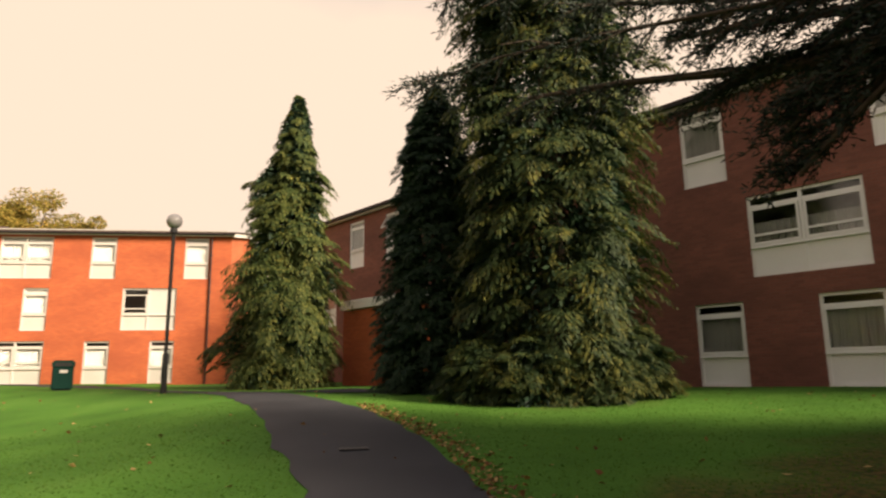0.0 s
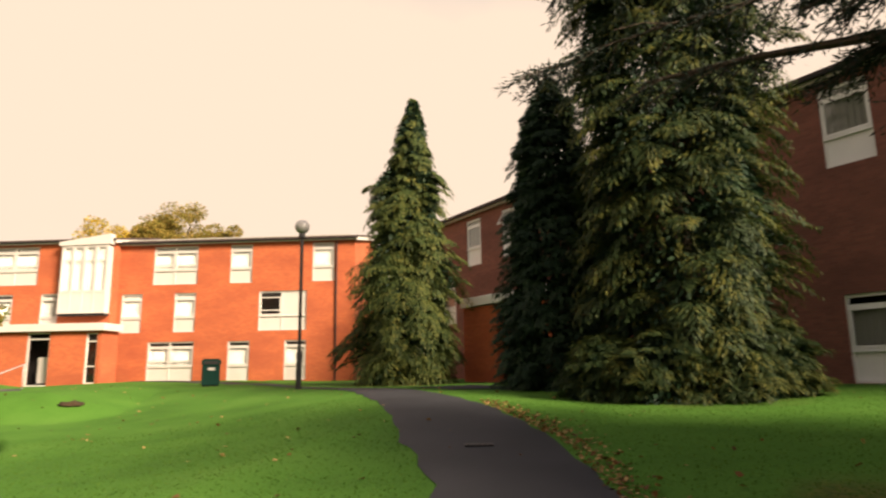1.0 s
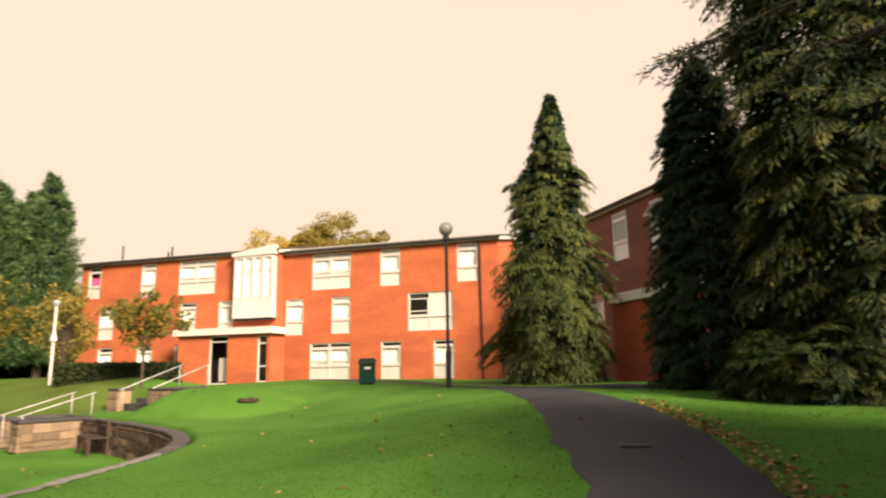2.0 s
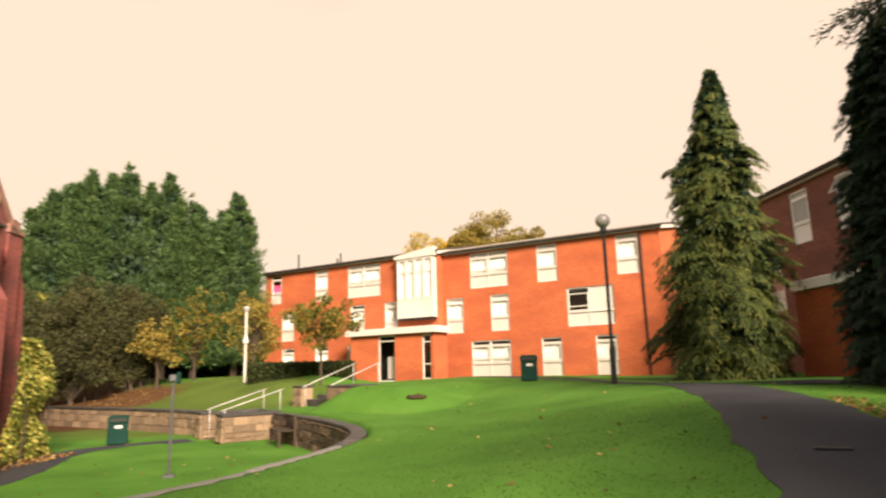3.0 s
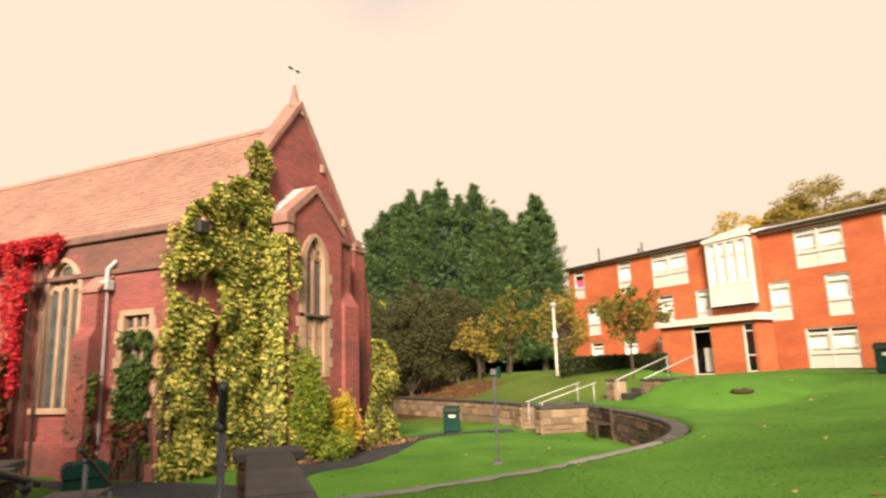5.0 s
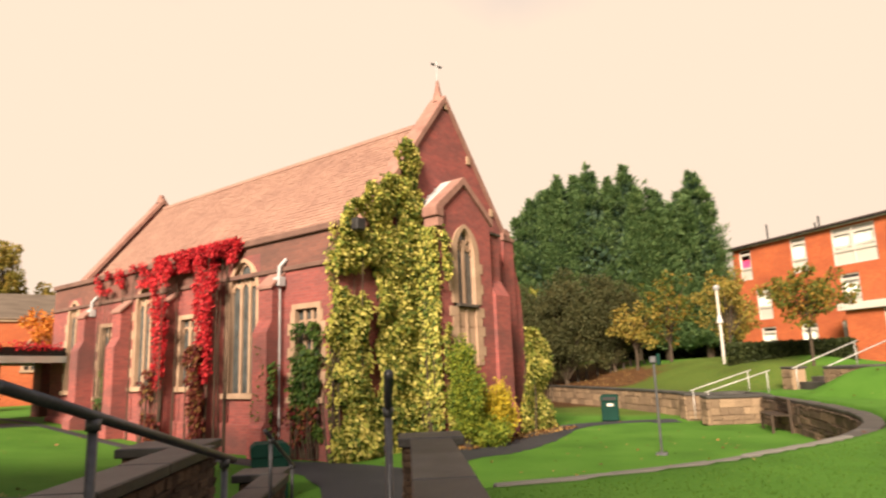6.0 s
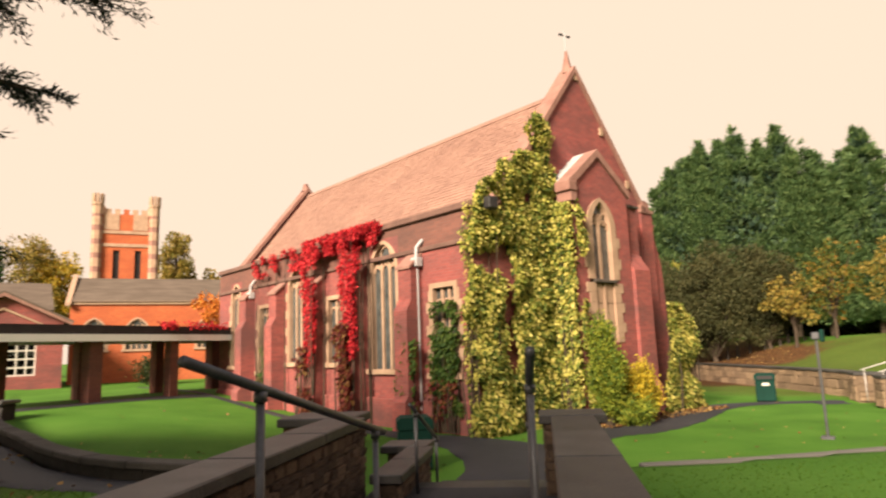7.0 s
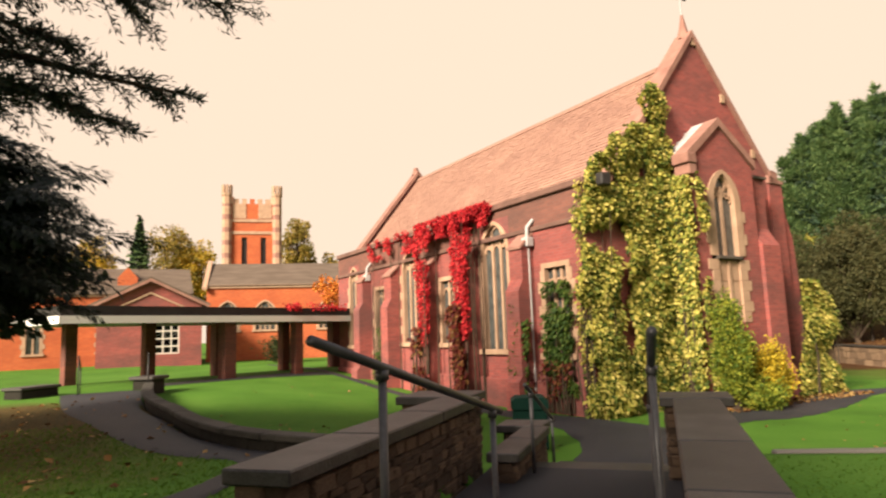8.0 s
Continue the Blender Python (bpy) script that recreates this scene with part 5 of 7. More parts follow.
def cedar(name, x, y, h, seed, aimed, label, limbs=26, spread=6.0, fine=0.10, low=5.0, twigs=64, per=46):
    """A cedar with a stout trunk, level limbs and flat sprays of needles; aimed limbs reach the given ends."""
    rng = np.random.default_rng(seed)
    z0 = gz(x, y)
    tree = thing(name, pose(x, y, z0), label, "tree")
    part("trunk", tube(bmesh.new(), [(0, 0, -0.3), (0.1, 0, h * 0.3), (0, 0.1, h * 0.7), (0.05, 0, h)], [0.55, 0.42, 0.25, 0.04], 12), BARK, tree)
    P, D, S = [], [], []
    ends = [(Vector(a[0]) - Vector((x, y, z0)), True, a[1], a[2] if len(a) > 2 else None) for a in aimed]
    for i in range(limbs):
        f = i / limbs
        z = low + (h - low) * f
        r = spread * (1 - 0.75 * f) * rng.uniform(0.75, 1.1)
        t = i * 2.4 + rng.uniform(-0.3, 0.3)
        ends.append((Vector((r * math.cos(t), r * math.sin(t), z + rng.uniform(-0.6, 0.2))), False, 1.0, None))
    for e, near, girth, leave in ends:
        lb = bmesh.new()
        s = Vector((0, 0, min(h * 0.9, e.z + 0.5) if leave is None else leave - z0))
        pts = []
        bend = Vector(rng.normal(size=3)) * (0.25 if leave is None else 0.18)
        kink = rng.uniform(0, 6.28, 3)
        for k in range(9):
            f = k / 8
            p = s.lerp(e, f) + bend * math.sin(f * math.pi) + Vector((0, 0, (0.35 if leave is None else 0.08) * math.sin(f * math.pi) + 0.09 * math.sin(9 * f + kink[0]) * f)) + Vector((math.sin(7 * f + kink[1]), math.sin(8 * f + kink[2]), 0)) * 0.07 * f
            pts.append(p)
        R0 = (0.13 if near else 0.11) * girth
        tube(lb, pts, [R0 * (1 - 0.86 * k / 8) + 0.006 for k in range(9)], 7)
        d = (e - s)
        d.z = 0
        d.normalize()
        side = Vector((-d.y, d.x, 0))
        m = twigs if near else 30
        for q in range(m):
            f = rng.uniform(0.18, 1.0)
            i0 = min(7, int(f * 8))
            p = pts[i0].lerp(pts[i0 + 1], f * 8 - i0)
            sg = 1 if q % 2 else -1
            hd = (d * rng.uniform(0.3, 1.0) + side * sg * rng.uniform(0.1, 0.9) + Vector((0, 0, rng.uniform(-0.38, 0.10)))).normalized()
            ln = (0.50 + 0.9 * (1 - f)) * rng.uniform(0.6, 1.25)
            if near:
                tube(lb, [p, p + hd * ln * 0.5 + Vector((0, 0, -0.05 * ln)), p + hd * ln + Vector((0, 0, -0.22 * ln))], [0.012, 0.008, 0.004], 4)
            n = per if near else 40
            a, b = needles(np.array(p), np.array(hd), rng, n, fine, ln)
            P.append(a)
            D.append(b)
            S.append(np.full(n, fine if near else 0.45))
        part("limb", lb, BARK, tree)
    P, D, S = np.concatenate(P), np.concatenate(D), np.concatenate(S)
    kites("foliage", P, D, rng.normal(size=(len(P), 3)), S * rng.uniform(0.7, 1.3, len(S)), S * 0.22 * np.where(S > 0.2, 2.2, 1.0), CEDAR, tree)
    return tree


FLAME = leaves("flame_orange_leaves", [(0.34, 0.10, 0.02), (0.60, 0.19, 0.03), (0.70, 0.32, 0.05)])
# each limb: its end, its girth and the height at which it leaves the trunk
# aimed limbs show; the low unseen crown is added to shade the right lawn
cedar("cedar_tree", 8.6, 2.6, 8.4, 201, [
    ((-0.35, 8.50, 4.40), 0.3, 3.0), ((1.27, 8.10, 4.00), 1.1, 3.5), ((2.38, 7.64, 5.23), 0.9, 2.6), ((1.84, 8.20, 5.45), 1.0, 2.6), ((2.72, 7.10, 4.41), 1.2, 2.4), ((3.15, 6.92, 4.66), 1.0, 2.6),
    ((3.44, 6.44, 2.50), 1.1, 6.6), ((3.54, 6.27, 2.36), 1.1, 7.0), ((3.61, 6.00, 2.36), 1.0, 7.0), ((3.67, 5.73, 2.55), 1.0, 7.2), ((3.76, 6.60, 3.06), 1.2, 7.6), ((3.60, 6.01, 3.12), 1.2, 6.4),
    ((3.10, 7.38, 3.59), 0.8, 5.1), ((3.43, 7.01, 3.71), 1.0, 4.5), ((3.89, 5.82, 3.68), 1.3, 2.4), ((0.2, 8.6, 5.9), 0.7, 3.2), ((5.2, 7.6, 4.3), 1.1, 4.4), ((3.50, 6.35, 2.75), 1.0, 7.4)],
      "large dark cedar with drooping limbs over the lawn", twigs=58, per=46, limbs=90, spread=4.5, low=1.7)
# aimed limbs show; the rest of the crown is added, unseen, to shade the grass
cedar("cedar_tree", -1.8, -9.2, 10.6, 202, [((-7.05, -3.8, 4.55), 0.7), ((-6.75, -4.25, 3.45), 0.8), ((-6.4, -4.75, 2.95), 0.7), ((-6.2, -4.4, 4.4), 0.7), ((-5.9, -5.0, 3.7), 0.8), ((-6.4, -4.2, 5.2), 0.7), ((-5.6, -5.2, 4.4), 0.8), ((-5.4, -5.4, 3.2), 0.8)],
      "large dark cedar with level drooping limbs", twigs=100, per=52, low=4.2, limbs=80, spread=4.2)
# stays out of view: a cedar added only to shade the steps
cedar("cedar_tree", 6.2, -6.6, 11.0, 203, [], "unseen dark cedar added to shade the steps and near grass", limbs=50, spread=4.4, low=2.6)
conifer("yew_tree", -8.1, -9.5, 5.9, 2.75, CEDAR, "dark spreading yew beside the path", 204, fronds=420, per=210, profile=outline((0, 0.70), (0.15, 0.95), (0.27, 1.0), (0.6, 0.55), (1, 0.05)), leaf=0.15, slim=0.22, droop=0.30, base=1.5, lumpy=0.25, size=1.7, width=0.30, sag=0.5)

broadleaf("small_tree", -36.5, -12.3, 5.4, 1.4, FLAME, "small flame-orange tree in front of the hall", 130, trunk_h=2.2, lobes=18, per=70, leaf=0.22, trunk_r=0.06)
fence = thing("fence", pose(-34.3, 14.6, gz(-33.0, 17.2)), "row of weathered dark posts at the foot of the wood", "fence")
for k in range(11):
    f = k / 10
    part("post", boxed(-0.055, 0.055, -0.055, 0.055, -0.6, 0.50 + 0.14 * math.sin(k * 2.3), bevel=0.02, m=pose(2.6 * f + 0.22 * math.sin(k * 1.7), 5.6 * f + 0.2 * math.sin(k * 3.1), 0, 0, 3 * math.sin(k), 25)), WOODGREY, fence)
# undergrowth closing the wood behind the garden, with the trees' shade in its colour
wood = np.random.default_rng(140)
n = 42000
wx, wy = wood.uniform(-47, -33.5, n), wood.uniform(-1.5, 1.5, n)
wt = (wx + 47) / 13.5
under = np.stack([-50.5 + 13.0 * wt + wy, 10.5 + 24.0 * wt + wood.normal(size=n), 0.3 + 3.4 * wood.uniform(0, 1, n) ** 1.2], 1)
tagged(kites("undergrowth", under, wood.normal(size=(n, 3)), wood.normal(size=(n, 3)), 0.5, 0.36, GLOOM), "undergrowth coloured near-black as the shade beneath the conifers", "undergrowth", kind="stuff")

# ---- hall, tower and covered way ----
HR = facing(-41.6, -21.6, 0, -0.4, 0.916)        # x to the right as seen from the garden
hall = thing("hall", HR, "single-storey brick hall with grey slate roof and arched windows", "building")
SLATE = mat("grey_slates", [(0.085, 0.066, 0.052), (0.155, 0.122, 0.098)], 0.9, spec=0.1, scale=0.8, fine=12, bump=0.4, stretch=(1, 3, 3))
hz0 = -1.1
holes = [(-0.9, 0.65, 1.3, 3.4), (1.6, 3.15, 1.3, 3.4), (5.95, 7.4, 1.3, 3.4)]
part("wall", pierced(-1.5, 10.2, hz0 - 1, 4.35, 0.4, holes), BRICK, hall)
for a, b, c, d in holes:
    stone_window(hall, a, b, c, d, 4, brick=BRICK)
part("cornice", boxed(-1.5, 10.3, -0.12, 0.0, 4.2, 4.42), STONE, hall)
part("roof", prism(bmesh.new(), [(-0.2, 4.36), (3.6, 6.3), (7.4, 4.36)], -1.5, 10.2, "x"), SLATE, hall)
for x in (-1.75, 10.0):
    part("gable_coping", prism(bmesh.new(), [(-0.4, 4.3), (3.6, 6.55), (7.6, 4.3), (7.6, 4.1), (3.6, 6.2), (-0.4, 4.1)], x, x + 0.3, "x"), STONE, hall)
part("wall", boxed(-1.5, -1.1, 0.4, 7.2, hz0 - 1, 4.35), BRICK, hall)
part("wall", boxed(9.8, 10.2, 0.4, 7.2, hz0 - 1, 4.35), BRICK, hall)
part("wall", boxed(-1.5, 10.2, 7.2, 7.6, hz0 - 1, 4.35), BRICK, hall)

HR2 = facing(-37.2, -28.9, 0, -0.565, 0.825)
long_hall = thing("hall", HR2, "long low brick range with slate roof", "building")
part("wall", pierced(-9.0, 6.0, hz0 - 1, 3.85, 0.4, [(0.5, 1.5, 0.2, 2.9), (2.2, 3.2, 0.2, 2.9), (-3.5, -2.5, 0.2, 2.9), (-6.5, -5.5, 0.2, 2.9)]), BRICK, long_hall)
for x in (0.5, 2.2, -3.5, -6.5):
    stone_window(long_hall, x, x + 1.0, 0.2, 2.9, 2, square=True)
part("cornice", boxed(-9.0, 6.0, -0.12, 0.0, 3.7, 3.92), STONE, long_hall)
part("roof", prism(bmesh.new(), [(-0.25, 3.86), (3.6, 5.9), (7.4, 3.86)], -9.0, 6.2, "x"), SLATE, long_hall)
for a, b in ((-9.0, -8.6), (5.6, 6.0)):
    part("wall", boxed(a, b, 0.4, 7.2, hz0 - 1, 3.85), BRICK, long_hall)
part("dormer", prism(bmesh.new(), [(1.55, 4.4), (2.75, 4.4), (2.75, 5.05), (2.15, 5.75), (1.55, 5.05)], 1.0, 3.2, "y"), BRICK, long_hall, "small brick gabled dormer")

HG = facing(-34.6, -23.5, 0, -0.548, 0.836)
lodge = thing("gabled_lodge", HG, "brown brick gabled block with white barred window", "building")
part("wall", pierced(-2.3, 3.35, hz0 - 0.8, 3.0, 0.35, [(0.3, 2.1, -0.05, 1.75)]), CHURCH_BRICK, lodge)
part("gable_wall", prism(bmesh.new(), [(-2.3, 3.0), (3.35, 3.0), (0.5, 4.35)], 0.0, 0.35, "y"), CHURCH_BRICK, lodge)
part("roof", prism(bmesh.new(), [(-2.75, 2.88), (0.5, 4.52), (3.8, 2.88), (3.8, 2.76), (0.5, 4.38), (-2.75, 2.76)], -0.3, 8.0, "y"), SLATE, lodge)
part("barge_board", prism(bmesh.new(), [(-2.7, 2.78), (0.5, 4.40), (3.75, 2.78), (3.75, 2.62), (0.5, 4.22), (-2.7, 2.62)], -0.36, -0.29, "y"), PINKSTONE, lodge)
part("barge_board", prism(bmesh.new(), [(-1.6, 2.60), (0.5, 3.62), (2.65, 2.60), (2.65, 2.50), (0.5, 3.50), (-1.6, 2.50)], -0.08, -0.0, "y"), STONE, lodge)
for a in (-2.3, 3.0):
    part("wall", boxed(a, a + 0.35, 0.35, 6.0, hz0 - 0.8, 3.0), CHURCH_BRICK, lodge)
lw = part("window", bars(bmesh.new(), 0.3, 2.1, -0.05, 1.75, 0.08, 0.15, 0.08, (0.75, 1.2, 1.65), (0.4, 0.85, 1.3)), WHITE, lodge)
pane(0.35, 2.05, 0.0, 1.7, 0.12, lw)
part("interior", boxed(-1.9, 3.0, 3.0, 3.1, hz0, 3.0), DARK, lodge)

TM = facing(-55.9, -26.8, 0, -0.43, 0.903)
tower = thing("tower", TM, "square brick tower with stone bands and corner turrets", "tower")
TW, TD, TT = 2.25, 4.5, 13.3
part("wall", pierced(-TW, TW, -1.5, TT, 0.5, [(-0.95, -0.45, 7.4, 10.1), (0.75, 1.25, 7.4, 10.1)]), BRICK, tower)
for a, b in ((-TW, -TW + 0.5), (TW - 0.5, TW)):
    part("wall", boxed(a, b, 0.5, TD, -1.5, TT), BRICK, tower)
part("wall", boxed(-TW, TW, TD, TD + 0.5, -1.5, TT), BRICK, tower)
part("roof", boxed(-TW + 0.5, TW - 0.5, 0.5, TD, TT - 1.0, TT - 0.8), LEAD, tower)
for z in (7.3, 10.4, 11.55):
    part("stone_band", boxed(-TW - 0.08, TW + 0.08, -0.08, TD + 0.58, z, z + 0.28), STONE, tower)
for x in (-TW, TW):
    for y in (0.0, TD + 0.5):
        tb = bmesh.new()
        tube(tb, [(x, y, -1.5), (x, y, 14.0)], 0.44, 8)
        part("turret", tb, PINKSTONE, tower)
        for zb in (7.4, 8.6, 9.8, 11.0, 12.2, 13.2):
            part("turret_band", tube(bmesh.new(), [(x, y, zb), (x, y, zb + 0.75)], 0.46, 8), STONE, tower)
        part("turret_cap", tube(bmesh.new(), [(x, y, 14.0), (x, y, 14.2)], 0.52, 8), STONE, tower)
        for k in range(8):
            a = k * math.pi / 4
            part("merlon", boxed(-0.09, 0.09, -0.10, 0.10, 14.2, 15.0, bevel=0.02, m=pose(x + 0.40 * math.cos(a), y + 0.40 * math.sin(a), 0, 0, 0, math.degrees(a))), STONE, tower)
for k in range(5):
    part("merlon", boxed(-1.62 + k * 0.70, -1.18 + k * 0.70, 0.0, 0.35, TT, TT + 0.45), BRICK if k == 2 else STONE, tower)
for x0, x1 in ((-1.75, -0.55), (0.55, 1.75)):
    part("stone_panel", boxed(x0, x1, -0.05, 0.0, 11.9, TT - 0.02), STONE, tower)
for x in (-0.95, 0.75):
    part("louvre", boxed(x, x + 0.5, 0.2, 0.3, 7.4, 10.1), BLACK, tower)

# covered way with brick piers
PG = facing(-18.28, -14.95, 0, -0.870, 0.494)
way = thing("covered_way", PG, "flat-roofed covered way with white fascia on brick piers", "walkway")
near_end, far_end, start = 10.52, 12.88, -0.93
part("roof", prism(bmesh.new(), [(start, -1.84), (near_end, -1.84), (far_end, 1.72), (start, 1.72)], 1.446, 1.74, "z"), BLACK, way, "dark felt roof")
part("fascia", boxed(start - 0.05, near_end + 0.04, -1.90, -1.845, 1.21, 1.44), LIFTED_WHITE, way)
part("fascia", boxed(start - 0.05, far_end + 0.04, 1.725, 1.78, 1.21, 1.44), LIFTED_WHITE, way)
part("fascia", boxed(start - 0.05, start - 0.003, -1.84, 1.72, 1.21, 1.44), LIFTED_WHITE, way)
part("soffit", prism(bmesh.new(), [(start, -1.84), (near_end, -1.84), (far_end, 1.72), (start, 1.72)], 1.325, 1.44, "z"), WOOD, way)
PIER = brick_mat("brown_pier_brick", (0.20, 0.07, 0.05), (0.14, 0.055, 0.045), (0.16, 0.10, 0.08), (0.09, 0.045, 0.04))
for x, y, w in ((4.74, -1.44, 0.23), (7.82, -1.44, 0.18), (0.58, 1.32, 0.19), (3.27, 1.32, 0.19), (6.10, 1.32, 0.21), (9.32, 1.32, 0.19), (12.19, 1.32, 0.22)):
    part("pier", boxed(x - w, x + w, y - w, y + w, -1.9, 1.322, bevel=0.012), PIER, way)

# ---- garden walls, steps and rails ----
def block_mesh(name, w, d, h, seed, material):
    """A rough-hewn stone, long in x, with uneven rounded faces; a few shared shapes."""
    rng = np.random.default_rng(seed)
    bm = boxed(-w / 2, w / 2, -d / 2, d / 2, -h / 2, h / 2, bevel=min(w, h) * 0.07)
    for v in bm.verts:
        v.co += Vector(rng.uniform(-1, 1, 3) * np.array([0.035 * w, 0.07 * d, 0.05 * h]))
    me = bpy.data.meshes.new(name)
    bm.to_mesh(me)
    bm.free()
    me.materials.append(material)
    return me


STONES = [block_mesh("stone", 1, 1, 1, 300 + k, RUBBLE) for k in range(7)]
BUFF_STONES = [block_mesh("stone", 1, 1, 1, 310 + k, BUFFSTONE) for k in range(7)]


def stone_face(parent, place, length, z0, z1, course, long, seed, depth=0.16, kinds=STONES):
    """Lays uneven courses of single stones; place(s, z) gives the spot and heading on the face."""
    rng = np.random.default_rng(seed)
    z = z0
    n = 0
    while z < z1 - 0.03:
        h = min(course * rng.uniform(0.6, 1.5), z1 - z)
        s = -rng.uniform(0, long * 0.5)
        while s < length:
            w = long * rng.uniform(0.55, 1.45)
            a, b = max(s, 0), min(s + w, length)
            if b - a > 0.05:
                x, y, heading = place((a + b) / 2)
                ob = new("stone", kinds[rng.integers(0, 7)])
                ob.parent = parent
                ob.matrix_local = pose(x, y, z + h / 2, rng.uniform(-4, 4), rng.uniform(-4, 4), heading) @ Matrix.Diagonal((b - a - 0.014, depth * rng.uniform(0.85, 1.15), h - 0.012, 1))
                n += 1
            s += w
        z += h
    return n


ST = facing(0, 0, 0, -0.986, 0.165)       # the flight's frame: x down the steps, y to the south


def stair_wall(y0, y1, x0, x1, top, foot, label, faces):
    wall = thing("garden_wall", ST, label, "wall", "stair walls")
    part("core", boxed(x0 + 0.025, x1 - 0.025, y0 + 0.025, y1 - 0.025, foot, top - 0.075), MORTAR, wall)
    n = max(1, round((x1 - x0) / 1.15))
    for k in range(n):
        a, b = x0 - 0.05 + (x1 - x0 + 0.1) * k / n, x0 - 0.05 + (x1 - x0 + 0.1) * (k + 1) / n
        part("coping_slab", boxed(a + 0.004, b - 0.004, y0 - 0.06, y1 + 0.06, top - 0.095 - 0.004 * (k % 2), top + 0.003 * (k % 3), bevel=0.012), COPING, wall)
    for f in faces:
        if f == "lo":
            stone_face(wall, lambda s: (x0 + s, y0 + 0.07, 0), x1 - x0, foot, top - 0.09, 0.085, 0.22, 11)
        elif f == "hi":
            stone_face(wall, lambda s: (x0 + s, y1 - 0.07, 0), x1 - x0, foot, top - 0.09, 0.085, 0.22, 12)
        elif f == "near":
            stone_face(wall, lambda s: (x0 + 0.07, y0 + s, 90), y1 - y0, foot, top - 0.09, 0.105, 0.22, 13)
        elif f == "far":
            stone_face(wall, lambda s: (x1 - 0.07, y0 + s, 90), y1 - y0, foot, top - 0.09, 0.105, 0.22, 14)
    return wall


stair_wall(2.12, 2.46, 3.27, 7.15, -0.2, -1.15, "rough stone stair wall with dark coping slabs", ("lo", "near"))
stair_wall(2.26, 3.02, 7.17, 7.88, -0.19, -1.6, "square stone pier capped with a dark slab", ("lo", "near", "far"))
stair_wall(-0.37, -0.05, 1.9, 7.0, -0.2, -1.15, "stone stair wall with smooth grey coping slabs", ("hi", "near"))
stair_wall(-0.50, 0.08, 7.02, 7.55, -0.19, -1.6, "square stone pier capped with a dark slab", ("hi", "far", "near"))
stair_wall(1.58, 1.80, 6.62, 8.45, -0.70, -1.6, "low stone wall with slab top beside the steps", ("lo", "near"))
stair_wall(1.66, 2.16, 8.47, 8.98, -0.69, -1.6, "low square pier ending a stone wall", ("lo", "near", "far"))

flight = thing("garden_steps", ST, "two flights of worn stone garden steps", "steps")
for x0, x1, z in ((1.9, 2.55, -0.60), (2.55, 3.1, -0.74), (3.1, 3.7, -0.87)):
    part("step", boxed(x0, x1 + 0.04, -0.06, 2.02, z - 0.16, z, bevel=0.015), COPING, flight)
part("landing", boxed(3.7, 7.42, -0.06, 2.02, -1.2, -1.0), ASPHALT, flight)
for x0, x1, z in ((7.42, 7.72, -1.0), (7.72, 8.6, -1.17), (8.6, 9.5, -1.33), (9.5, 9.9, -1.48)):
    part("step", boxed(x0, x1 + 0.04, -0.06, 1.6, z - 0.2, z, bevel=0.015), COPING, flight)


def handrail(m, a, b, posts, label, r=0.025, foot=None, material=None, group="handrails"):
    """A sloping tube rail on posts: a and b are its ends, posts the spots along it (0 to 1) with their feet."""
    rail = thing("handrail", m, label, "handrail", group)
    a, b = Vector(a), Vector(b)
    bm = bmesh.new()
    tube(bm, [a, a.lerp(b, 0.5), b], r, 12)
    part("rail", bm, material or STEEL, rail, smooth=True)
    for f, z in posts:
        p = a.lerp(b, f)
        pb = bmesh.new()
        tube(pb, [(p.x, p.y, z), (p.x, p.y, p.z - r * 0.5)], r * 0.9, 10)
        tube(pb, [(p.x, p.y, p.z - r * 2.6), (p.x, p.y, p.z - r * 0.6)], r * 1.35, 10)
        part("post", pb, material or STEEL, rail, smooth=True)
    return rail


handrail(ST, (1.81, 1.10, 0.515), (3.50, 0.92, 0.095), ((0.26, -0.75), (0.93, -1.0)), "grey galvanised handrail down the middle of stone steps", r=0.0185)
handrail(ST, (2.36, 0.085, 0.505), (4.20, 0.155, 0.05), ((0.30, -0.9), (0.95, -1.0)), "grey galvanised handrail beside a stone wall", r=0.0185)
handrail(ST, (6.83, 1.47, -0.04), (8.85, 1.53, -0.66), ((0.16, -1.0), (0.93, -1.5)), "thin grey handrail down the lower steps", r=0.022)

# retaining wall round the sunken lawn
def along_line(line, s):
    d = np.r_[0, np.cumsum(np.linalg.norm(np.diff(line, axis=0), axis=1))]
    x, y = np.interp(s, d, line[:, 0]), np.interp(s, d, line[:, 1])
    x2, y2 = np.interp(s + 0.05, d, line[:, 0]), np.interp(s + 0.05, d, line[:, 1])
    x1, y1 = np.interp(s - 0.05, d, line[:, 0]), np.interp(s - 0.05, d, line[:, 1])
    return float(x), float(y), math.degrees(math.atan2(y2 - y1, x2 - x1))


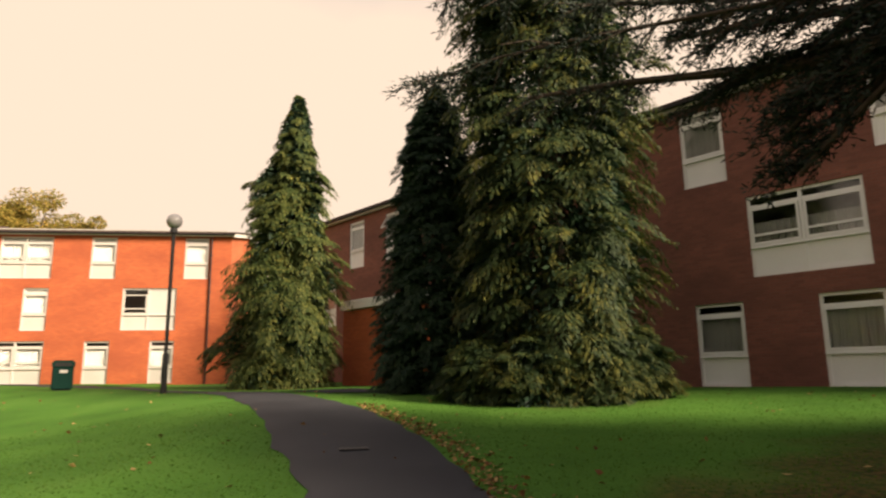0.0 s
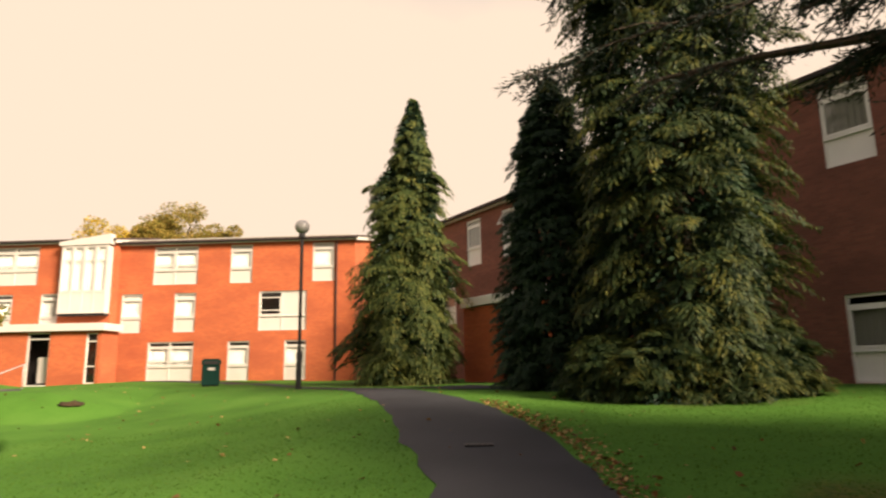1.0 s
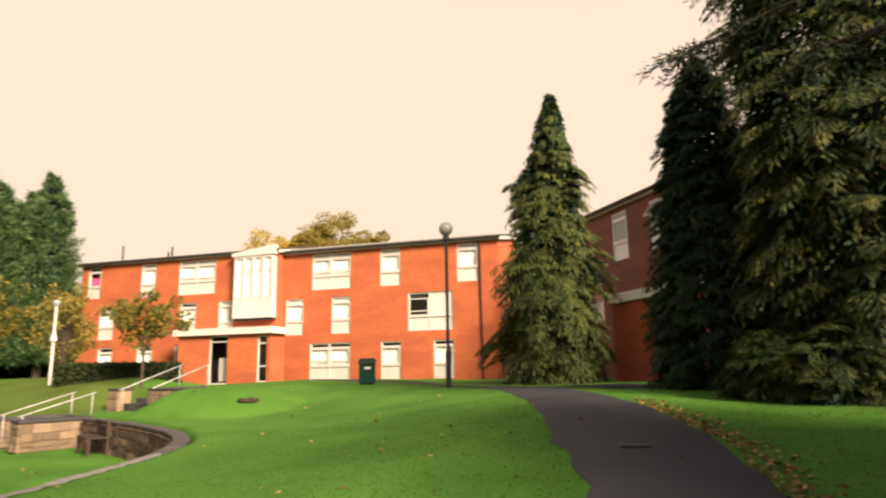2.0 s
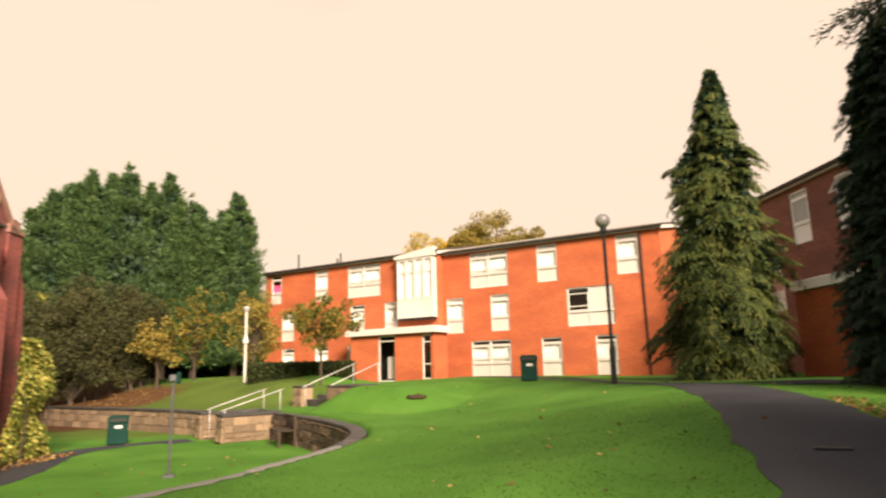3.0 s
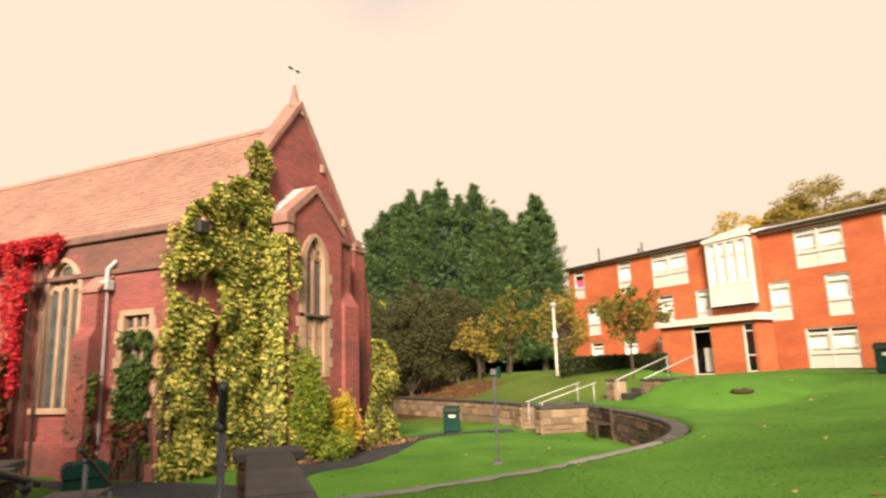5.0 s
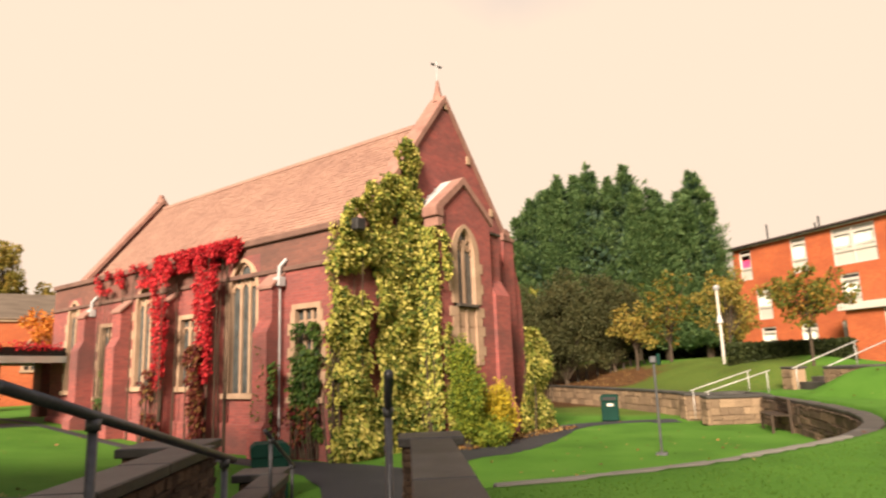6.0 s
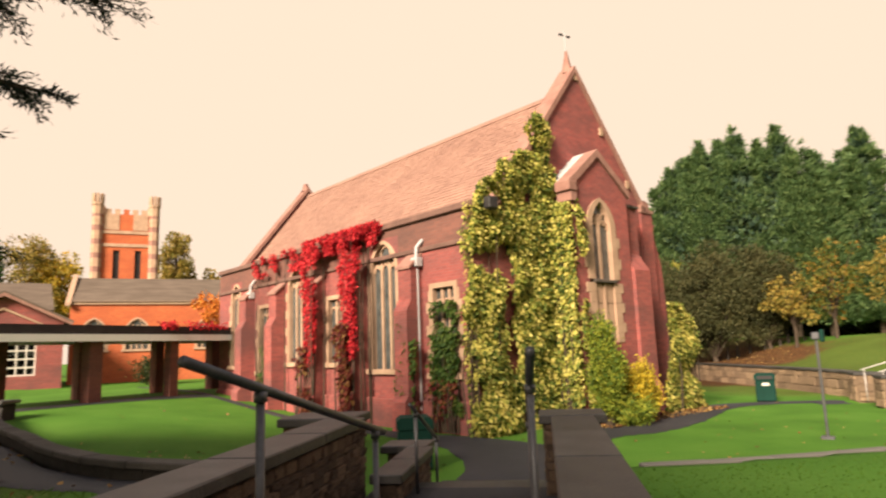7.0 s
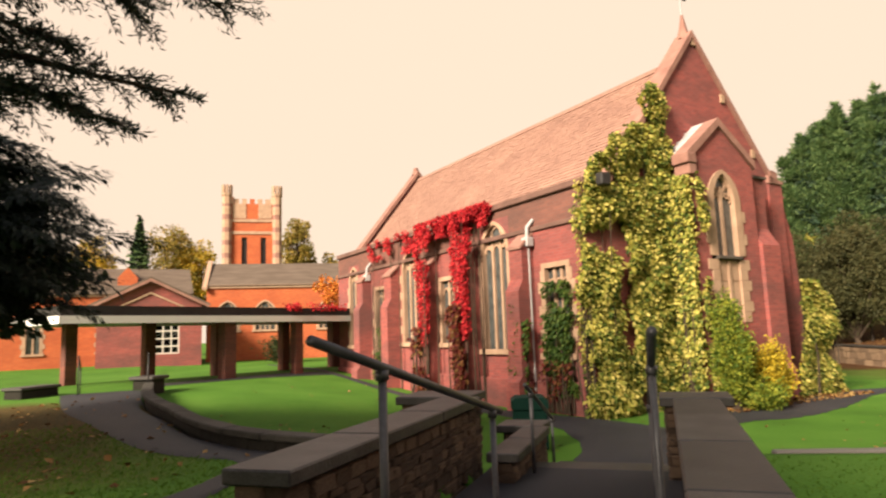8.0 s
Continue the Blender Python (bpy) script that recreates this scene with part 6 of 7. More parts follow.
def retaining(pts, top, foot, label, stones, seed, inner=-1, width=0.42, slab=0.95, course=0.17, long=0.42, core=MORTAR, cope=COPING, over=0.04, kinds=STONES):
    """A curved wall with coping slabs; its stone face looks to the inner side."""
    line = spline(pts, 0.3)
    total = float(np.linalg.norm(np.diff(line, axis=0), axis=1).sum())
    wall = thing("garden_wall", pose(0, 0, 0), label, "wall", "sunken garden walls")
    bm = bmesh.new()
    n = int(total / 0.5)
    for k in range(n):
        x, y, hd = along_line(line, total * (k + 0.5) / n)
        box(bm, -total / n / 2 - 0.03, total / n / 2 + 0.03, -width * 0.36, width * 0.36, foot - 0.1, top - 0.075, m=pose(x, y, 0, 0, 0, hd))
    part("core", bm, core, wall)
    n = int(total / slab)
    rng = np.random.default_rng(seed)
    for k in range(n):
        x, y, hd = along_line(line, total * (k + 0.5) / n)
        L = total / n
        part("coping_slab", boxed(-L / 2 - 0.015, L / 2 - 0.0, -width / 2 - over, width / 2 + over, top - 0.08, top, bevel=0.014, m=pose(x, y, rng.uniform(-0.008, 0.008), 0, 0, hd + rng.uniform(-1, 1))), cope, wall)
    if stones:
        def place(s):
            x, y, hd = along_line(line, s)
            a = radians(hd)
            return x - math.sin(a) * width * 0.33 * inner, y + math.cos(a) * width * 0.33 * inner, hd
        stone_face(wall, place, total, foot, top - 0.09, course, long, seed, 0.14, kinds)
    return wall


# inner is the right-hand side of each line
retaining([(-17.35, 13.85), (-14.0, 12.5), (-11.2, 11.0), (-9.4, 9.5), (-7.98, 7.6)], -0.66, -1.55, "curved dark stone retaining wall round a sunken lawn", True, 21, slab=0.7, width=0.40, over=-0.04)
retaining([(-7.98, 7.6), (-7.22, 5.8), (-6.74, 4.4), (-6.52, 3.1), (-6.42, 1.9)], -0.625, -1.55, "low curved wall top with pale slabs along the lawn", False, 22, width=0.05, slab=0.6, cope=KERB)
retaining([(-45, 13.3), (-36, 13.7), (-26, 13.9), (-20.6, 13.5)], -0.64, -1.55, "long stone retaining wall below a grass bank", True, 23, course=0.24, long=0.62, kinds=BUFF_STONES)
retaining([(-7.2, -1.75), (-6.8, -2.4), (-7.25, -3.5), (-8.25, -4.7), (-10.0, -6.2), (-12.8, -8.5), (-16.6, -11.0)], -0.50, -1.3, "low curved stone wall with dark coping beside a path", False, 24, slab=0.8, width=0.17, core=NEARBLACK, cope=DAMP)
cap = thing("wall_pier", pose(-16.9, -11.2, 0), "stone pier ending a curved wall", "pier")
part("shaft", boxed(-0.3, 0.3, -0.3, 0.3, -1.2, -0.44, bevel=0.02), NEARBLACK, cap)
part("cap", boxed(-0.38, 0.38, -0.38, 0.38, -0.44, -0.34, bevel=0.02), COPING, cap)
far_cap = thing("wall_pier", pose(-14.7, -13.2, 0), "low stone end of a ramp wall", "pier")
part("shaft", boxed(-0.9, 0.35, -0.25, 0.25, -1.2, -0.50, bevel=0.02), NEARBLACK, far_cap)
part("cap", boxed(-0.95, 0.4, -0.3, 0.3, -0.50, -0.42, bevel=0.02), COPING, far_cap)
for x, y in ((-15.1, -12.0), (-16.4, -10.9)):
    handrail(pose(x, y, 0, 0, 0, 215), (0, 0, 0.30), (0.9, 0, -0.05), ((0.0, -0.8), (1.0, -1.0)), "thin dark rail beside a ramp", r=0.02, material=BLACK, group="ramp rails")

# steps up through the north wall, and the next flight to the flats
UP = facing(-19.3, 12.9, 0, 0.26, 0.965)      # x up the steps, y to the west
low_flight = thing("garden_steps", UP, "stone steps between low piers up from the sunken lawn", "steps")
for k in range(5):
    part("step", boxed(0.2 + 0.38 * k, 2.3, -0.75, 0.75, SUNK - 0.1, SUNK + 0.17 * (k + 1), bevel=0.01), COPING, low_flight)
for y0, y1 in ((-1.35, -0.77), (0.77, 1.35)):
    part("pier", boxed(-0.25, 2.1, y0, y1, -1.7, -0.72, bevel=0.02), BUFFSTONE, low_flight)
    part("pier_cap", boxed(-0.30, 2.15, y0 - 0.04, y1 + 0.04, -0.72, -0.63, bevel=0.015), COPING, low_flight)
    stone_face(low_flight, lambda s: (-0.26, y0 + s, 90), y1 - y0, -1.5, -0.73, 0.17, 0.3, 31, 0.1, BUFF_STONES)
    stone_face(low_flight, lambda s: (-0.2 + s, y0 + 0.0 if y0 < 0 else y0, 0), 2.2, -1.5, -0.73, 0.17, 0.36, 32, 0.1, BUFF_STONES)
PALE = mat("pale_weathered_rail", [(0.36, 0.34, 0.33), (0.52, 0.50, 0.48)], 0.5, metal=0.2, scale=4)
for y in (-0.72, 0.72):
    handrail(UP, (-0.10, y, -0.56), (2.0, y, 0.06), ((0.05, SUNK), (0.95, -0.75)), "pale sloping handrail beside garden steps", r=0.019, material=PALE, group="north handrails")
UP2 = facing(-17.8, 15.8, 0, 0.087, 0.996)
top_flight = thing("garden_steps", UP2, "upper stone steps with low side walls leading to the flats", "steps")
for k in range(4):
    part("step", boxed(0.2 + 0.45 * k, 2.6, -0.75, 0.75, -0.9, -0.52 + 0.16 * (k + 1), bevel=0.01), COPING, top_flight)
for y0, y1 in ((-2.7, -0.77), (0.77, 1.25)):
    part("pier", boxed(0.0, 0.5, y0, y1, -1.0, 0.06, bevel=0.02), BUFFSTONE, top_flight)
    part("pier_cap", boxed(-0.05, 0.55, y0 - 0.04, y1 + 0.04, 0.06, 0.14, bevel=0.015), COPING, top_flight)
    stone_face(top_flight, lambda s: (0.0, y0 + s, 90), y1 - y0, -0.75, 0.05, 0.17, 0.34, 33, 0.1, BUFF_STONES)
for y in (-0.72, 0.72):
    handrail(UP2, (0.0, y, 0.08), (2.5, y, 0.92), ((0.05, -0.6), (0.95, 0.1)), "pale sloping handrail beside upper steps", r=0.019, material=PALE, group="north handrails")

# ---- things in the grounds ----
def litter_bin(x, y, turn, group="green bins"):
    z = gz(x, y)
    b = thing("litter_bin", pose(x, y, z, 0, 0, turn), "square dark green litter bin with white notice", "bin", group)
    part("body", boxed(-0.29, 0.29, -0.27, 0.27, 0.03, 0.70, bevel=0.025), GREENPAINT, b)
    hood = bmesh.new()
    prism(hood, [(-0.31, 0.70), (0.31, 0.70), (0.31, 0.84), (0.24, 0.90), (-0.24, 0.90), (-0.31, 0.84)], -0.29, 0.29, "y")
    part("hood", hood, GREENPAINT, b)
    part("opening", boxed(-0.22, 0.22, -0.296, -0.288, 0.72, 0.83), BLACK, b)
    part("notice", boxed(-0.09, 0.12, -0.276, -0.271, 0.52, 0.61), WHITE, b, "white notice plate")
    part("foot", boxed(-0.24, 0.24, -0.22, 0.22, -0.05, 0.03), BLACK, b)
    return b


litter_bin(-21.1, 10.55, 62)
litter_bin(-11.6, 20.2, 30)
litter_bin(-11.55, -0.45, 275)

lamp = thing("lamp_post", pose(-7.45, 17.75, gz(-7.45, 17.75)), "black lamp post with round cloudy globe", "street lamp")
lp = bmesh.new()
tube(lp, [(0, 0, -0.2), (0, 0, 1.05)], 0.085, 12)
part("base", lp, BLACK, lamp)
part("column", tube(bmesh.new(), [(0, 0, 1.05), (0, 0, 4.45)], 0.052, 12), BLACK, lamp)
part("collar", tube(bmesh.new(), [(0, 0, 4.40), (0, 0, 4.56)], [0.11, 0.09], 12), BLACK, lamp)
gb = bmesh.new()
bmesh.ops.create_uvsphere(gb, u_segments=20, v_segments=12, radius=0.215, matrix=pose(0, 0, 4.74))
part("globe", gb, GLOBE, lamp, smooth=True)

drain = thing("drain_cover", pose(-0.93, 7.32, gz(-0.93, 7.32) + 0.028, 0, 0, 12), "small dark iron drain cover in the path", "drain cover")
part("cover", boxed(-0.16, 0.16, -0.10, 0.10, 0.0, 0.012, bevel=0.003), BLACK, drain)
for k in range(5):
    part("bar", boxed(-0.13 + 0.06 * k, -0.11 + 0.06 * k, -0.08, 0.08, 0.0125, 0.018), BLACK, drain)

mound_bm = bmesh.new()
bmesh.ops.create_icosphere(mound_bm, subdivisions=3, radius=1.0)
for v in mound_bm.verts:
    lump = 1 + 0.35 * noise.noise(v.co * 2.2 + Vector((3, 1, 7)))
    v.co = Vector((v.co.x * 0.30 * lump, v.co.y * 0.20 * lump, max(v.co.z, -0.3) * 0.09 * lump * lump))
mound = part("soil_mound", mound_bm, SOIL, smooth=True)
mound.matrix_world = pose(-12.33, 14.82, gz(-12.33, 14.82), 0, 0, 20)
tagged(mound, "small dark mound of bare soil on the lawn", "soil mound")

spot_z = gz(-13.13, 7.69)
spot = thing("garden_lamp", pose(-13.13, 7.69, spot_z, 0, 0, 55), "thin grey post with green and grey lamp box", "lamp")
part("post", tube(bmesh.new(), [(0, 0, -0.1), (0, 0, 1.95)], 0.027, 10), STEEL, spot)
part("box", boxed(-0.08, 0.07, -0.08, 0.08, 1.95, 2.10, bevel=0.02), STEEL, spot)
part("cover", boxed(0.072, 0.15, -0.11, 0.11, 1.90, 2.15, bevel=0.02), GREENPAINT, spot)
part("foot", boxed(-0.12, 0.12, -0.12, 0.12, -0.05, 0.05, bevel=0.01), STEEL, spot)

pole_z = gz(-25.0, 18.05)
pole = thing("lamp_pole", pose(-25.0, 18.05, pole_z), "slim white pole with small lamp head", "lamp pole")
part("column", tube(bmesh.new(), [(0, 0, -0.2), (0, 0, 3.2)], [0.065, 0.05], 10), WHITE, pole)
part("collar", tube(bmesh.new(), [(0, 0, 1.75), (0, 0, 1.85), (0, 0, 2.1)], [0.13, 0.12, 0.06], 10), WHITE, pole)
part("head", tube(bmesh.new(), [(0, 0, 3.2), (0, 0, 3.32), (0, 0, 3.42)], [0.10, 0.15, 0.06], 10), LEAD, pole)

seat = thing("garden_bench", pose(-15.75, 12.75, SUNK, 0, 0, -28), "dark weathered wooden bench against the stone wall", "bench")
for x in (-0.7, 0.64):
    for y in (-0.25, 0.2):
        part("leg", boxed(x, x + 0.06, y, y + 0.06, -0.03, 0.44 if y < 0 else 0.86), WOOD, seat)
for k in range(4):
    part("slat", boxed(-0.72, 0.72, -0.26 + k * 0.12, -0.16 + k * 0.12, 0.44, 0.47), WOOD, seat)
for k in range(3):
    part("slat", boxed(-0.72, 0.72, 0.185, 0.21, 0.54 + k * 0.12, 0.63 + k * 0.12), WOOD, seat)

hedge = thing("hedge", pose(-22.9, 19.6, gz(-22.9, 19.6) - 0.52, 0, 0, 49), "dark clipped hedge in front of the flats", "hedge")
rng_h = np.random.default_rng(41)
n = 9000
hp = np.stack([rng_h.uniform(-2.3, 2.3, n), rng_h.uniform(-0.5, 0.5, n), rng_h.uniform(0, 1.0, n)], 1)
face = rng_h.integers(0, 3, n)
hp[face == 0, 1] = -0.5 + rng_h.normal(size=(face == 0).sum()) * 0.05
hp[face == 1, 2] = 1.0 + rng_h.normal(size=(face == 1).sum()) * 0.04
kites("foliage", hp, rng_h.normal(size=(n, 3)) + np.array([0, -0.6, 0.3]), rng_h.normal(size=(n, 3)), 0.12, 0.09, HEDGE, hedge)
part("core", boxed(-2.2, 2.2, -0.4, 0.4, -0.4, 0.9), HEDGE, hedge)

# ---- climbing plants and shrubs at the chapel ----
def climber(name, label, surf, n, leaf, material, seed, group="creepers", hang=0.8):
    """Leaves lying on a wall: surf(rng, n) gives places, outward directions and sideways directions in the chapel's frame."""
    rng = np.random.default_rng(seed)
    plant = thing(name, CH, label, "climbing plant", group)
    at, out = surf(rng, n)
    m = len(at)
    down = np.tile(np.array([[0, 0, -1.0]]), (m, 1)) * hang
    along = down + out * rng.uniform(0.1, 0.7, (m, 1)) + rng.normal(size=(m, 3)) * 0.35
    across = np.cross(out, np.array([0, 0, 1.0])) + rng.normal(size=(m, 3)) * 0.35
    s = leaf * rng.uniform(0.55, 1.3, m)
    kites("foliage", at, along, across, s, s * 0.58, material, plant)
    for k in range(10):
        q = Vector(at[rng.integers(0, m)])
        part("stem", tube(bmesh.new(), [(q.x, q.y, -1.45), (q.x + rng.uniform(-.1, .1), q.y + rng.uniform(-.1, .1), (q.z - 1.45) / 2), tuple(q)], [0.03, 0.02, 0.008], 5), BARK, plant)
    return plant


def lumps(a, b, seed, f=1.3):
    """Soft swelling used to thin and thicken the growth."""
    return np.array([noise.noise(Vector((x * f, z * f, seed))) for x, z in zip(a, b)])


def on_gable(limits, seed, thick=0.32, base=None):
    def surf(rng, n):
        y, z = rng.uniform(-0.7, 3.9, n), rng.uniform(-1.5, 7.2, n)
        ok = limits(y, z)
        y, z = y[ok], z[ok]
        l = lumps(y, z, seed)
        d = (0.06 + thick * np.clip(0.5 + l, 0, 1.2)) * rng.uniform(0.2, 1.0, len(y)) ** 0.6
        x0 = np.where((y > 2.93) & (z < 4.75), 0.75, 0.0)
        keep = l > -0.36
        at = np.stack([x0 + d, y, z], 1)[keep]
        out = np.tile(np.array([[1.0, -0.25, 0.15]]), (len(at), 1))
        return at, out
    return surf


def gable_mask(y, z):
    ripple = 0.10 * np.sin(3.1 * z + 0.7) + 0.07 * np.sin(7.3 * z)
    lo = np.interp(z, (-1.5, -0.2, 0.8, 1.9, 2.9, 4.1), (-0.40, -0.20, -0.45, -0.45, -0.20, -0.12)) + ripple
    hi = np.interp(z, (-1.5, -0.5, 1.0, 2.2, 3.1, 4.1, 4.6, 5.3), (3.15, 3.15, 3.0, 2.9, 3.1, 3.1, 2.95, 2.95)) - ripple
    crown = z < np.interp(y, (-0.2, 0.4, 1.1, 1.9, 2.0, 2.7, 2.75, 3.0), (4.05, 4.80, 5.35, 5.70, 6.6, 6.9, 5.5, 5.3)) + 0.12 * np.sin(9 * y)
    gap = (np.abs(y - 0.92 + 0.05 * (z - 2)) < np.interp(z, (-0.6, 0.2, 2.4, 3.1, 3.3), (0.0, 0.16, 0.21, 0.20, 0.0)) + 0.05 * np.sin(5 * z)) & (z < 3.3)
    return (y > lo) & (y < hi) & crown & ~gap


main_ivy = climber("ivy", "thick yellow-green ivy covering the chapel corner", on_gable(gable_mask, 3.0), 52000, 0.145, IVY, 61)
for y0, y1, z1 in ((2.75, 3.30, 6.35), (2.85, 3.05, 5.95), (2.60, 2.75, 6.1)):
    part("tendril", tube(bmesh.new(), [(0.06, y0, 5.2), (0.07, y0 + (y1 - y0) * 0.35, 5.2 + (z1 - 5.2) * 0.55), (0.05, y1, z1)], [0.03, 0.024, 0.012], 5), IVY, main_ivy)


def on_cheek(y, x1, z1, seed):
    """Growth on a face that looks along the nave wall."""
    def surf(rng, n):
        x, z = rng.uniform(0, x1, n), rng.uniform(-1.5, z1, n)
        l = lumps(x, z, seed)
        at = np.stack([x, y - 0.05 - (0.08 + 0.2 * np.clip(0.5 + l, 0, 1)) * rng.uniform(0, 1, n), z], 1)
        return at[l > -0.4], np.tile(np.array([[0.3, -1.0, 0.1]]), (int((l > -0.4).sum()), 1))
    return surf


climber("ivy", "yellow-green ivy on the side of the gable bay", on_cheek(2.93, 0.82, 4.3, 4.5), 5600, 0.135, IVY, 75)


def on_side_corner(rng, n):
    x, z = rng.uniform(-0.75, 0.05, n), rng.uniform(-1.5, 4.1, n)
    edge = 0.0 - 0.16 * (0.5 + 0.5 * np.sin(z * 2.1 + 0.6)) * (z < 3.4)
    ok = x > edge
    x, z = x[ok], z[ok]
    at = np.stack([x, -0.06 - 0.28 * rng.uniform(0, 1, len(x)), z], 1)
    return at, np.tile(np.array([[0.1, -1.0, 0.1]]), (len(x), 1))


climber("ivy", "yellow-green ivy wrapping round a brick corner", on_side_corner, 5000, 0.135, IVY, 62)


def strand(x0, x1, z0, z1, proud, seed, wave=0.12, dens=-0.35, taper=0.0):
    def surf(rng, n):
        x, z = rng.uniform(x0 - 0.3, x1 + 0.3, n), rng.uniform(z0, z1, n)
        l = lumps(x, z, seed, 1.8)
        mid, half = (x0 + x1) / 2, (x1 - x0) / 2
        half = half * (1 - taper + taper * np.clip((z - z0) / (z1 - z0), 0, 1)) + 0.18 * l + 0.05 * np.sin(11 * z + seed)
        ok = (np.abs(x - mid - wave * np.sin(2.2 * z + seed)) < half) & (l > dens)
        x, z, l = x[ok], z[ok], l[ok]
        at = np.stack([x, -proud - 0.05 - 0.16 * rng.uniform(0, 1, len(x)), z], 1)
        return at, np.tile(np.array([[0, -1.0, 0.1]]), (len(x), 1))
    return surf


# scarlet creeper: hanging strands on two buttresses and along the parapet
climber("creeper", "scarlet creeper hanging down a chapel buttress", strand(-7.50, -6.55, 0.2, 4.15, 0.42, 5.0, 0.07, -0.38, 0.55), 7400, 0.10, CREEPER, 63)
climber("creeper", "scarlet creeper hanging beside a tall window", strand(-5.25, -4.15, 0.4, 4.15, 0.42, 6.0, 0.07, -0.38, 0.60), 7400, 0.10, CREEPER, 64)
climber("creeper", "scarlet creeper trailing along the chapel parapet", strand(-8.3, -3.6, 3.62, 4.28, 0.06, 7.0, 0.05, -0.16, 0.15), 9000, 0.10, CREEPER, 65)
climber("creeper", "thin scarlet creeper under the far eaves", strand(-11.8, -8.4, 3.4, 4.22, 0.06, 8.0, 0.05, 0.02), 3200, 0.10, CREEPER, 66)
climber("creeper", "dull red creeper down a brick buttress", strand(-5.15, -4.55, -1.2, 1.4, 0.56, 9.0), 2300, 0.14, CREEPER_DULL, 67)
climber("creeper", "dull red creeper at the foot of a buttress", strand(-7.5, -6.85, -1.2, 0.8, 0.56, 10.0, 0.1, -0.1), 1300, 0.14, CREEPER_DULL, 68)
climber("ivy", "green ivy filling a square stone window", strand(-1.52, -0.58, -1.0, 1.75, 0.0, 11.0, 0.05), 3400, 0.13, IVY_GREEN, 69)
climber("ivy", "dark green ivy on a buttress and downpipe", strand(-2.55, -1.85, -1.4, 1.3, 0.30, 12.0, 0.1, -0.1), 2200, 0.13, IVY_GREEN, 70)
climber("ivy", "sparse green ivy below a far window", strand(-11.6, -10.9, -1.3, 0.9, 0.04, 13.0, 0.05, -0.1), 900, 0.13, IVY_GREEN, 71)
climber("creeper", "sparse dull red growth under a window", strand(-2.1, -0.6, -1.4, -0.2, 0.10, 14.0, 0.05, 0.05), 900, 0.13, CREEPER_DULL, 72)


def on_far_corner(rng, n):
    y, z = rng.uniform(6.2, 8.8, n), rng.uniform(-1.5, 3.1, n)
    l = lumps(y, z, 21.0, 1.5)
    w = 0.75 - 0.16 * np.clip(z, -1.5, 3) + 0.25 * l
    ok = (np.abs(y - 7.45 - 0.1 * np.sin(2 * z)) < w) & (z < 1.7 + 1.2 * (l > 0.22))
    y, z, l = y[ok], z[ok], l[ok]
    at = np.stack([0.9 + 0.1 * rng.uniform(0, 1, len(y)) + 0.25 * l, y, z], 1)
    return at, np.tile(np.array([[1.0, 0.1, 0.1]]), (len(y), 1))


climber("ivy", "pale yellow ivy on the far chapel corner", on_far_corner, 13000, 0.135, IVY, 73)


def shrub(name, x, y, h, r, material, label, seed, n=4200, leaf=0.15, upright=0.6):
    rng = np.random.default_rng(seed)
    z0 = gz(x, y)
    b = thing(name, pose(x, y, z0), label, "shrub")
    tips = []
    for k in range(26):
        a, rr, hh = rng.uniform(0, 6.28), r * math.sqrt(rng.uniform(0.02, 1)), h * rng.uniform(0.55, 1.0)
        tip = Vector((rr * math.cos(a), rr * math.sin(a), hh * (1 - 0.35 * (rr / r) ** 2)))
        tips.append(tip)
        part("stem", tube(bmesh.new(), [(0.1 * math.cos(a), 0.1 * math.sin(a), -0.05), tuple(tip * 0.5 + Vector((0, 0, 0.1))), tuple(tip)], [0.018, 0.012, 0.005], 4), BARK, b)
    T = np.array(tips)[rng.integers(0, len(tips), n)]
    f = rng.uniform(0.25, 1.02, (n, 1))
    at = T * f + rng.normal(size=(n, 3)) * r * 0.17
    at[:, 2] = np.abs(at[:, 2])
    along = rng.normal(size=(n, 3)) * 0.7 + np.array([0, 0, -0.2 + upright * 0.3]) + T * 0.4
    kites("foliage", at, along, rng.normal(size=(n, 3)), leaf * rng.uniform(0.6, 1.3, n), leaf * 0.4, material, b)
    return b


shrub("bamboo_shrub", -16.45, 4.25, 2.75, 0.55, BAMBOO, "bright green feathery shrub against the chapel", 81, 16000, 0.10)
shrub("golden_shrub", -17.0, 5.15, 1.65, 0.55, GOLD, "golden yellow shrub at the foot of the chapel", 82, 9000, 0.10)
shrub("golden_shrub", -16.35, 4.75, 0.85, 0.55, BAMBOO, "low yellow-green shrub beside the path", 83, 5200, 0.10)
shrub("round_bush", -36.5, -15.6, 1.5, 1.3, HEDGE, "round dark bush near the hall", 85, 3000, 0.2)

rb = np.random.default_rng(88)
n = 700
bloom = thing("creeper", PG, "scarlet creeper trailing over the covered way roof", "climbing plant", "creepers")
bp_ = np.stack([np.where(rb.uniform(0, 1, n) < 0.5, rb.normal(7.42, 0.16, n), rb.uniform(8.2, 10.1, n)), rb.uniform(-2.0, -1.5, n), 1.66 + 0.27 * rb.uniform(-0.8, 1, n) ** 2], 1)
kites("foliage", bp_, rb.normal(size=(n, 3)), rb.normal(size=(n, 3)), 0.11, 0.08, CREEPER, bloom)

# ---- fallen leaves and grass ----
rng_l = np.random.default_rng(91)


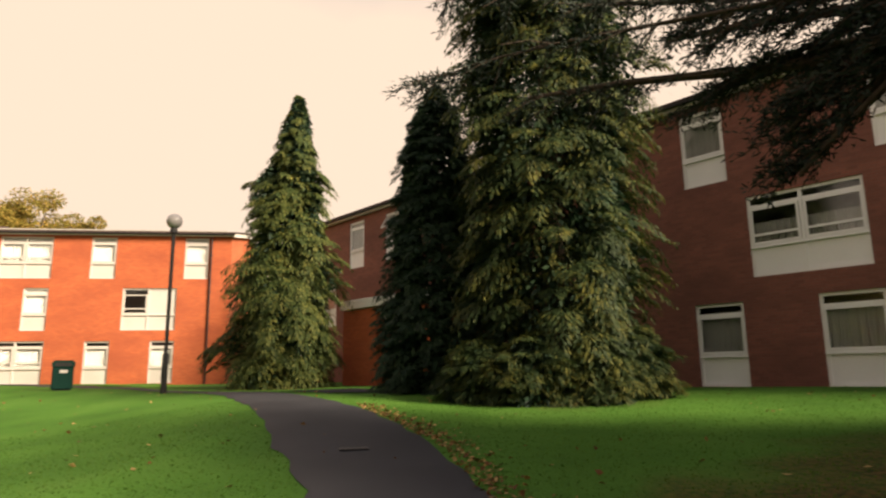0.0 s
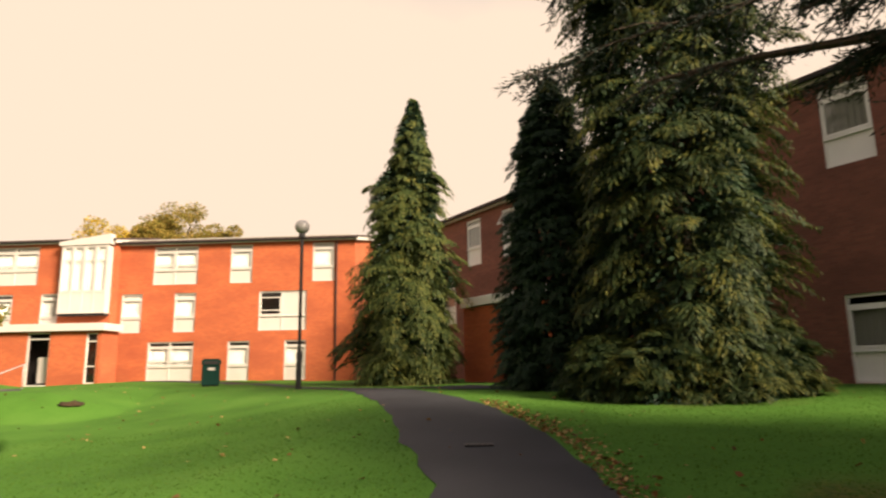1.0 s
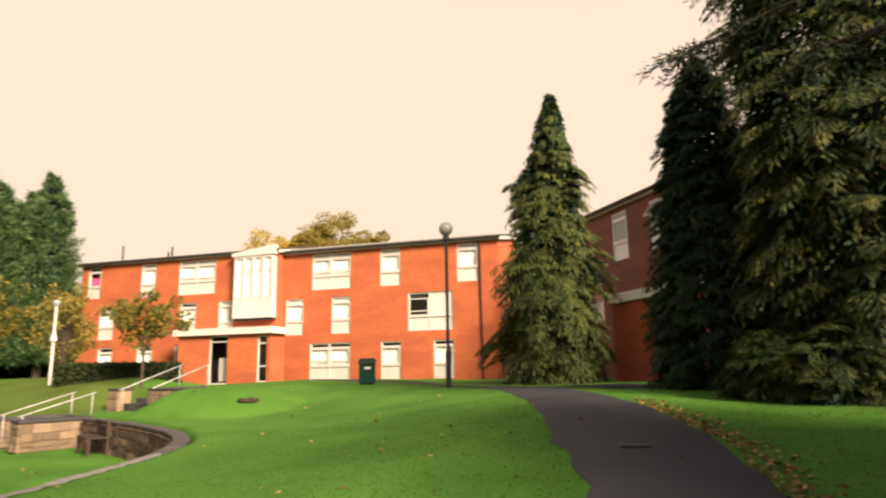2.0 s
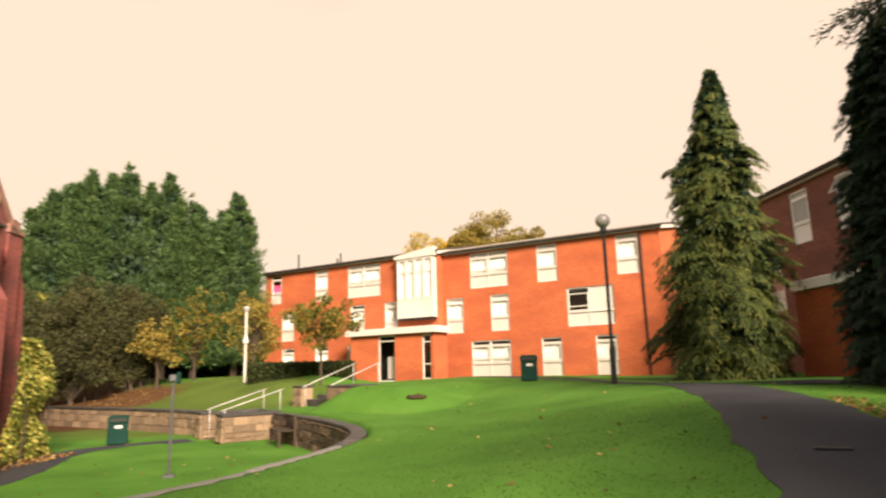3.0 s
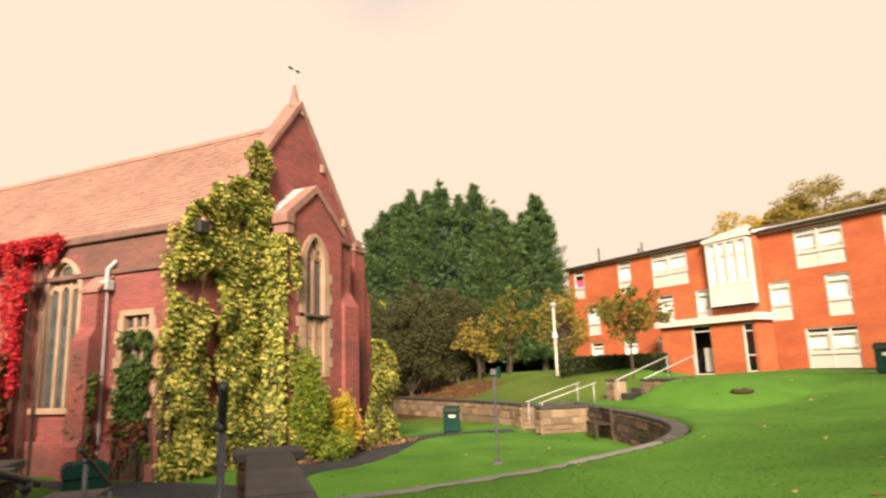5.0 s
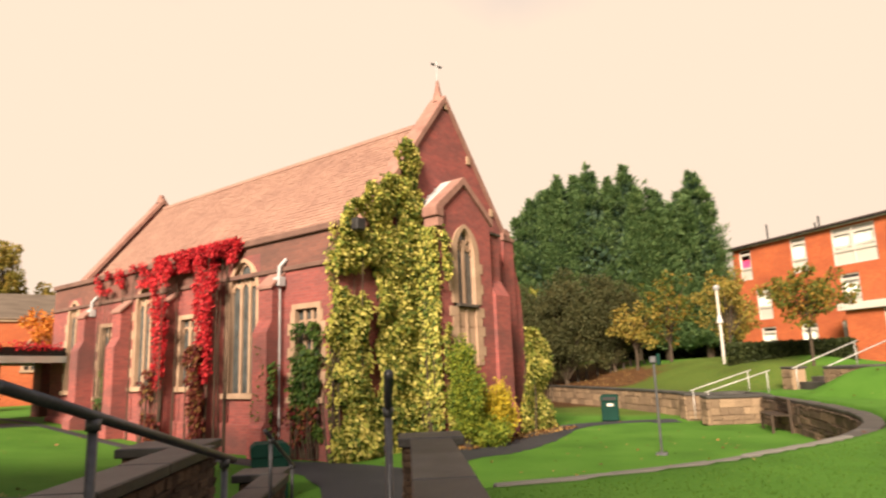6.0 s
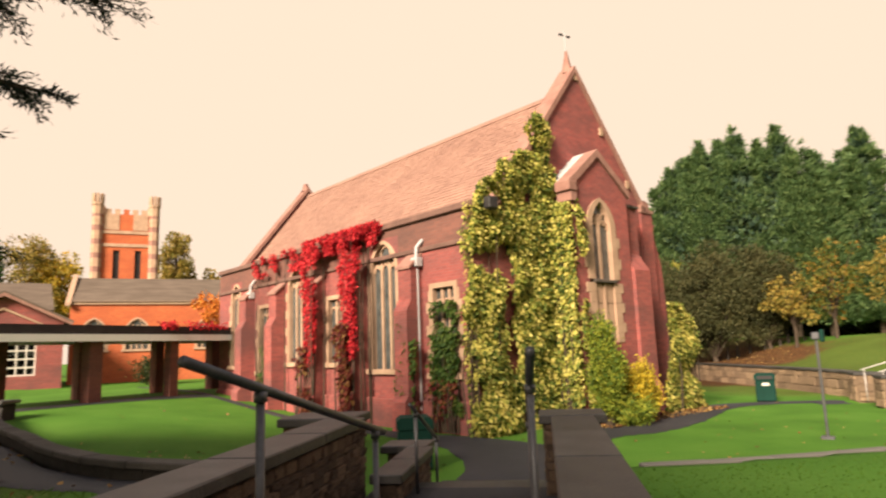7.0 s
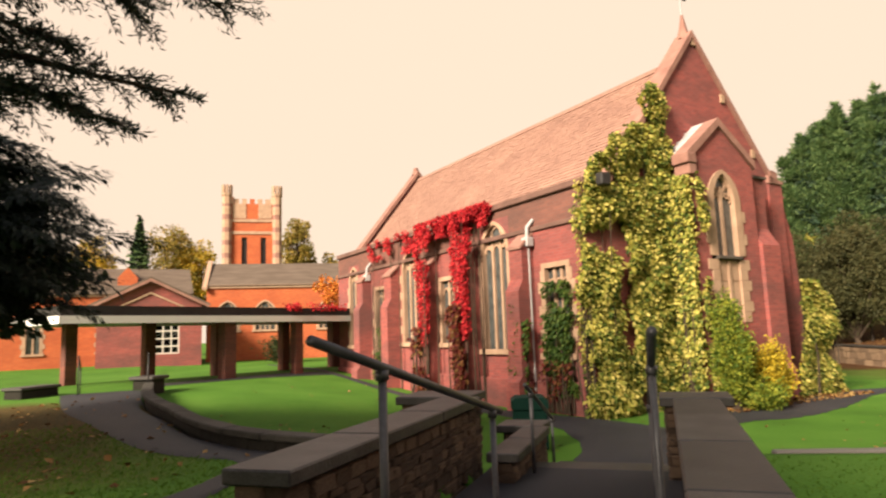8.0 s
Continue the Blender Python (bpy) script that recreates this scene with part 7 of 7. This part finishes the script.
def scatter(name, label, material, spots, n, size, spread_z=0.02, flat=True, category="leaves"):
    xs, ys = spots
    z = height(xs, ys)
    at = np.stack([xs, ys, z + spread_z], 1)
    m = len(xs)
    along = rng_l.normal(size=(m, 3)) * np.array([1, 1, 0.25])
    across = rng_l.normal(size=(m, 3)) * np.array([1, 1, 0.25])
    s = size * rng_l.uniform(0.6, 1.4, m)
    return tagged(kites(name, at, along, across, s, s * 0.75, material), label, category, kind="stuff")


n = 1300
along_g, off_g = rng_l.uniform(2.6, 8.6, n), 0.85 + 0.9 * rng_l.uniform(0, 1, n) ** 1.3
scatter("fallen_leaves", "pale fallen leaves drifted under the ivy", LITTER, (-15.38 - 0.643 * along_g + 0.766 * off_g, 0.975 + 0.766 * along_g + 0.643 * off_g), n, 0.11)
n = 380
lx, ly = rng_l.uniform(-16, 9, n), rng_l.uniform(2.5, 19, n)
scatter("fallen_leaves", "scattered brown fallen leaves on the lawn", LITTER, (lx, ly), n, 0.075)
n = 520
lx, ly = rng_l.uniform(-14, -3, n), rng_l.uniform(-11, -2.5, n)
scatter("fallen_leaves", "brown fallen leaves on grass by the path", LITTER, (lx, ly), n, 0.09)
n = 160
lx, ly = rng_l.uniform(-24, -8, n), rng_l.uniform(-9, 11, n)
scatter("fallen_leaves", "few fallen leaves on the sunken lawn", LITTER, (lx, ly), n, 0.08)
# leaf drift along the path's edge and on the bank below the conifers
t_ = rng_l.uniform(0, 1, 900)
px_, py_ = np.interp(t_, [0, 0.4, 0.7, 1], [0.55, 0.0, -0.6, -1.6]), np.interp(t_, [0, 0.4, 0.7, 1], [4.4, 7.6, 9.4, 12.0])
scatter("fallen_leaves", "brown leaf litter along the path edge", LITTER, (px_ + np.abs(rng_l.normal(size=900)) * 0.22, py_), 900, 0.05)
n = 1500
lx, ly = rng_l.uniform(-41, -28, n), rng_l.uniform(14.2, 17.0, n)
scatter("fallen_leaves", "russet leaf litter on the bank below the conifers", LITTER, (lx, ly), n, 0.06)


def grass(name, label, xs, ys, hgt, seed):
    rng = np.random.default_rng(seed)
    z = height(xs, ys)
    m = len(xs)
    at = np.stack([xs, ys, z - 0.01], 1)
    along = np.stack([rng.normal(size=m) * 0.9, rng.normal(size=m) * 0.9, np.full(m, 0.7)], 1)
    return tagged(kites(name, at, along, rng.normal(size=(m, 3)), hgt * rng.uniform(0.5, 1.4, m), 0.012, BLADES), label, "grass", kind="stuff")


r_, a_ = 3.0 + 11.0 * rng_l.uniform(0, 1, 90000) ** 0.9, rng_l.uniform(radians(-38), radians(80), 90000)
gx, gy = -r_ * np.sin(a_), r_ * np.cos(a_)
path_l = spline([(-0.9, 0.9), (-0.85, 3.0), (-1.06, 5.25), (-1.39, 6.42), (-2.0, 8.1), (-2.7, 10.0), (-3.68, 12.5), (-5.1, 15.2)], 0.3)
path_r = spline([(0.75, 1.0), (0.62, 3.0), (0.44, 5.27), (0.21, 6.4), (-0.13, 7.75), (-0.55, 9.2), (-1.0, 10.5), (-1.9, 12.3), (-3.34, 14.7)], 0.3)
free = (far_from(path_l, gx, gy) > 0.02) | (far_from(path_r, gx, gy) < -0.02)
free &= far_from(RIM, gx, gy) > 0.35
grass("grass", "short mown grass of the lawn", gx[free], gy[free], 0.034, 92)
r_, a_ = 3.0 + 9.0 * rng_l.uniform(0, 1, 26000), rng_l.uniform(radians(98), radians(140), 26000)
gx, gy = -r_ * np.sin(a_), r_ * np.cos(a_)
free = (far_from(RIM, gx, gy) > 0.35) & ((-0.165 * gx - 0.986 * gy) > 2.7)
pl = spline([(-4.6, -2.7), (-6.5, -2.65), (-7.15, -3.5), (-8.15, -4.72), (-9.9, -6.25), (-12.7, -8.55), (-16.4, -11.1)], 0.3)
pr = spline([(-4.6, -3.0), (-6.3, -3.2), (-6.67, -3.9), (-7.3, -5.0), (-9.5, -7.33), (-11.62, -9.54), (-15.2, -12.6)], 0.3)
free &= (far_from(pl, gx, gy) < 0) | (far_from(pr, gx, gy) > 0)
grass("grass", "rough grass beside the path under the trees", gx[free], gy[free], 0.06, 93)
